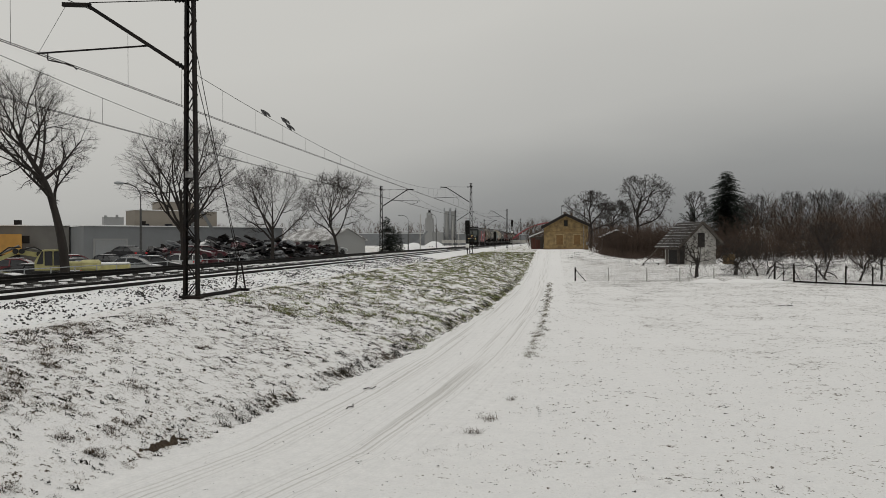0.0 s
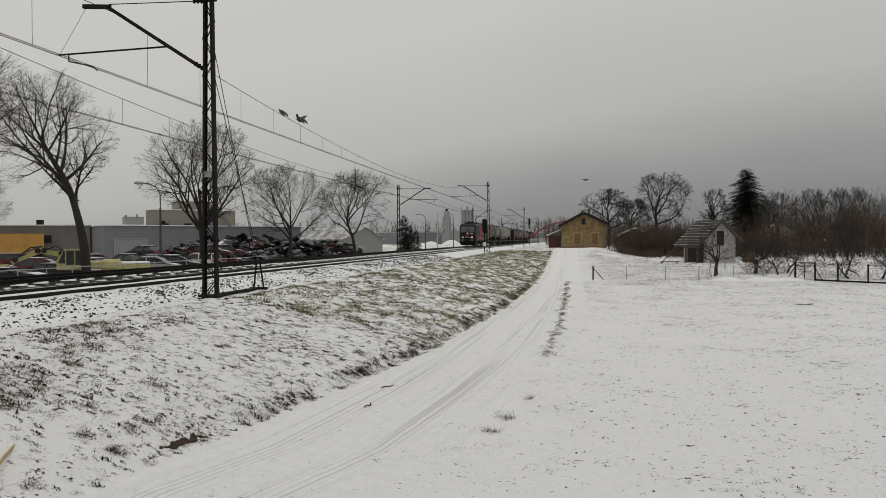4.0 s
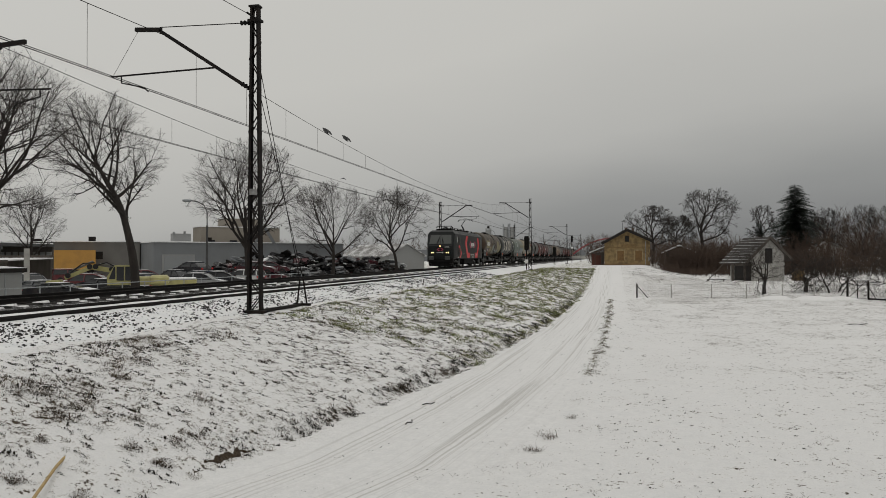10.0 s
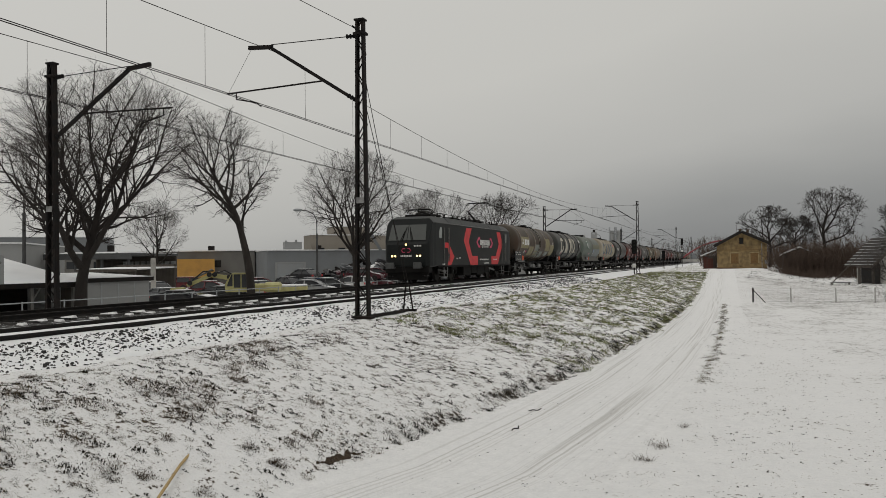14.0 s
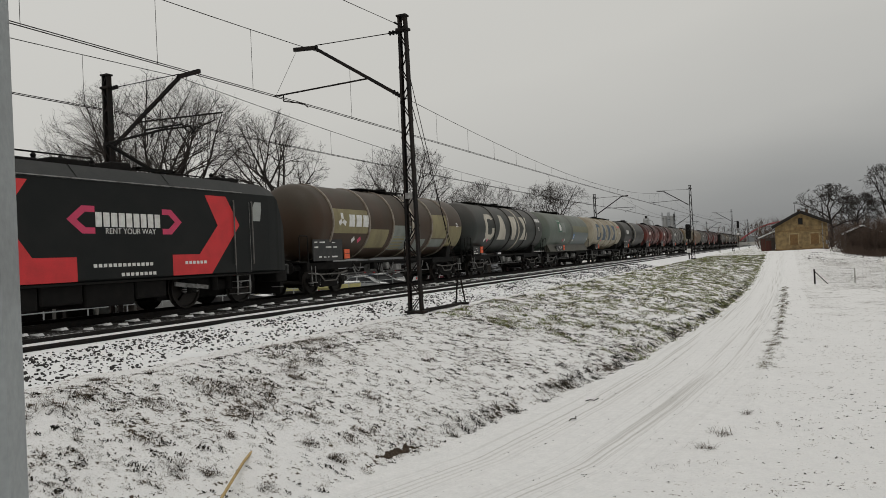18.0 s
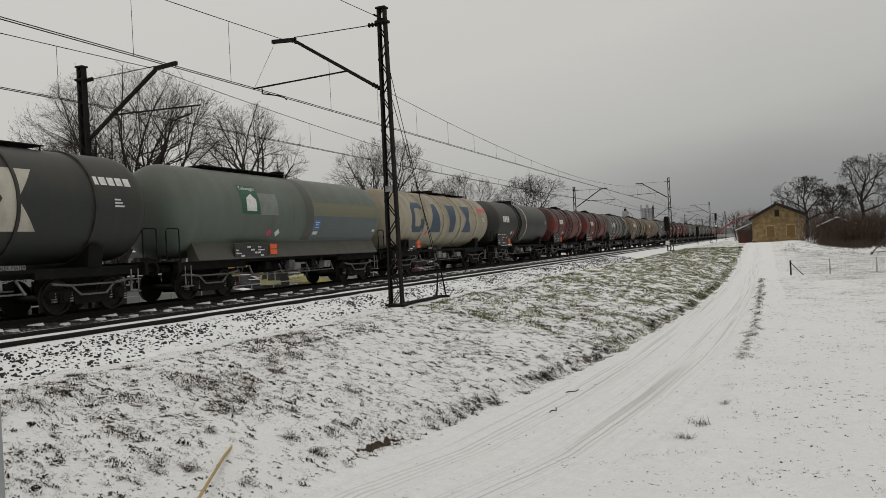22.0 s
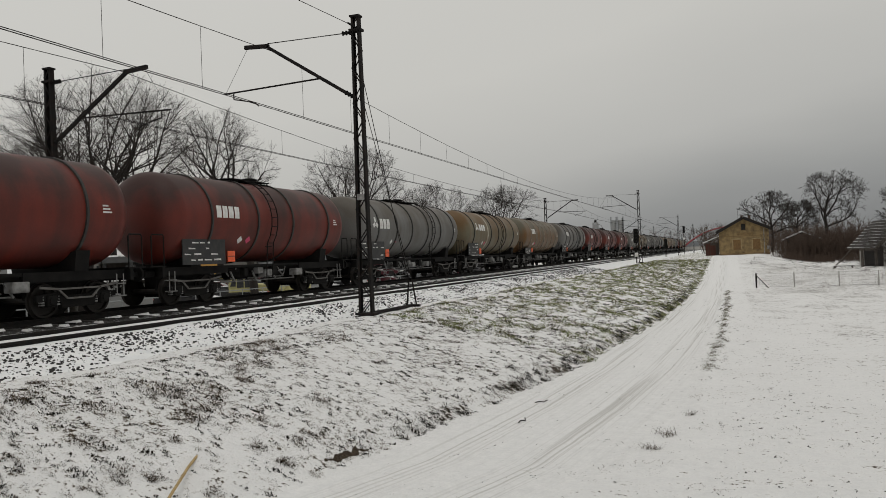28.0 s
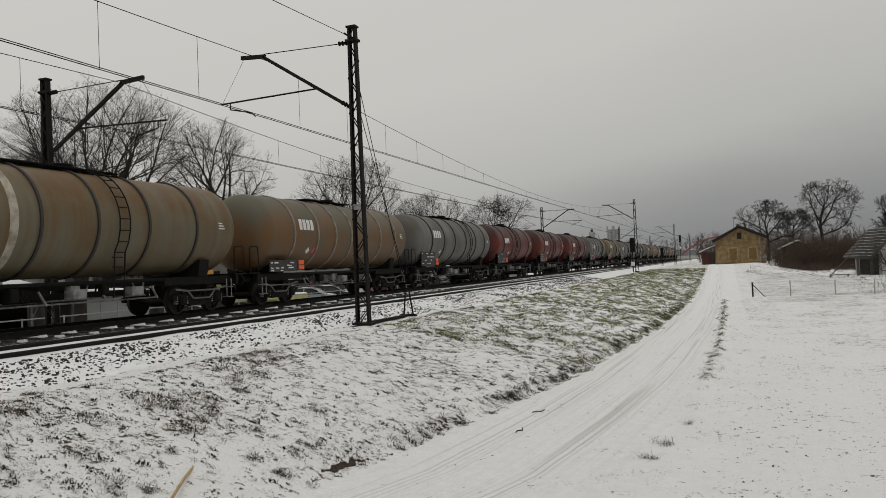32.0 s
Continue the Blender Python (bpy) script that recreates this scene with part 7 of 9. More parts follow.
def build_house():
    H = thing("station_house", (0, 144, -0.42), label="ochre plastered railway house with blocked windows and a dark snowy roof", category="house")
    gable = [(-1.4, -0.3), (6.75, -0.3), (6.75, 4.55), (2.65, 6.45), (-1.4, 4.25)]
    part("wall", prism(bmesh.new(), gable, "y", 0, 12), PLASTER, H)
    part("plinth", boxes((-1.5, 6.8, -0.05, 12.05, -0.3, 0.35)), PLASTER_DARK, H)
    for sgn, (xa, za), (xb, zb) in ((1, (2.65, 6.45), (6.75, 4.55)), (-1, (2.65, 6.45), (-1.4, 4.25))):
        dx, dz = xb - xa, zb - za
        l = math.hypot(dx, dz)
        ex, ez = xb + dx / l * 0.6, zb + dz / l * 0.6
        part("roof", prism(bmesh.new(), [(xa, za), (ex, ez), (ex, ez + 0.22), (xa, za + 0.25)], "y", -0.55, 12.5), ROOFDARK, H)
        bm = bmesh.new()
        beam(bm, (xa, -0.6, za + 0.1), (ex, -0.6, ez + 0.08), 0.5, 0.06, (0, 1, 0))
        part("bargeboard", bm, TARBOARD, H)
        for k in range(3):
            q = 0.2 + 0.33 * k
            bm = bmesh.new()
            beam(bm, (xa + dx * q, -0.5, za + dz * q - 0.08), (xa + dx * q, 0.02, za + dz * q - 0.08), 0.14)
            part("purlin", bm, WOODDARK, H)
    for x in (2.3, 3.6):
        c = part("chimney", boxes((x, x + 0.45, 3.0 if x < 3 else 5, 3.5 if x < 3 else 5.5, 5.6, 7.0)), BRICK, H)
        part("chimney_cap", boxes((x - 0.06, x + 0.51, 2.94 if x < 3 else 4.94, 3.56 if x < 3 else 5.56, 7.0, 7.1)), BRICK, c)
    bm = bmesh.new()
    tube(bm, (1.9, 3.2, 6.0), (1.9, 3.2, 8.0), 0.03, n=6)
    part("aerial", bm, STEEL, H)
    w = part("attic_window", boxes((2.3, 3.0, -0.03, 0.05, 4.4, 5.5)), DARKHOLE, H, "small dark attic window")
    part("frame", boxes((2.2, 2.3, -0.05, 0.06, 4.3, 5.6), (3.0, 3.1, -0.05, 0.06, 4.3, 5.6), (2.3, 3.0, -0.05, 0.06, 5.5, 5.6), (2.3, 3.0, -0.05, 0.06, 4.3, 4.4)), PLASTER_DARK, w)
    for x in (0.9, 4.1):
        b = part("blocked_window", boxes((x, x + 1.25, -0.04, 0.02, 1.0, 2.75)), BOARDED, H, "boarded-up window")
        part("sill", boxes((x - 0.1, x + 1.35, -0.12, 0.02, 0.88, 1.0)), PLASTER_DARK, b)
        part("surround", boxes((x - 0.14, x, -0.07, 0.02, 1.0, 2.95), (x + 1.25, x + 1.39, -0.07, 0.02, 1.0, 2.95), (x, x + 1.25, -0.07, 0.02, 2.75, 2.95)), TRIM, b)
    part("string_course", boxes((-1.45, 6.8, -0.06, 0.02, 3.3, 3.42)), PLASTER_DARK, H)
    part("sign_field", boxes((1.6, 4.2, -0.03, 0.0, 3.5, 3.95)), PLASTER_DARK, H)
    part("brick_base", boxes((-1.47, 6.82, -0.08, -0.051, -0.3, 0.12)), BRICK, H)
    part("meter_box", boxes((6.4, 6.75, -0.08, 0.0, 0.9, 1.5)), GALV, H)
    bm = bmesh.new()
    tube(bm, (5.95, -0.06, 0.1), (5.95, -0.06, 4.5), 0.05, n=8)
    part("downpipe", bm, GALV, H)
    A = thing("annex", (-1.5, 146, -0.42), label="lean-to annex with a snowy roof and red-brown boards", category="annex")
    part("wall", boxes((-2.3, -0.03, 0, 5, -0.3, 2.35)), WOODDARK, A)
    part("roof", prism(bmesh.new(), [(-2.75, 2.35), (0.05, 3.45), (0.05, 3.6), (-2.75, 2.5)], "y", -0.5, 5.4), ROOFSNOW, A)
    part("door", boxes((-1.5, -0.6, -0.05, 0.0, -0.2, 1.9)), REDWOOD, A)
    for k in range(3):
        part("board", boxes((-2.25 + k * 0.24, -2.05 + k * 0.24, -0.03, 0, -0.2, 2.2)), REDWOOD, A)
    return H


build_house()


def build_cottage():
    """The small unfinished garden house: block walls, dark tiled roof, open gable door."""
    C = thing("garden_house", (16.49, 97.4, -1.72), 17, label="unfinished grey block garden house with a steep dark tiled roof", category="small house")
    W_, D, E, P = 3.9, 6.0, 3.2, 5.15
    part("wall", prism(bmesh.new(), [(0, -0.3), (W_, -0.3), (W_, E), (W_ / 2, P), (0, E)], "y", 0, D), CONCRETE, C)
    half = math.hypot(W_ / 2, P - E)
    ux, uz = W_ / 2 / half, (P - E) / half
    for s in (-1, 1):
        ov = 1.7 if s < 0 else 1.15
        r = part("roof", prism(bmesh.new(), [(W_ / 2, P), (W_ / 2 + s * ux * (half + ov), P - uz * (half + ov)), (W_ / 2 + s * ux * (half + ov), P - uz * (half + ov) + 0.14), (W_ / 2, P + 0.14)], "y", -0.45, D + 0.4), WOODDARK, C)
        for k in range(9):
            a = k * (half + ov) / 9
            b = a + (half + ov) / 9 + 0.03
            pts = [(W_ / 2 + s * ux * a, P - uz * a + 0.15), (W_ / 2 + s * ux * b, P - uz * b + 0.15), (W_ / 2 + s * ux * b, P - uz * b + 0.24), (W_ / 2 + s * ux * a, P - uz * a + 0.18)]
            part("tile_course", prism(bmesh.new(), pts, "y", -0.5, D + 0.45), TILE, r)
            part("snow_line", prism(bmesh.new(), [(pts[1][0], pts[1][1] + 0.09), (pts[1][0], pts[1][1] + 0.12), (pts[1][0] - s * ux * 0.045, pts[1][1] + uz * 0.045 + 0.09)], "y", -0.45, D + 0.4), ROOFSNOW, r)
        bm = bmesh.new()
        beam(bm, (W_ / 2, -0.53, P + 0.1), (W_ / 2 + s * ux * (half + ov), -0.53, P - uz * (half + ov) + 0.1), 0.3, 0.05, (0, 1, 0))
        part("bargeboard", bm, WOODDARK, C)
    d = part("loft_door", boxes((W_ / 2 - 0.5, W_ / 2 + 0.45, -0.04, 0.05, 2.2, 3.95)), DARKHOLE, C, "open dark loft opening")
    part("frame", boxes((W_ / 2 - 0.58, W_ / 2 - 0.5, -0.06, 0.05, 2.2, 4.0), (W_ / 2 + 0.45, W_ / 2 + 0.53, -0.06, 0.05, 2.2, 4.0)), CONCRETE, d)
    part("ring_beam", boxes((-0.05, W_ + 0.05, -0.06, 0.0, 1.95, 2.15)), CONCRETE, C)
    for x in (-0.9, -2.4):
        part("porch_post", boxes((x, x + 0.22, 0.4, 0.62, -0.3, 2.0)), WOODDARK, C)
    # flat panel on the wall; the porch's inner shade is its colour
    part("porch_shade_panel", boxes((-0.05, 0.0, 0.5, 4.8, 0.0, 2.3)), DARKHOLE, C, "dark panel standing for the shade inside the porch")
    part("porch_beam", boxes((-2.6, 0, 0.35, 0.6, 1.85, 2.05)), WOODDARK, C)
    # low brick store beside it
    S = thing("tool_store", (21.4, 100, -1.72), label="low ochre store with a flat dark roof", category="shed")
    part("wall", boxes((0.2, 1.4, 0, 1.2, -0.2, 1.25)), PLASTER_DARK, S)
    part("roof", boxes((0.05, 1.55, -0.15, 1.35, 1.25, 1.35)), WOODDARK, S)
    L_ = thing("leaning_pole", (11.0, 96.0, -1.75), label="long thin pole leaning against the garden house", category="pole")
    bm = bmesh.new()
    tube(bm, (0, 0, 0), (3.9, 0.6, 4.2), 0.06, 0.04, n=6)
    part("shaft", bm, WOODDARK, L_)
    B_ = thing("garden_bench", (11.0, 95.6, -1.72), label="low plank bench with snow on it", category="bench")
    part("plank", boxes((0, 2.1, 0, 0.3, 0.22, 0.28)), WOODDARK, B_)
    part("snow", boxes((0.02, 2.08, 0.02, 0.28, 0.28, 0.33), bevel=0.015), ROOFSNOW, B_)
    for x_ in (0.1, 1.85):
        part("leg", boxes((x_, x_ + 0.14, 0.04, 0.26, -0.1, 0.22)), WOODDARK, B_)
    return C


build_cottage()
# hut half hidden in the bushes, and a roof seen through the thicket
for x, y, z, w, h, nm in ((8.4, 128, -0.9, 4.4, 2.9, "garden_hut"), (34.4, 146, -1.5, 6.0, 4.0, "far_house")):
    S = thing(nm, (x, y, z), label="small dark hut with a snow-edged roof among bushes" if w < 5 else "far house with a snowy roof behind bare trees", category="hut" if w < 5 else "house")
    part("wall", prism(bmesh.new(), [(0, -0.3), (w, -0.3), (w, h), (w / 2, h + w * 0.22), (0, h)], "y", 0, 5), WOODDARK if w < 5 else CONCRETE, S)
    for s in (-1, 1):
        e = w / 2 + 0.5
        part("roof", prism(bmesh.new(), [(w / 2, h + w * 0.22), (w / 2 + s * e, h - 0.5 * 0.44), (w / 2 + s * e, h - 0.5 * 0.44 + 0.18), (w / 2, h + w * 0.22 + 0.18)], "y", -0.4, 5.4), ROOFDARK, S)

# ---- fence across the field ----
WIRE = paint("thin grey fence wire", (0.36, 0.36, 0.36), 0.6, 0.1, (0.15, 0.14, 0.13), 0.5, 3, 0)
POSTPALE = paint("pale concrete fence post", (0.42, 0.41, 0.39), 0.9, 0, (0.2, 0.19, 0.17), 0.6, 5)
FENCE = [(1.73, 56.7), (4.1, 56.6), (6.85, 56.8), (9.2, 57.0), (11.6, 57.2), (13.7, 57.4), (15.7, 57.0), (16.95, 56.7), (18.0, 55.4), (19.4, 54.0), (20.6, 52.8), (22.3, 51.6), (24.2, 50.3), (26.2, 49.2), (28.5, 48.0), (31, 46.6), (34, 45)]


def build_fence():
    F = thing("wire_fence", label="low wire mesh fence on posts across the snowy field", category="fence")
    for k, (x, y) in enumerate(FENCE):
        z = ground_z(x, y)
        dark = k in (0,) or k > 5
        bm = bmesh.new()
        beam(bm, (x, y, z - 0.2), (x, y, z + (1.02 if k < 6 else 1.25)), 0.06 if not dark else 0.075)
        part("post", bm, STEEL if dark else POSTPALE, F, "dark steel post" if dark else "")
    for (x, y), (u, v) in zip(FENCE, FENCE[1:]):
        if (x, y) == (15.7, 57.0):
            continue
        bm = bmesh.new()
        za, zb = ground_z(x, y), ground_z(u, v)
        n = 12
        for k in range(7):
            h = 0.08 + k * 0.15
            tube(bm, (x, y, za + h), (u, v, zb + h), 0.003 if 0 < k < 6 else 0.006, n=3, caps=False)
        for k in range(n):
            a = Vector((x, y, za)).lerp(Vector((u, v, zb)), k / n)
            tube(bm, a + Vector((0, 0, 0.08)), a + Vector((0, 0, 0.98)), 0.003, n=3, caps=False)
        tagged(part("mesh_panel", bm, WIRE, F), kind="stuff")
        if x > 16:
            bm = bmesh.new()
            beam(bm, (x, y, za + 0.08), (u, v, zb + 0.08), 0.05, 0.11)
            part("bottom_rail", bm, STEEL, F)
            bm = bmesh.new()
            tube(bm, (x, y, za + 1.2), (u, v, zb + 1.2), 0.012, n=5)
            part("top_rail", bm, STEEL, F)
    x, y = FENCE[0]
    bm = bmesh.new()
    beam(bm, (x + 0.02, y, ground_z(x, y) + 0.85), (x + 0.85, y - 0.1, ground_z(x, y) - 0.1), 0.05)
    part("brace", bm, STEEL, F)
    G = thing("field_gate", (15.75, 56.95, ground_z(15.7, 57)), -12, label="dark steel field gate with braces", category="gate")
    bm = bmesh.new()
    for a, b in (((0, 0, 0.05), (0, 0, 1.35)), ((1.17, 0, 0.05), (1.17, 0, 1.35)), ((0, 0, 1.3), (1.1, 0, 1.3)), ((0, 0, 0.12), (1.1, 0, 0.12)), ((0, 0, 0.12), (1.1, 0, 1.3)), ((0.55, 0, 0.1), (0.55, 0, 1.3))):
        beam(bm, a, b, 0.036)
    part("gate_frame", bm, STEEL, G)
    for x0, x1 in ((0, -0.6), (1.1, 1.7)):
        bm = bmesh.new()
        beam(bm, (x0, 0, 1.1), (x1, 0.05, 0.0), 0.05)
        part("brace", bm, STEEL, G)


build_fence()
for x, y, s in ((10.9, 56.0, 1.3), (13.4, 56.2, 1.5), (15.2, 56.3, 1.1)):
    bm = bmesh.new()
    lathe(bm, [(-0.3, s), (0.0, s * 0.95), (0.14, s * 0.7), (0.24, s * 0.35), (0.27, 0.05)], "z", 20)
    for v in bm.verts:
        v.co *= 1 + 0.22 * noise.noise((v.co.x * 1.2 + x, v.co.y * 1.2, v.co.z))
    p = tagged(part("snowy_mound", bm, SNOW, smooth=True), "low heap of earth covered with snow", "snow heap", "snow heaps")
    p.matrix_basis = pose(x, y, ground_z(x, y))

# ---- the scrapyard and works beyond the tracks ----
WALLGREY = paint("grey blue rendered wall", (0.18, 0.19, 0.20), 0.9, 0, (0.15, 0.155, 0.16), 0.6, 0.5, 0.1)
WALLPALE = paint("pale sheet metal wall", (0.27, 0.275, 0.275), 0.7, 0.1, (0.25, 0.25, 0.24), 0.5, 0.5, 0.1)
WALLDULL = paint("dull brown grey render", (0.15, 0.145, 0.135), 0.9, 0, (0.1, 0.095, 0.09), 0.6, 0.5, 0.1)
WALLBEIGE = paint("beige rendered wall", (0.25, 0.225, 0.19), 0.9, 0, (0.22, 0.19, 0.16), 0.6, 0.6, 0.2)
YELLOWPAINT = paint("worn yellow machine paint", (0.46, 0.43, 0.19), 0.55, 0, (0.25, 0.21, 0.09), 0.6, 2)
ORANGEWALL = paint("ochre orange container", (0.50, 0.27, 0.06), 0.6, 0.1, (0.3, 0.16, 0.05), 0.5, 1)
CARGLASS = paint("dark car glass", (0.02, 0.022, 0.025), 0.1, 0, (0.04, 0.04, 0.04), 0.3, 2, 0)
TYRE = paint("black tyre", (0.02, 0.02, 0.02), 0.9, 0, (0.04, 0.04, 0.04), 0.4, 4)


def at_az(deg, slant):
    a = radians(deg)
    return -math.sin(a) * slant, math.cos(a) * slant


def block(name, az0, az1, s0, s1, z0, z1, depth, mat, label, cat, roof=True):
    """A flat-roofed building whose front runs between two bearings."""
    (xa, ya), (xb, yb) = at_az(az0, s0), at_az(az1, s1)
    l = math.hypot(xb - xa, yb - ya)
    B = thing(name, (xa, ya, z0), math.degrees(math.atan2(yb - ya, xb - xa)), label=label, category=cat)
    part("wall", boxes((0, l, 0, depth, -0.5, z1 - z0)), mat, B)
    if roof:
        part("roof", boxes((-0.15, l + 0.15, -0.15, depth + 0.15, z1 - z0, z1 - z0 + 0.12)), ROOFSNOW, B)
    return B, l


B, l = block("workshop", 33.3, 20.0, 104, 112, -1.6, 3.15, 20, WALLGREY, "long grey-blue workshop with a roller door", "workshop")
ROLLER = paint("grey roller door", (0.25, 0.265, 0.275), 0.7, 0, (0.25, 0.25, 0.25), 0.5, 1)
d = part("roller_door", boxes((1.3, 4.9, -0.06, 0.0, -0.3, 3.0)), ROLLER, B, "closed grey roller door")
for k in range(8):
    part("slat", boxes((1.35, 4.85, -0.085, -0.06, -0.2 + k * 0.4, 0.15 + k * 0.4)), ROLLER, d)
part("door_frame", boxes((1.05, 1.28, -0.1, 0.0, -0.3, 3.2), (4.92, 5.15, -0.1, 0.0, -0.3, 3.2), (1.28, 4.92, -0.1, 0.0, 3.02, 3.2)), WALLPALE, d)
part("chimney", boxes((3.0, 5.4, 3, 4.2, 5.0, 6.0), (3.0, 3.3, 2.9, 3.0, 6.0, 6.2), (4.4, 4.7, 2.9, 3.0, 6.0, 6.3)), WALLPALE, B, "pale rooftop fan casing")
part("vent", boxes((7.4, 7.9, 2, 2.5, 5.0, 5.5)), STEEL, B)
B, l = block("tall_block", 30.1, 24.6, 128, 132, -1.6, 6.1, 5, WALLBEIGE, "beige rendered block with a stepped roof above the workshop", "building")
part("penthouse", boxes((4.0, 9.6, 0.8, 4.5, 7.6, 9.2)), WALLBEIGE, B)
part("penthouse_roof", boxes((3.8, 9.8, 0.6, 4.7, 9.2, 9.4)), ROOFSNOW, B)
for k in range(3):
    w = part("window", boxes((1.0 + k * 3.6, 2.2 + k * 3.6, -0.04, 0.02, 4.4, 5.6)), CARGLASS, B)
B, l = block("low_hall", 52, 34.2, 130, 112, -1.6, 3.3, 18, WALLDULL, "long low hall with a snowy roof", "hall")
for k in range(9):
    part("window", boxes((2 + k * 4, 4.6 + k * 4, -0.05, 0.02, 2.6, 3.6)), CARGLASS, B)
for k in range(5):
    part("roof_vent", boxes((4 + k * 7.5, 4.7 + k * 7.5 + 0.3 * (k % 2), 2, 2.8, 5.0, 5.4 + 0.3 * (k % 3))), STEEL, B)
B, l = block("far_hall", 60, 44, 190, 180, -1.5, 7.6, 25, WALLGREY, "tall grey hall far behind the yard", "hall")
B, l = block("white_hall", 62, 49.2, 92, 84, -1.6, 3.6, 16, WALLPALE, "white hall with a snowy roof", "hall")
B, l = block("container", 39.75, 37.0, 112, 112, 0.1, 2.2, 2.4, ORANGEWALL, "ochre steel container set on blocks", "container", False)
for k in range(10):
    part("rib", boxes((0.2 + k * 0.5, 0.34 + k * 0.5, -0.04, 0.0, 0.05, 2.05)), ORANGEWALL, B)
part("support", boxes((0.1, 5.2, 0.1, 2.3, -1.6, -0.01)), STEEL, B)


SHEDROOF = snowy("grey sheet roof under patchy snow", (0.16, 0.155, 0.15), cover=0.38, sharp=0.16, scale=0.5, fine=3, rgb2=(0.2, 0.19, 0.185))


# pale metal shed with a gable end
def build_metal_shed():
    S = thing("metal_shed", (*at_az(13.9, 140), -1.4), 118, label="pale metal shed with a snowy saddle roof", category="shed")
    part("wall", prism(bmesh.new(), [(0, -0.4), (7.6, -0.4), (7.6, 2.9), (3.8, 4.9), (0, 2.9)], "y", 0, 0.25), WALLPALE, S)
    part("side_wall", boxes((0.0, 0.25, 0.25, 20, -0.4, 2.9), (7.35, 7.6, 0.25, 20, -0.4, 2.9), (0.25, 7.35, 19.75, 20, -0.4, 2.9)), WALLPALE, S)
    for s in (-1, 1):
        part("roof", prism(bmesh.new(), [(3.8, 5.0), (3.8 + s * 4.2, 2.68), (3.8 + s * 4.2, 2.84), (3.8, 5.16)], "y", -0.3, 20.3), SHEDROOF, S)
    return S


ms = build_metal_shed()
ms.matrix_basis = pose(-40.4, 136, -1.4, 0, 0, 45)


def build_car(at, rz, colour, label, long=4.2, high=1.42, estate=False, stack=False):
    C = thing("car", at, rz, label=label, category="car", group="cars in the yard")
    w = 0.83
    bm = bmesh.new()
    prism(bm, [(0.08, 0.3), (long - 0.12, 0.3), (long, 0.44), (long - 0.03, 0.64), (long - 0.4, 0.8), (long * 0.71, 0.92), (0.16, 0.94), (0.02, 0.8), (-0.03, 0.5)], "y", -w, w)
    bmesh.ops.bevel(bm, geom=list(bm.edges), offset=0.06, segments=2, affect="EDGES")
    part("body", bm, colour, C, smooth=False)
    bm = bmesh.new()
    rear = 0.02 if estate else 0.35
    low = [(rear, 0.92), (long * 0.74, 0.92), (long * 0.615, high - 0.13), (long * 0.52, high), (rear + (0.3 if estate else 0.8), high), (rear + (0.12 if estate else 0.5), high - 0.1)]
    A = [bm.verts.new((x, -w + 0.03 + (0.14 if z > 1 else 0), z)) for x, z in low]
    B_ = [bm.verts.new((x, w - 0.03 - (0.14 if z > 1 else 0), z)) for x, z in low]
    for k in range(6):
        bm.faces.new((A[k], A[(k + 1) % 6], B_[(k + 1) % 6], B_[k]))
    bm.faces.new(A[::-1])
    bm.faces.new(B_)
    bmesh.ops.recalc_face_normals(bm, faces=bm.faces)
    part("cabin", bm, CARGLASS, C, "dark windows")
    bm = bmesh.new()
    xm0, xm1 = rear + (0.25 if estate else 0.75), long * 0.53
    box(bm, xm0, xm1, -w + 0.15, w - 0.15, high - 0.02, high + 0.05)
    part("roof", bm, colour, C)
    for s in (-1, 1):
        for a, b in ((low[0], low[5]), (low[1], low[2]), (low[2], low[3]), ((long * 0.36, 0.92), (long * 0.37, high))):
            bm = bmesh.new()
            beam(bm, (a[0], s * (w - 0.02), a[1]), (b[0], s * (w - 0.16), b[1]), 0.09, 0.05)
            part("pillar", bm, colour, C)
    part("roof_snow", boxes((xm0 + 0.2, xm1 - 0.1, -w + 0.26, w - 0.26, high + 0.05, high + 0.085), bevel=0.015), ROOFSNOW, C, "snow on the roof")
    part("bonnet_snow", prism(bmesh.new(), [(long * 0.76, 0.885), (long - 0.42, 0.80), (long - 0.42, 0.83), (long * 0.76, 0.92)], "y", -w + 0.2, w - 0.2), ROOFSNOW, C, "snow on the bonnet")
    for x in (long * 0.18, long * 0.82):
        for s in (-1, 1):
            bm = bmesh.new()
            lathe(bm, [(s * (w - 0.16), 0.30), (s * (w - 0.14), 0.32), (s * (w + 0.0), 0.32), (s * (w + 0.02), 0.28), (s * (w + 0.01), 0.18), (s * (w - 0.01), 0.05)], "y", 16, (x, 0, 0.32))
            part("wheel", bm, TYRE, C)
    for s in (-1, 1):
        part("headlight", boxes((long - 0.03, long + 0.015, s * 0.62 - 0.14, s * 0.62 + 0.14, 0.62, 0.76)), WALLPALE, C)
        part("tail_light", boxes((-0.05, 0.0, s * 0.68 - 0.1, s * 0.68 + 0.1, 0.66, 0.84)), RED, C)
    return C


def coat(name, rgb):
    return paint("car paint " + name, rgb, 0.3, 0.0, (0.1, 0.09, 0.08), 0.4, 2, 0.02)


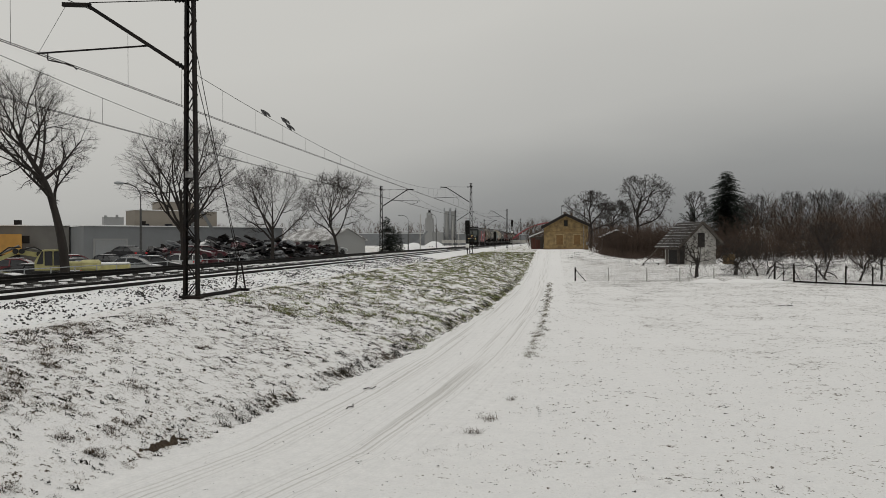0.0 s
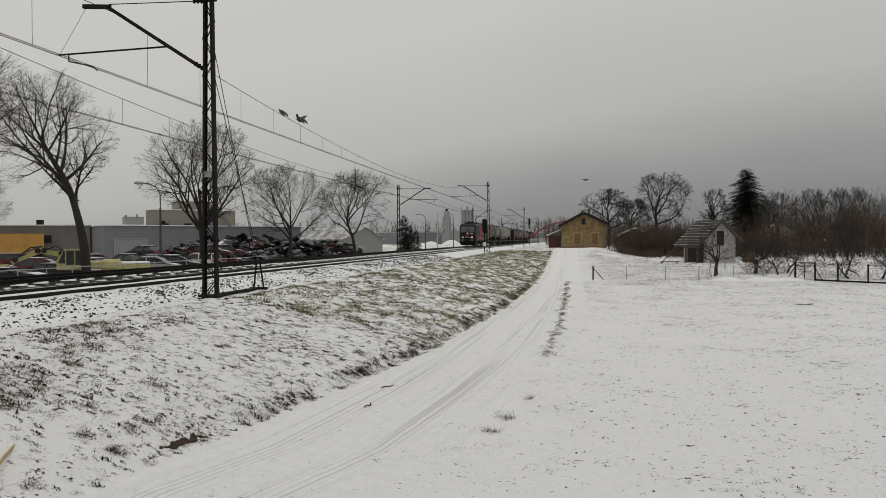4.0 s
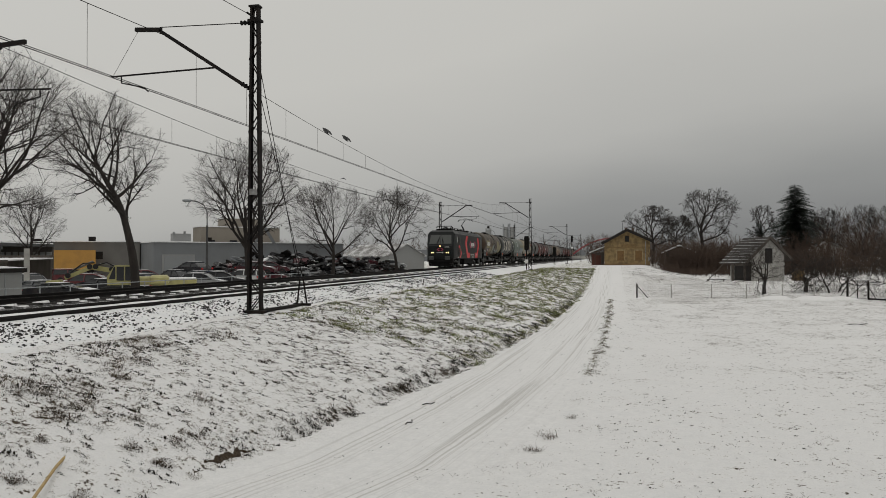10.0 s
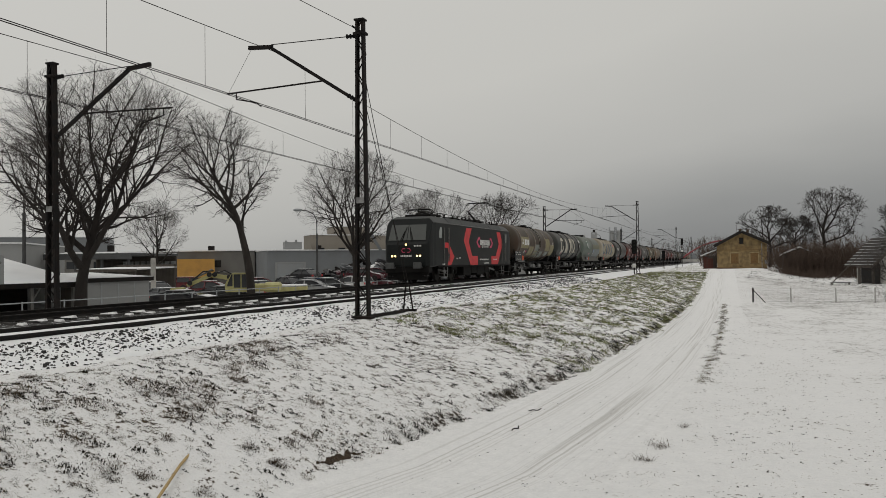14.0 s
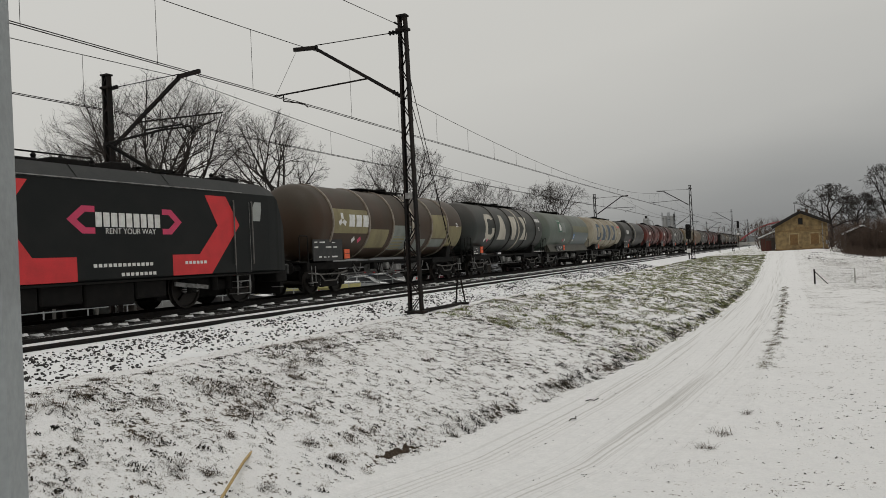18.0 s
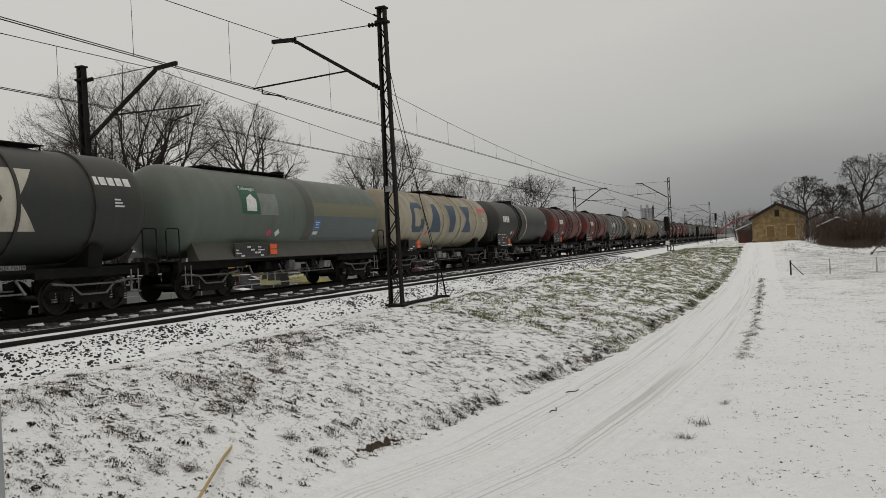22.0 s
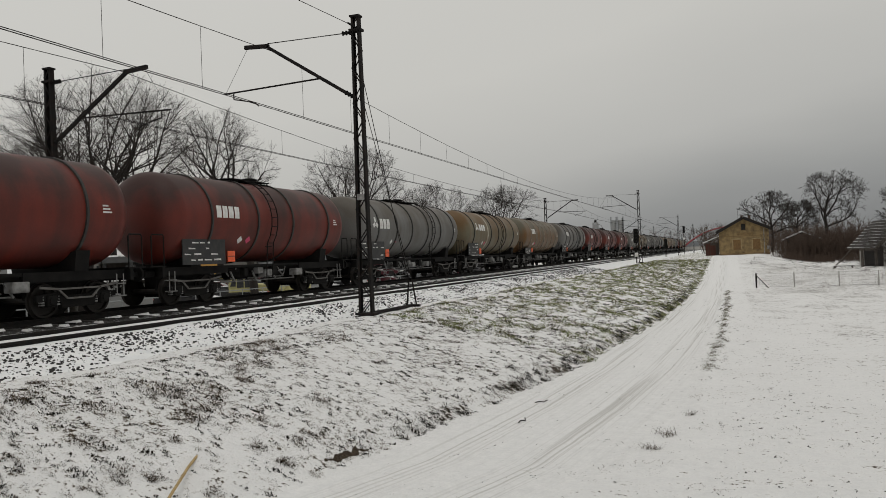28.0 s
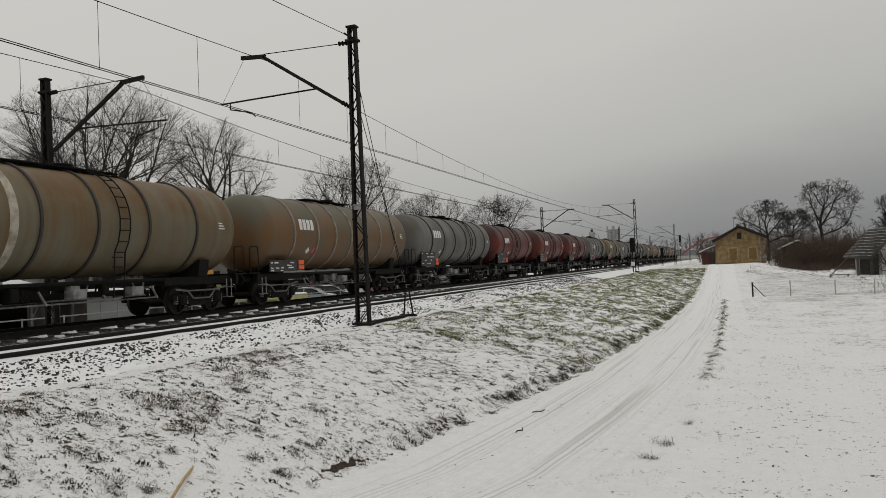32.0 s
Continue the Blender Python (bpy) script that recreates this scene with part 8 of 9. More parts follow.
PAINTS = {n: coat(n, c) for n, c in dict(white=(0.6, 0.6, 0.6), blue=(0.03, 0.05, 0.12), red=(0.12, 0.012, 0.018), black=(0.02, 0.02, 0.024), silver=(0.3, 0.31, 0.32), green=(0.03, 0.07, 0.05), wine=(0.07, 0.01, 0.018), yellow=(0.6, 0.45, 0.03), grey=(0.12, 0.13, 0.14)).items()}
for az, s, rz, c, est in ((25.9, 78, 170, "white", True), (27.9, 71, 172, "blue", False), (24.6, 86, 160, "wine", False), (30.3, 70, 20, "black", False), (29.2, 74, 165, "grey", False), (31.8, 66, 15, "silver", False), (32.8, 62, 170, "grey", False), (28.4, 80, 10, "wine", False),
                          (26.9, 83, 15, "wine", True), (31.0, 78, 160, "black", False), (41.0, 52, 12, "black", False), (39.2, 56, 172, "grey", False), (37.9, 60, 8, "black", False), (42.4, 50, 170, "grey", False), (23.4, 92, 170, "black", True), (22.2, 98, 15, "grey", False), (35.2, 80, 30, "red", False), (24.0, 92, 20, "silver", True),
                          (38.8, 66, 20, "red", False), (40.3, 66, 165, "grey", False), (39.8, 90, 60, "red", True), (36.2, 68, 10, "red", False), (33.9, 58, 175, "white", False)):
    x, y = at_az(az, s)
    build_car((x, y, ground_z(x, y)), rz, PAINTS[c], f"{c} parked car with snow on its roof" if not est else f"{c} estate car with snow on its roof", 4.3, 1.15 if az > 37 and s < 61 else 1.42, est)
# a second tier: cars lying on others in the heap
for az, s, rz, c, z in ((29.7, 79, 165, "black", 1.5), (27.6, 83, 12, "wine", 1.5), (26.6, 86, 20, "wine", 1.5), (24.9, 95, 170, "grey", 1.5), (22.9, 100, 12, "black", 1.5), (22.0, 104, 170, "silver", 1.4), (20.7, 108, 15, "black", 1.4), (19.8, 112, 170, "black", 0), (18.9, 114, 20, "grey", 0), (17.6, 116, 165, "black", 0), (17.2, 118, 10, "silver", 1.35)):
    x, y = at_az(az, s)
    g = ground_z(x, y)
    if z:
        build_car((x + 0.4, y + 0.3, g - 0.05), rz + 4, PAINTS["black"], "black crushed car under another one", 4.2, 1.1)
    build_car((x, y, g + (0.85 if z else 0)), rz, PAINTS[c], f"{c} scrap car stacked in the yard", 4.1, 1.35)


def build_heap(name, az, slant, wide, deep, high, seed):
    """A pile of crushed cars and sheet metal: crumpled boxes leaning on one another."""
    rng = random.Random(seed)
    x0, y0 = at_az(az, slant)
    H = thing(name, (x0, y0, ground_z(x0, y0)), az, label="tall heap of crushed cars and torn sheet metal dusted with snow", category="scrap heap", group="scrap heaps")
    mats = [PAINTS[k] for k in ("black", "grey", "black", "wine", "black", "black", "black", "black", "black")] + [ROOFSNOW, ROOFSNOW, STEEL, STEEL, STEEL, STEEL]
    for k in range(200):
        u, v = rng.uniform(-1, 1), rng.uniform(-1, 1)
        top = high * (1 - abs(u) ** 1.6) * (1 - 0.6 * abs(v))
        z = rng.uniform(0, max(0.3, top))
        a, b, c = rng.uniform(0.25, 1.0), rng.uniform(0.2, 0.55), rng.uniform(0.04, 0.22)
        mat = rng.choice(mats)
        if mat is ROOFSNOW:
            a, b, c = a * 0.6, b * 0.6, 0.02
        bm = bmesh.new()
        box(bm, -a, a, -b, b, -c, c)
        bmesh.ops.subdivide_edges(bm, edges=list(bm.edges), cuts=2, use_grid_fill=True)
        for w in bm.verts:
            w.co += Vector((rng.uniform(-1, 1), rng.uniform(-1, 1), rng.uniform(-1, 1))) * 0.09
        p = part("wreck", bm, mat, H)
        p.matrix_basis = pose(u * wide, v * deep, z + 0.3, rng.uniform(-25, 25), rng.uniform(-25, 25), rng.uniform(0, 180))
    return H


build_heap("scrap_heap", 25.2, 92, 6.0, 3.0, 3.6, 1)
build_heap("scrap_heap", 27.6, 90, 5.0, 2.6, 2.3, 7)
build_heap("scrap_heap", 22.8, 99, 5.5, 3.0, 4.0, 2)
build_heap("scrap_heap", 20.2, 106, 5.0, 2.5, 3.1, 3)
build_heap("scrap_heap", 17.8, 112, 4.0, 2.0, 2.8, 4)


def build_excavator():
    x, y = at_az(35.2, 55)
    E = thing("excavator", (x, y, -1.55), 30, label="pale yellow tracked excavator with its boom lowered", category="excavator")
    part("superstructure", boxes((0.4, 2.6, -1.2, 1.2, 1.0, 1.5), bevel=0.08), YELLOWPAINT, E)
    part("counterweight", boxes((1.6, 2.8, -1.25, 1.25, 0.95, 1.6), bevel=0.15), YELLOWPAINT, E)
    c = part("cab", prism(bmesh.new(), [(-0.9, 1.0), (0.75, 1.0), (0.75, 2.3), (-0.45, 2.3), (-0.9, 1.6)], "y", -1.2, -0.1), YELLOWPAINT, E)
    part("cab_window", boxes((-0.34, 0.1, -1.23, -1.19, 1.3, 2.2)), CARGLASS, c)
    part("cab_window", boxes((0.18, 0.62, -1.23, -1.19, 1.3, 2.2)), CARGLASS, c)
    part("cab_window", prism(bmesh.new(), [(-0.8, 1.4), (-0.42, 1.4), (-0.42, 2.2), (-0.5, 2.2)], "y", -1.23, -1.19), CARGLASS, c)
    for s in (-1, 1):
        bm = bmesh.new()
        prism(bm, [(-1.3, 0.0), (2.9, 0.0), (3.3, 0.4), (2.9, 0.85), (-1.3, 0.85), (-1.7, 0.4)], "y", s * 1.0 - 0.25, s * 1.0 + 0.25)
        part("crawler_track", bm, TYRE, E)
    for a, b, w, nm in (((-0.6, 0.2, 1.9), (-1.9, 0.2, 2.15), 0.30, "boom"), ((-1.9, 0.2, 2.2), (-3.6, 0.2, 1.45), 0.24, "dipper")):
        bm = bmesh.new()
        beam(bm, a, b, 0.24, w)
        q = part(nm, bm, YELLOWPAINT, E)
        bm = bmesh.new()
        tube(bm, Vector(a) + Vector((0, 0, 0.35)), Vector(a).lerp(Vector(b), 0.7) + Vector((0, 0, 0.3)), 0.07, n=8)
        part("hydraulic_ram", bm, GREYPART, q)
        part("hose", cable(bmesh.new(), [Vector(a) + Vector((0.1, -0.16, 0.25)), Vector(a).lerp(Vector(b), 0.35) + Vector((0, -0.18, 0.48)), Vector(a).lerp(Vector(b), 0.8) + Vector((0, -0.16, 0.2))], 0.045, 6), TYRE, q)
        for g in (0.12, 0.88):
            bm = bmesh.new()
            w = Vector(a).lerp(Vector(b), g)
            tube(bm, w + Vector((0, -0.2, 0.08)), w + Vector((0, 0.2, 0.08)), 0.17, n=12)
            part("pivot", bm, TYRE, q)
    part("bucket", prism(bmesh.new(), [(-3.8, 1.35), (-4.6, 1.3), (-4.8, 0.8), (-4.2, 0.4), (-3.8, 0.7)], "y", -0.35, 0.75), YELLOWPAINT, E)
    # pale tank on the yard behind it
    T = thing("flatbed_load", (*at_az(32.9, 60), -1.5), 28, label="yellow flatbed with a snowy load", category="trailer")
    part("bed", boxes((0, 2.6, -1, 1, 0.7, 1.1)), YELLOWPAINT, T)
    part("snow", boxes((0.05, 2.55, -0.95, 0.95, 1.1, 1.25), bevel=0.05), ROOFSNOW, T)
    for x_ in (0.5, 2.1):
        for s in (-1, 1):
            bm = bmesh.new()
            lathe(bm, [(s * 0.75, 0.36), (s * 0.95, 0.38), (s * 0.97, 0.2)], "y", 14, (x_, 0, 0.38))
            part("wheel", bm, TYRE, T)


build_excavator()


def crane_arm(az, slant, z0, z1, dx, label):
    x, y = at_az(az, slant)
    K = thing("scrap_crane", (x, y, -1.5), az, label=label, category="crane")
    part("body", boxes((-1.1, 1.1, -1.2, 1.2, 0.8, 2.6), bevel=0.1), WALLGREY, K)
    part("chassis", boxes((-1.5, 1.5, -1.5, 1.5, 0, 0.8), bevel=0.05), STEEL, K)
    bm = bmesh.new()
    beam(bm, (0, 0, 2.4), (dx, 0, z1), 0.28, 0.36)
    part("boom", bm, WALLGREY, K)
    bm = bmesh.new()
    beam(bm, (dx, 0, z1), (dx * 1.7, 0, z0), 0.2, 0.26)
    part("dipper", bm, WALLGREY, K)


crane_arm(24.3, 97, 3.2, 6.6, -2.4, "grey scrap handling crane with a bent boom")
crane_arm(21.0, 106, 2.2, 4.5, 0.7, "grey scrap handling crane with a lowered boom")


LAMPPOST = paint("dark grey lamp post", (0.06, 0.06, 0.06), 0.8, 0, (0.1, 0.1, 0.1), 0.5, 3)


def street_lamp(at, h, reach, rz, label):
    S = thing("street_lamp", at, rz, label=label, category="street lamp", group="street lamps")
    bm = bmesh.new()
    tube(bm, (0, 0, -0.3), (0, 0, h * 0.72), 0.13, 0.09, n=10)
    part("pole", bm, LAMPPOST, S)
    bm = bmesh.new()
    pts = [(0, 0, h * 0.7), (0, 0, h * 0.88), (reach * 0.2, 0, h * 0.96), (reach * 0.6, 0, h), (reach, 0, h * 1.01)]
    for a, b in zip(pts, pts[1:]):
        tube(bm, a, b, 0.05, n=8)
    part("arm", bm, LAMPPOST, S)
    bm = bmesh.new()
    lathe(bm, [(reach - 0.1, 0.06), (reach + 0.1, 0.14), (reach + 0.5, 0.16), (reach + 0.75, 0.08)], "x", 12, (0, 0, h * 1.01))
    part("lantern", bm, GALV, S)


for az, s, h, r in ((29.7, 76, 8.0, 1.5), (49.1, 50, 8.2, 1.6), (10.7, 170, 8, 1.5), (8.6, 200, 9, 1.5), (52.5, 80, 8.5, 1.5)):
    x, y = at_az(az, s)
    street_lamp((x, y, ground_z(x, y)), h, r, 180 + az, "concrete street lamp with a curved arm, unlit")


# yard fence, white store and opening-hours board
def build_yard_front():
    F = thing("yard_railing", label="grey tubular railing along the yard's edge", category="railing")
    x = -25.5
    for k in range(26):
        y = 12 + k * 2.0
        z = ground_z(x, y)
        bm = bmesh.new()
        tube(bm, (x, y, z - 0.2), (x, y, z + 1.2), 0.03, n=6)
        part("post", bm, GALV, F)
        for h in (1.15, 0.25):
            bm = bmesh.new()
            tube(bm, (x, y, z + h), (x, y + 2.0, z + h), 0.024, n=6)
            part("rail", bm, GALV, F)
    (xa, ya), (xb, yb) = at_az(45.6, 42), at_az(41.4, 46)
    l = math.hypot(xb - xa, yb - ya)
    S = thing("white_store", (xa, ya, -1.5), math.degrees(math.atan2(yb - ya, xb - xa)), label="low pale metal store with snow on its roof", category="store")
    part("wall", boxes((0, l, 0, 4, -0.2, 2.05)), WALLPALE, S)
    part("roof", prism(bmesh.new(), [(-0.1, 2.12), (4.1, 2.36), (4.1, 2.46), (-0.1, 2.22)], "x", -0.1, l + 0.2), ROOFSNOW, S)
    part("eave_board", boxes((-0.1, l + 0.2, -0.16, -0.1, 1.98, 2.2)), STEEL, S)
    for k in range(1, 4):
        part("seam", boxes((l * k / 4 - 0.02, l * k / 4 + 0.02, -0.02, 0, 0, 2.0)), GALV, S)
    (xa, ya), (xb, yb) = at_az(60, 36.5), at_az(45.75, 41.8)
    l = math.hypot(xb - xa, yb - ya)
    K = thing("yard_office", (xa, ya, -1.5), math.degrees(math.atan2(yb - ya, xb - xa)), label="low dark open shelter with a sloping snowy roof beside the gate", category="shelter")
    part("roof", prism(bmesh.new(), [(-0.4, 1.95), (7, 3.3), (7, 3.42), (-0.4, 2.07)], "x", -0.5, l), ROOFSNOW, K)
    part("eave_board", boxes((-0.5, l, -0.47, -0.4, 1.82, 2.05)), STEEL, K)
    part("back_wall", boxes((0, l, 3.4, 3.55, -0.2, 2.45)), STEEL, K)
    part("end_wall", boxes((l - 0.1, l, 0.1, 3.4, -0.2, 2.0)), WOODDARK, K)
    for k in range(6):
        part("post", boxes((k * l / 5.2, k * l / 5.2 + 0.12, 0, 0.12, -0.2, 2.0)), WALLDULL, K)
        part("brace", beam(bmesh.new(), (k * l / 5.2 + 0.06, 0.06, 1.2), (k * l / 5.2 + 0.5, 0.06, 1.85), 0.07), WALLDULL, K)
    for k in range(4):
        part("shelf", boxes((0.3 + k * 2.4, 2.2 + k * 2.4, 1.6, 2.2, 0.5, 0.56)), WALLDULL, K)
        part("stored_sheet", boxes((0.4 + k * 2.4, 1.9 + k * 2.4, 1.0, 1.5, 0.0, 0.3), bevel=0.03), WALLPALE if k % 2 else WOODDARK, K)
    (xa, ya), (xb, yb) = at_az(54.4, 34), at_az(50.25, 36.5)
    l = math.hypot(xb - xa, yb - ya)
    Bd = thing("opening_hours_board", (xa, ya, -1.5), math.degrees(math.atan2(yb - ya, xb - xa)), label="white board with painted opening hours on two posts", category="sign board")
    bd = part("board", boxes((0, l, 0, 0.06, 2.1, 3.32)), WALLPALE, Bd)
    for x_ in (0.2, l - 0.3):
        part("post", boxes((x_, x_ + 0.1, 0.07, 0.17, -0.2, 3.5)), STEEL, Bd)
    for text, z, w in (("PONIEDZIA\u0141EK-PI\u0104TEK 6\u00b0\u00b0-17\u00b0\u00b0", 2.82, l * 0.92), ("SOBOTA 6\u00b0\u00b0-12\u00b0\u00b0", 2.34, l * 0.56)):
        cu = bpy.data.curves.new("lettering", "FONT")
        cu.body, cu.size, cu.align_x, cu.extrude = text, 0.42, "CENTER", 0.002
        ob = new("lettering", cu)
        cu.materials.append(STEEL)
        ob.parent = bd
        bpy.context.view_layer.update()
        k = w / max(0.1, ob.dimensions.x)
        ob.matrix_basis = pose(l / 2, -0.004, z, 90) @ Matrix.Diagonal((k, min(1.0, k * 1.25), 1, 1))


build_yard_front()


def build_canopies():
    """A deep loading canopy, a lower snowy lean-to before it, and dark stores behind."""
    (xa, ya), (xb, yb) = at_az(48, 90), at_az(42.6, 84)
    l = math.hypot(xb - xa, yb - ya)
    rz = math.degrees(math.atan2(yb - ya, xb - xa))
    K = thing("loading_canopy", (xa, ya, -1.47), rz, label="long dark loading canopy with snow on its roof", category="canopy")
    part("fascia", boxes((0, l, 0, 0.25, 3.5, 4.1)), STEELGREY, K)
    part("roof", boxes((0, l, 0.25, 9, 3.85, 4.1)), STEELGREY, K)
    part("roof_snow", boxes((0.05, l - 0.05, 0.05, 8.9, 4.1, 4.22), bevel=0.04), ROOFSNOW, K)
    part("back_wall", boxes((0, l, 8.6, 8.85, -0.3, 3.85)), WOODDARK, K)
    for k in range(4):
        part("post", boxes((0.4 + k * (l - 1) / 3, 0.62 + k * (l - 1) / 3, 0.3, 0.52, -0.3, 3.85)), STEELGREY, K)
    for k in range(9):
        part("window_bar", boxes((l * 0.35 + k * 0.75, l * 0.35 + k * 0.75 + 0.55, 8.5, 8.58, 2.4, 3.3)), WALLPALE, K)
    (xa, ya), (xb, yb) = at_az(46, 74), at_az(42.2, 70)
    l = math.hypot(xb - xa, yb - ya)
    Q = thing("lean_to", (xa, ya, -1.47), math.degrees(math.atan2(yb - ya, xb - xa)), label="low open lean-to with a snowy sloping roof", category="lean-to")
    part("roof", prism(bmesh.new(), [(0, 2.45), (5.5, 2.6), (5.5, 2.7), (0, 2.55)], "x", 0, l), ROOFSNOW, Q)
    part("edge_board", boxes((0, l, -0.05, 0.0, 2.3, 2.52)), WOODDARK, Q)
    part("back_wall", boxes((0, l, 5.2, 5.4, -0.3, 2.9)), WOODDARK, Q)
    for k in range(3):
        part("post", boxes((0.2 + k * (l - 0.6) / 2, 0.34 + k * (l - 0.6) / 2, 0.05, 0.19, -0.3, 2.45)), WOODDARK, Q)
    x, y = at_az(41.13, 66)
    P_ = thing("concrete_post", (x, y, -1.47), 41, label="square grey concrete post in the yard", category="post")
    part("shaft", boxes((-0.2, 0.2, -0.2, 0.2, -0.3, 3.4), bevel=0.02), CONCRETE, P_)


STEELGREY = paint("dark grey canopy steel", (0.07, 0.072, 0.074), 0.7, 0, (0.04, 0.04, 0.04), 0.6, 1)
build_canopies()

# ---- far off: works, bridge, signals, woods ----
REDSTEEL = paint("faded red bridge steel", (0.30, 0.06, 0.07), 0.7, 0.1, (0.2, 0.05, 0.05), 0.5, 0.5, 0)


def build_bridge():
    B = thing("arch_bridge", (-15.8, 320, 0), 4, label="distant red steel arch bridge", category="bridge")
    n, w, h = 26, 32.0, 6.6
    for d in (0, 9):
        bm = cable(bmesh.new(), [(w * k / n, d, 2.2 + h * 4 * (k / n) * (1 - k / n)) for k in range(n + 1)], 0.27, 6)
        part("arch", bm, REDSTEEL, B)
        for k in range(1, 12):
            a = k / 12
            bm = bmesh.new()
            beam(bm, (w * a, d, 1.5), (w * a, d, 2.5 + h * 4 * a * (1 - a)), 0.12)
            part("hanger", bm, WALLPALE, B)
    part("deck", boxes((-30, w + 30, -0.5, 9.5, 0.3, 1.6)), CONCRETE, B)
    for x in (-0.5, w - 0.5):
        part("pier", boxes((x, x + 1.5, 0, 9, -4, 0.4)), CONCRETE, B)


build_bridge()


def signal(x, y, h):
    S = thing("railway_signal", (x, y, -0.4), label="black railway colour-light signal on a post", category="signal", group="railway signals")
    bm = bmesh.new()
    tube(bm, (0, 0, -0.3), (0, 0, h), 0.07, n=8)
    part("post", bm, STEEL, S)
    hd = part("head", boxes((-0.28, 0.28, -0.12, 0.12, h - 1.7, h + 0.1), bevel=0.08), BLACK, S)
    for k in range(4):
        bm = bmesh.new()
        tube(bm, (0, -0.12, h - 1.45 + k * 0.42), (0, -0.3, h - 1.42 + k * 0.42), 0.12, n=10)
        part("hood", bm, BLACK, hd)
    part("plate", boxes((-0.22, 0.22, -0.09, -0.07, h - 3.4, h - 2.9)), WHITE, S)


signal(-10.6, 208, 7.2)
signal(-10.7, 97.5, 4.2)
signal(-11.0, 150, 3.4)


def build_works():
    W = thing("concrete_plant", (*at_az(9.15, 330), -1), label="distant concrete plant with a tower and silos", category="industrial plant")
    part("tower", boxes((-1.6, 1.6, 0, 4, 0, 12), (-1.1, 1.1, 0.5, 3, 12, 14.5), (-2, 6, 0.6, 4, 0, 6)), WALLPALE, W)
    part("cap", boxes((-0.4, 0.4, 1, 2.5, 14.5, 15.5)), STEEL, W)
    for x in (7.6, 10.4):
        bm = bmesh.new()
        tube(bm, (x, 2, 4), (x, 2, 15), 0.95, n=14)
        tube(bm, (x, 2, 2.5), (x, 2, 4), 0.3, 0.95, n=14)
        s = part("silo", bm, WALLPALE, W)
        bm = bmesh.new()
        for a in (-1.1, 1.1):
            for b in (0.9, 3.1):
                beam(bm, (x + a, b, 0), (x + a, b, 16.5), 0.14)
        part("frame", bm, WALLGREY, s)
    P = thing("conveyor", (*at_az(10.2, 300), 0), label="distant inclined grey belt conveyor", category="conveyor")
    bm = bmesh.new()
    beam(bm, (0, 0, 0), (5, 0, 5), 0.8, 0.6)
    part("belt", bm, WALLGREY, P)
    for az, s, w, h in ((11.2, 190, 5, 2.0), (10.3, 205, 5, 2.2), (8.7, 260, 5, 2.6)):
        x, y = at_az(az, s)
        bm = bmesh.new()
        lathe(bm, [(-1, w), (0, w * 0.9), (h * 0.5, w * 0.6), (h * 0.9, w * 0.25), (h, 0.1)], "z", 22)
        for v in bm.verts:
            v.co *= 1 + 0.25 * noise.noise((v.co.x * 0.3 + x, v.co.y * 0.3, 1))
        tagged(part("snowy_spoil_heap", bm, ROOFSNOW, smooth=True), "snow-covered heap of gravel in the distance", "gravel heap", "gravel heaps").matrix_basis = pose(x, y, -1.5)
    for az, s, h in ((12.3, 165, 8.0), (11.9, 170, 6.0), (11.4, 180, 5.0)):
        spruce((*at_az(az, s), -1.4), h, int(az * 10), 0.3)
    for az, s, h in ((9.8, 200, 16), (7.4, 230, 15), (6.9, 260, 15), (1.6, 260, 14)):
        x, y = at_az(az, s)
        Q = thing("utility_pole", (x, y, -1.5), label="distant thin utility pole", category="pole", group="utility poles")
        bm = bmesh.new()
        tube(bm, (0, 0, 0), (0, 0, h * 0.6), 0.14, 0.1, n=8)
        part("pole", bm, CONCRETE, Q)
    B, l = block("far_depot", 12.5, -0.5, 330, 420, -1.5, 4.5, 30, WALLGREY, "long distant depot behind the tracks", "depot")


build_works()
brushwood("far_woods", 21, 450, lambda r: (r.uniform(-260, 30), 430 + r.uniform(0, 40)), lambda x, y: 11, "distant belt of bare woods", kind="stuff")
brushwood("far_woods", 22, 650, lambda r: (r.uniform(52, 330), r.uniform(215, 245)), lambda x, y: 11 + 2.5 * noise.noise((x * 0.05, 0, 0)), "distant bare woods behind the gardens", kind="stuff")
brushwood("far_woods", 23, 450, lambda r: (r.uniform(-420, -110), r.uniform(150, 260)), lambda x, y: 5, "distant bare trees behind the works", kind="stuff")

# ---- small things near the camera ----
POST = paint("dull galvanised post", (0.33, 0.355, 0.365), 0.6, 0.35, (0.2, 0.21, 0.215), 0.5, 5, 0.1, 60)
REED = paint("dry yellow reed", (0.42, 0.30, 0.13), 0.8, 0, (0.2, 0.13, 0.06), 0.5, 8, 0.1, 60, (1, 1, 6))


P = thing("steel_post", (-1.243, 0.848, -0.42), 35, label="dull grey galvanised square post standing beside the path", category="post")
part("shaft", boxes((-0.055, 0.055, -0.055, 0.055, -0.2, 3.2), bevel=0.012), POST, P)
part("collar", boxes((-0.07, 0.07, -0.07, 0.07, -0.05, 0.06), bevel=0.01), POST, P)
R = thing("dry_reed", (-7.1, 8.95, -1.33), label="broken dry yellow reed leaning over the snow", category="reed")
bm = bmesh.new()
pts = [(0, 0, 0.03), (0.36, -0.75, 0.0), (0.8, -1.6, -0.06), (1.55, -3.0, -0.14)]
for a, b in zip(pts, pts[1:]):
    tube(bm, a, b, 0.019, n=8)
part("stem", bm, REED, R)
bm = bmesh.new()
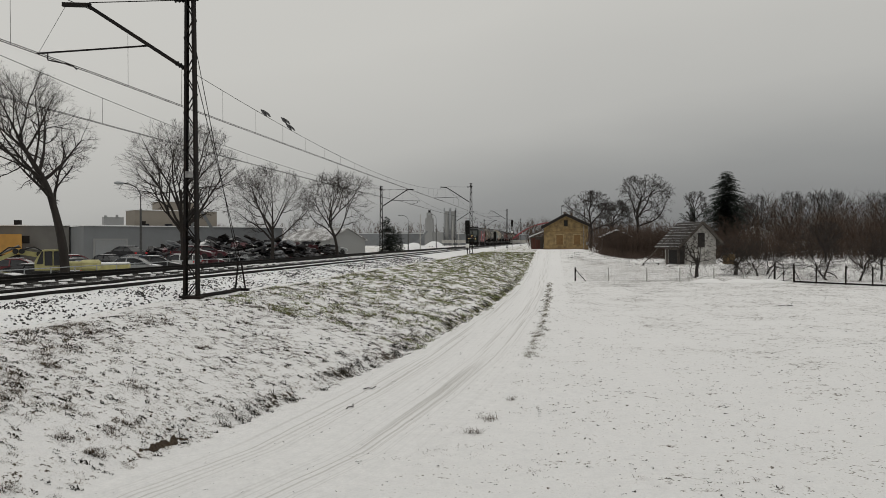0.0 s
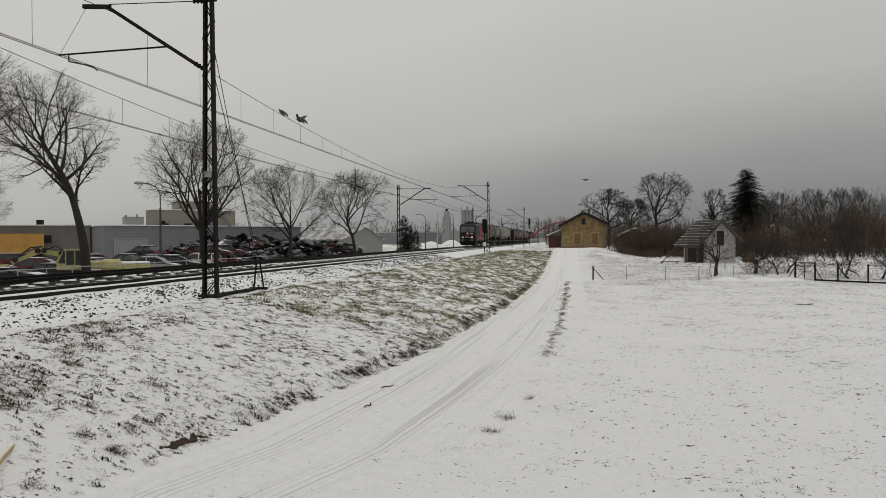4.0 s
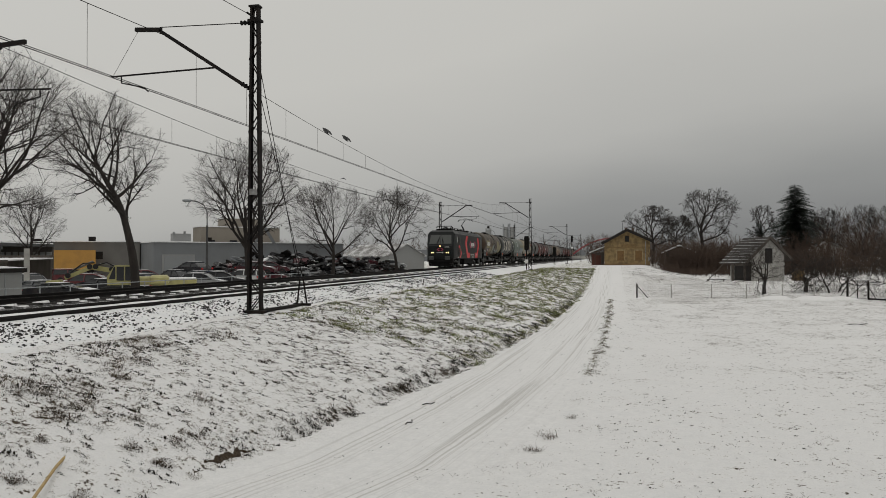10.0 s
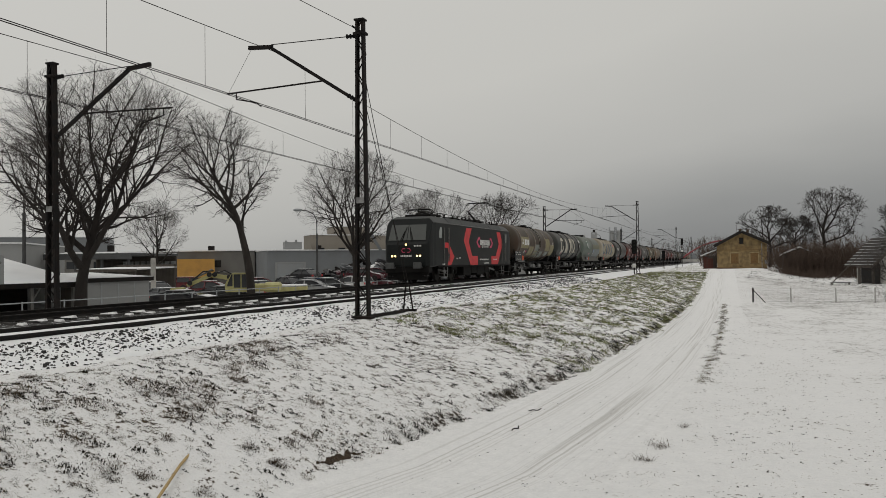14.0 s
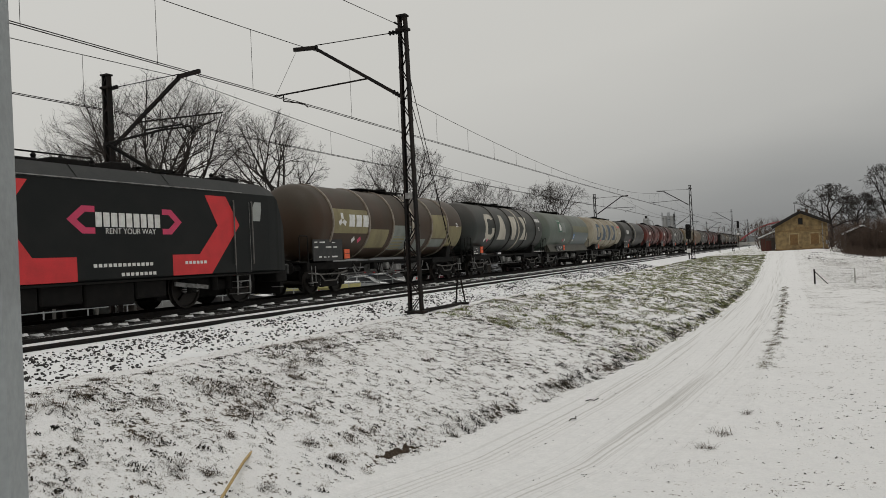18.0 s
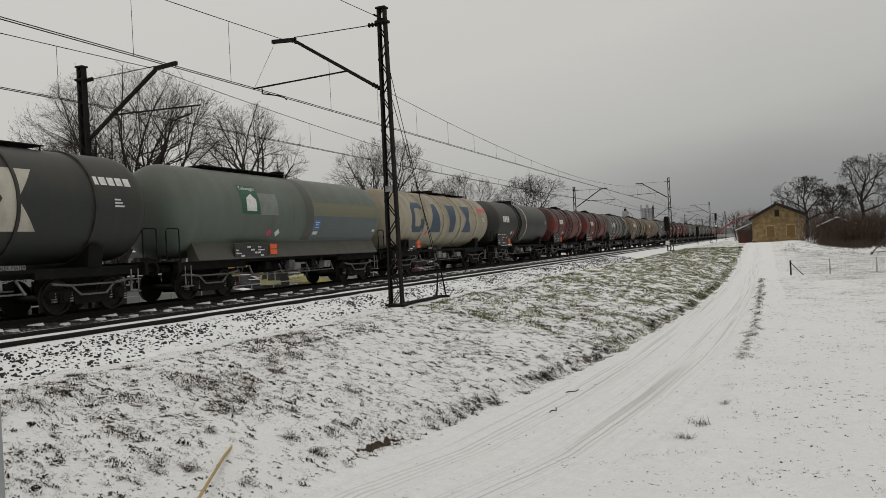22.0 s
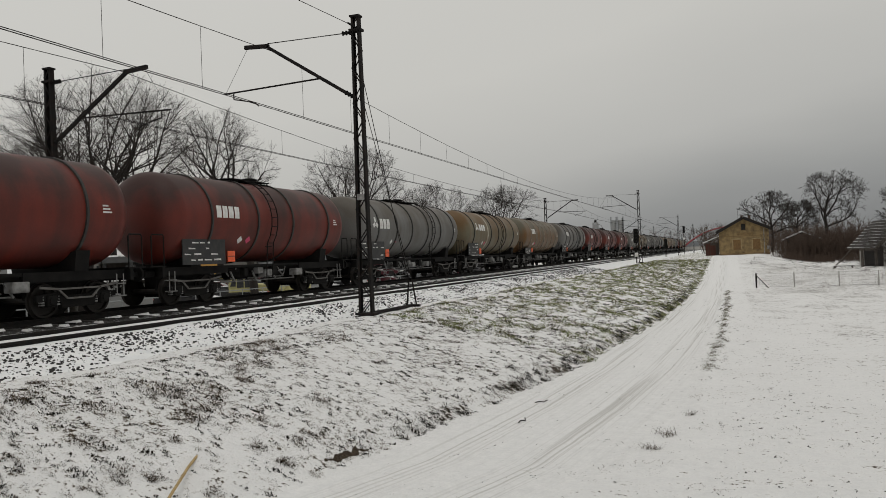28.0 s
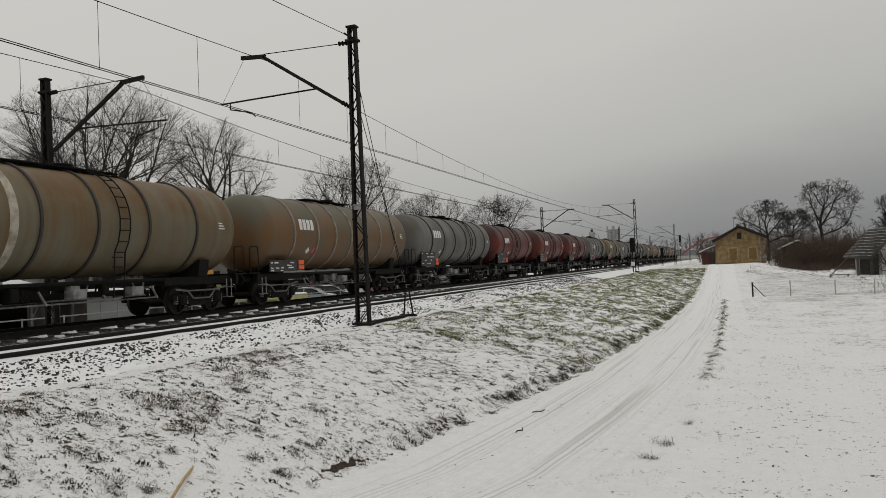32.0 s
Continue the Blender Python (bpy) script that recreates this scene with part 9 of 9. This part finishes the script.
tube(bm, (0, 0, 0.03), (-0.05, 0.12, 0.07), 0.03, 0.008, n=8)
part("split_tip", bm, DARKGRASS, R)

# ---- crows ----
CROW = paint("black crow feathers", (0.012, 0.012, 0.014), 0.6, 0, (0.02, 0.02, 0.022), 0.4, 12, 0)


def build_crow(label):
    """A crow of 0.45 m along y: body, tail, head with bill, two wings hinged at the shoulders."""
    C = thing("crow", label=label, category="bird", group="crows")
    bm = bmesh.new()
    lathe(bm, [(-0.22, 0.01), (-0.15, 0.05), (-0.05, 0.075), (0.06, 0.07), (0.13, 0.045), (0.17, 0.042), (0.21, 0.03), (0.27, 0.006)], "y", 12)
    part("body", bm, CROW, C, smooth=True)
    bm = bmesh.new()
    prism(bm, [(-0.02, -0.18), (0.02, -0.18), (0.07, -0.38), (-0.07, -0.38)], "z", -0.008, 0.008)
    part("tail", bm, CROW, C)
    wings = []
    for s in (-1, 1):
        bm = bmesh.new()
        prism(bm, [(0, 0.1), (s * 0.2, 0.14), (s * 0.42, 0.04), (s * 0.47, -0.08), (s * 0.36, -0.07), (s * 0.22, -0.1), (0, -0.1)], "z", -0.006, 0.006)
        w = part("wing", bm, CROW, C)
        w.matrix_basis = pose(s * 0.05, 0, 0.03)
        wings.append((w, s))
    return C, wings


def toward(yaw_deg, pitch_deg, dist):
    """A point seen from the eye at that bearing (left of the tracks' direction) and height."""
    a, e = radians(yaw_deg), radians(pitch_deg)
    return (-math.sin(a) * math.cos(e) * dist, math.cos(a) * math.cos(e) * dist, EYE_Z + math.sin(e) * dist)


def flight(points, label, flap):
    """Rows through bearings: seconds, bearing, height, distance, heading, nose up."""
    c, wings = build_crow(label)
    if "wire" in label:
        SITTING.append(c)
    CROWS.append((c, [(t, pose(*toward(a, e, d), up, 0, head)) for t, a, e, d, head, up in points], wings, flap))


flight([(0.0, 21.28, 9.35, 38.7, 60, 30), (10.9, 21.28, 9.35, 38.7, 60, 30), (11.5, 20.0, 9.8, 39, -60, 10), (12.0, 17.3, 9.5, 42, -60, 0), (12.5, 10.6, 6.1, 52, -60, 0), (12.8, 4.4, 3.6, 62, -60, 0), (14.0, -12, 3.0, 95, -60, 0), (18.0, -30, 3.0, 220, -60, 0), (32.0, -35, 3.0, 700, -60, 0)], "black crow perched on the overhead wire", (11.1, 14.0))
flight([(0.0, 19.85, 8.85, 41.3, 60, 30), (10.3, 19.85, 8.85, 41.3, 60, 30), (11.0, 24.0, 12.0, 36, 100, 10), (12.0, 32.6, 15.8, 28, 110, 5), (12.5, 34.1, 16.8, 25, 150, 5), (12.8, 34.1, 18.0, 22, -120, 10), (13.0, 33.1, 18.5, 20, -110, 10), (13.4, 28, 24.0, 20, -90, 10), (16.0, -20, 30.0, 60, -60, 0), (32.0, -60, 20.0, 400, -60, 0)], "black crow resting on the overhead wire", (10.5, 14.0))
flight([(0.0, 19.5, 8.4, 42.0, 60, 30), (3.8, 19.5, 8.4, 42.0, 60, 30), (4.4, 24.0, 10.5, 42, 100, 10), (5.4, 46, 13, 50, 100, 0), (8.0, 80, 14, 120, 100, 0), (32.0, 100, 10, 600, 100, 0)], "black crow huddled beside another on the overhead wire", (3.9, 7.0))
flight([(0.0, 120, 20, 160, -90, 0), (4.6, 70, 12, 22, -90, 0), (5.5, 24.35, 14.6, 13, -90, 12), (5.8, 11.9, 17.4, 12, -90, 12), (6.2, -8, 21, 13, -90, 10), (8.0, -60, 20, 40, -90, 0), (32.0, -80, 10, 500, -90, 0)], "black crow flying with spread wings", (4.7, 7.0))
flight([(0.0, 120, 25, 260, -90, 0), (11.6, 60, 25, 24, -90, 0), (12.5, 28, 19.2, 13.5, -90, 0), (12.8, 17.4, 18.7, 12.5, -90, 0), (13.0, 6.2, 17.5, 12, -90, 0), (13.2, -5.8, 16.5, 12, -90, 0), (13.6, -28, 15, 14, -90, 0), (15.0, -75, 14, 40, -90, 0), (32.0, -90, 10, 500, -90, 0)], "black crow flying low overhead", (11.8, 15.0))
flight([(0.0, 40, 3.0, 130, -90, 0), (5.0, -9.5, 4.6, 62, -90, 0), (5.8, -13.7, 5.05, 60, -90, 0), (6.0, -15.4, 5.3, 60, -90, 0), (6.4, -17.3, 6.8, 60, -90, 5), (8.0, -28, 8.0, 66, -90, 0), (32.0, -80, 10, 500, -90, 0)], "distant black crow in flight", (4.9, 9.0))
flight([(0.0, 70, 12, 220, -70, 0), (6.0, 30, 10.5, 60, -70, 0), (7.0, 17.7, 9.0, 45, -70, 0), (7.6, 12.2, 7.6, 48, -60, 0), (8.0, 5.8, 5.6, 52, -60, 0), (9.0, 11.0, 5.0, 80, 60, 0), (11.0, 30, 7.0, 120, 60, 0), (32.0, 80, 5, 600, 60, 0)], "distant black crow gliding over the tracks", (5.0, 11.0))


# broken sticks lying on the snow
for x, y, l, rz in ((-3.7, 15.3, 0.26, 20), (-3.62, 13.5, 0.24, 65), (10.35, 36.0, 0.8, 5), (10.6, 36.15, 0.5, 40)):
    K = thing("fallen_stick", (x, y, ground_z(x, y) + rough(x, y)), rz, label="short dark broken stick lying on the snow", category="stick", group="fallen sticks")
    part("wood", cable(bmesh.new(), [(-l / 2, 0, 0.015), (-l / 6, 0.03, 0.03), (l / 6, -0.02, 0.025), (l / 2, 0.05, 0.05)], 0.011, 6), BARK, K)

motions()
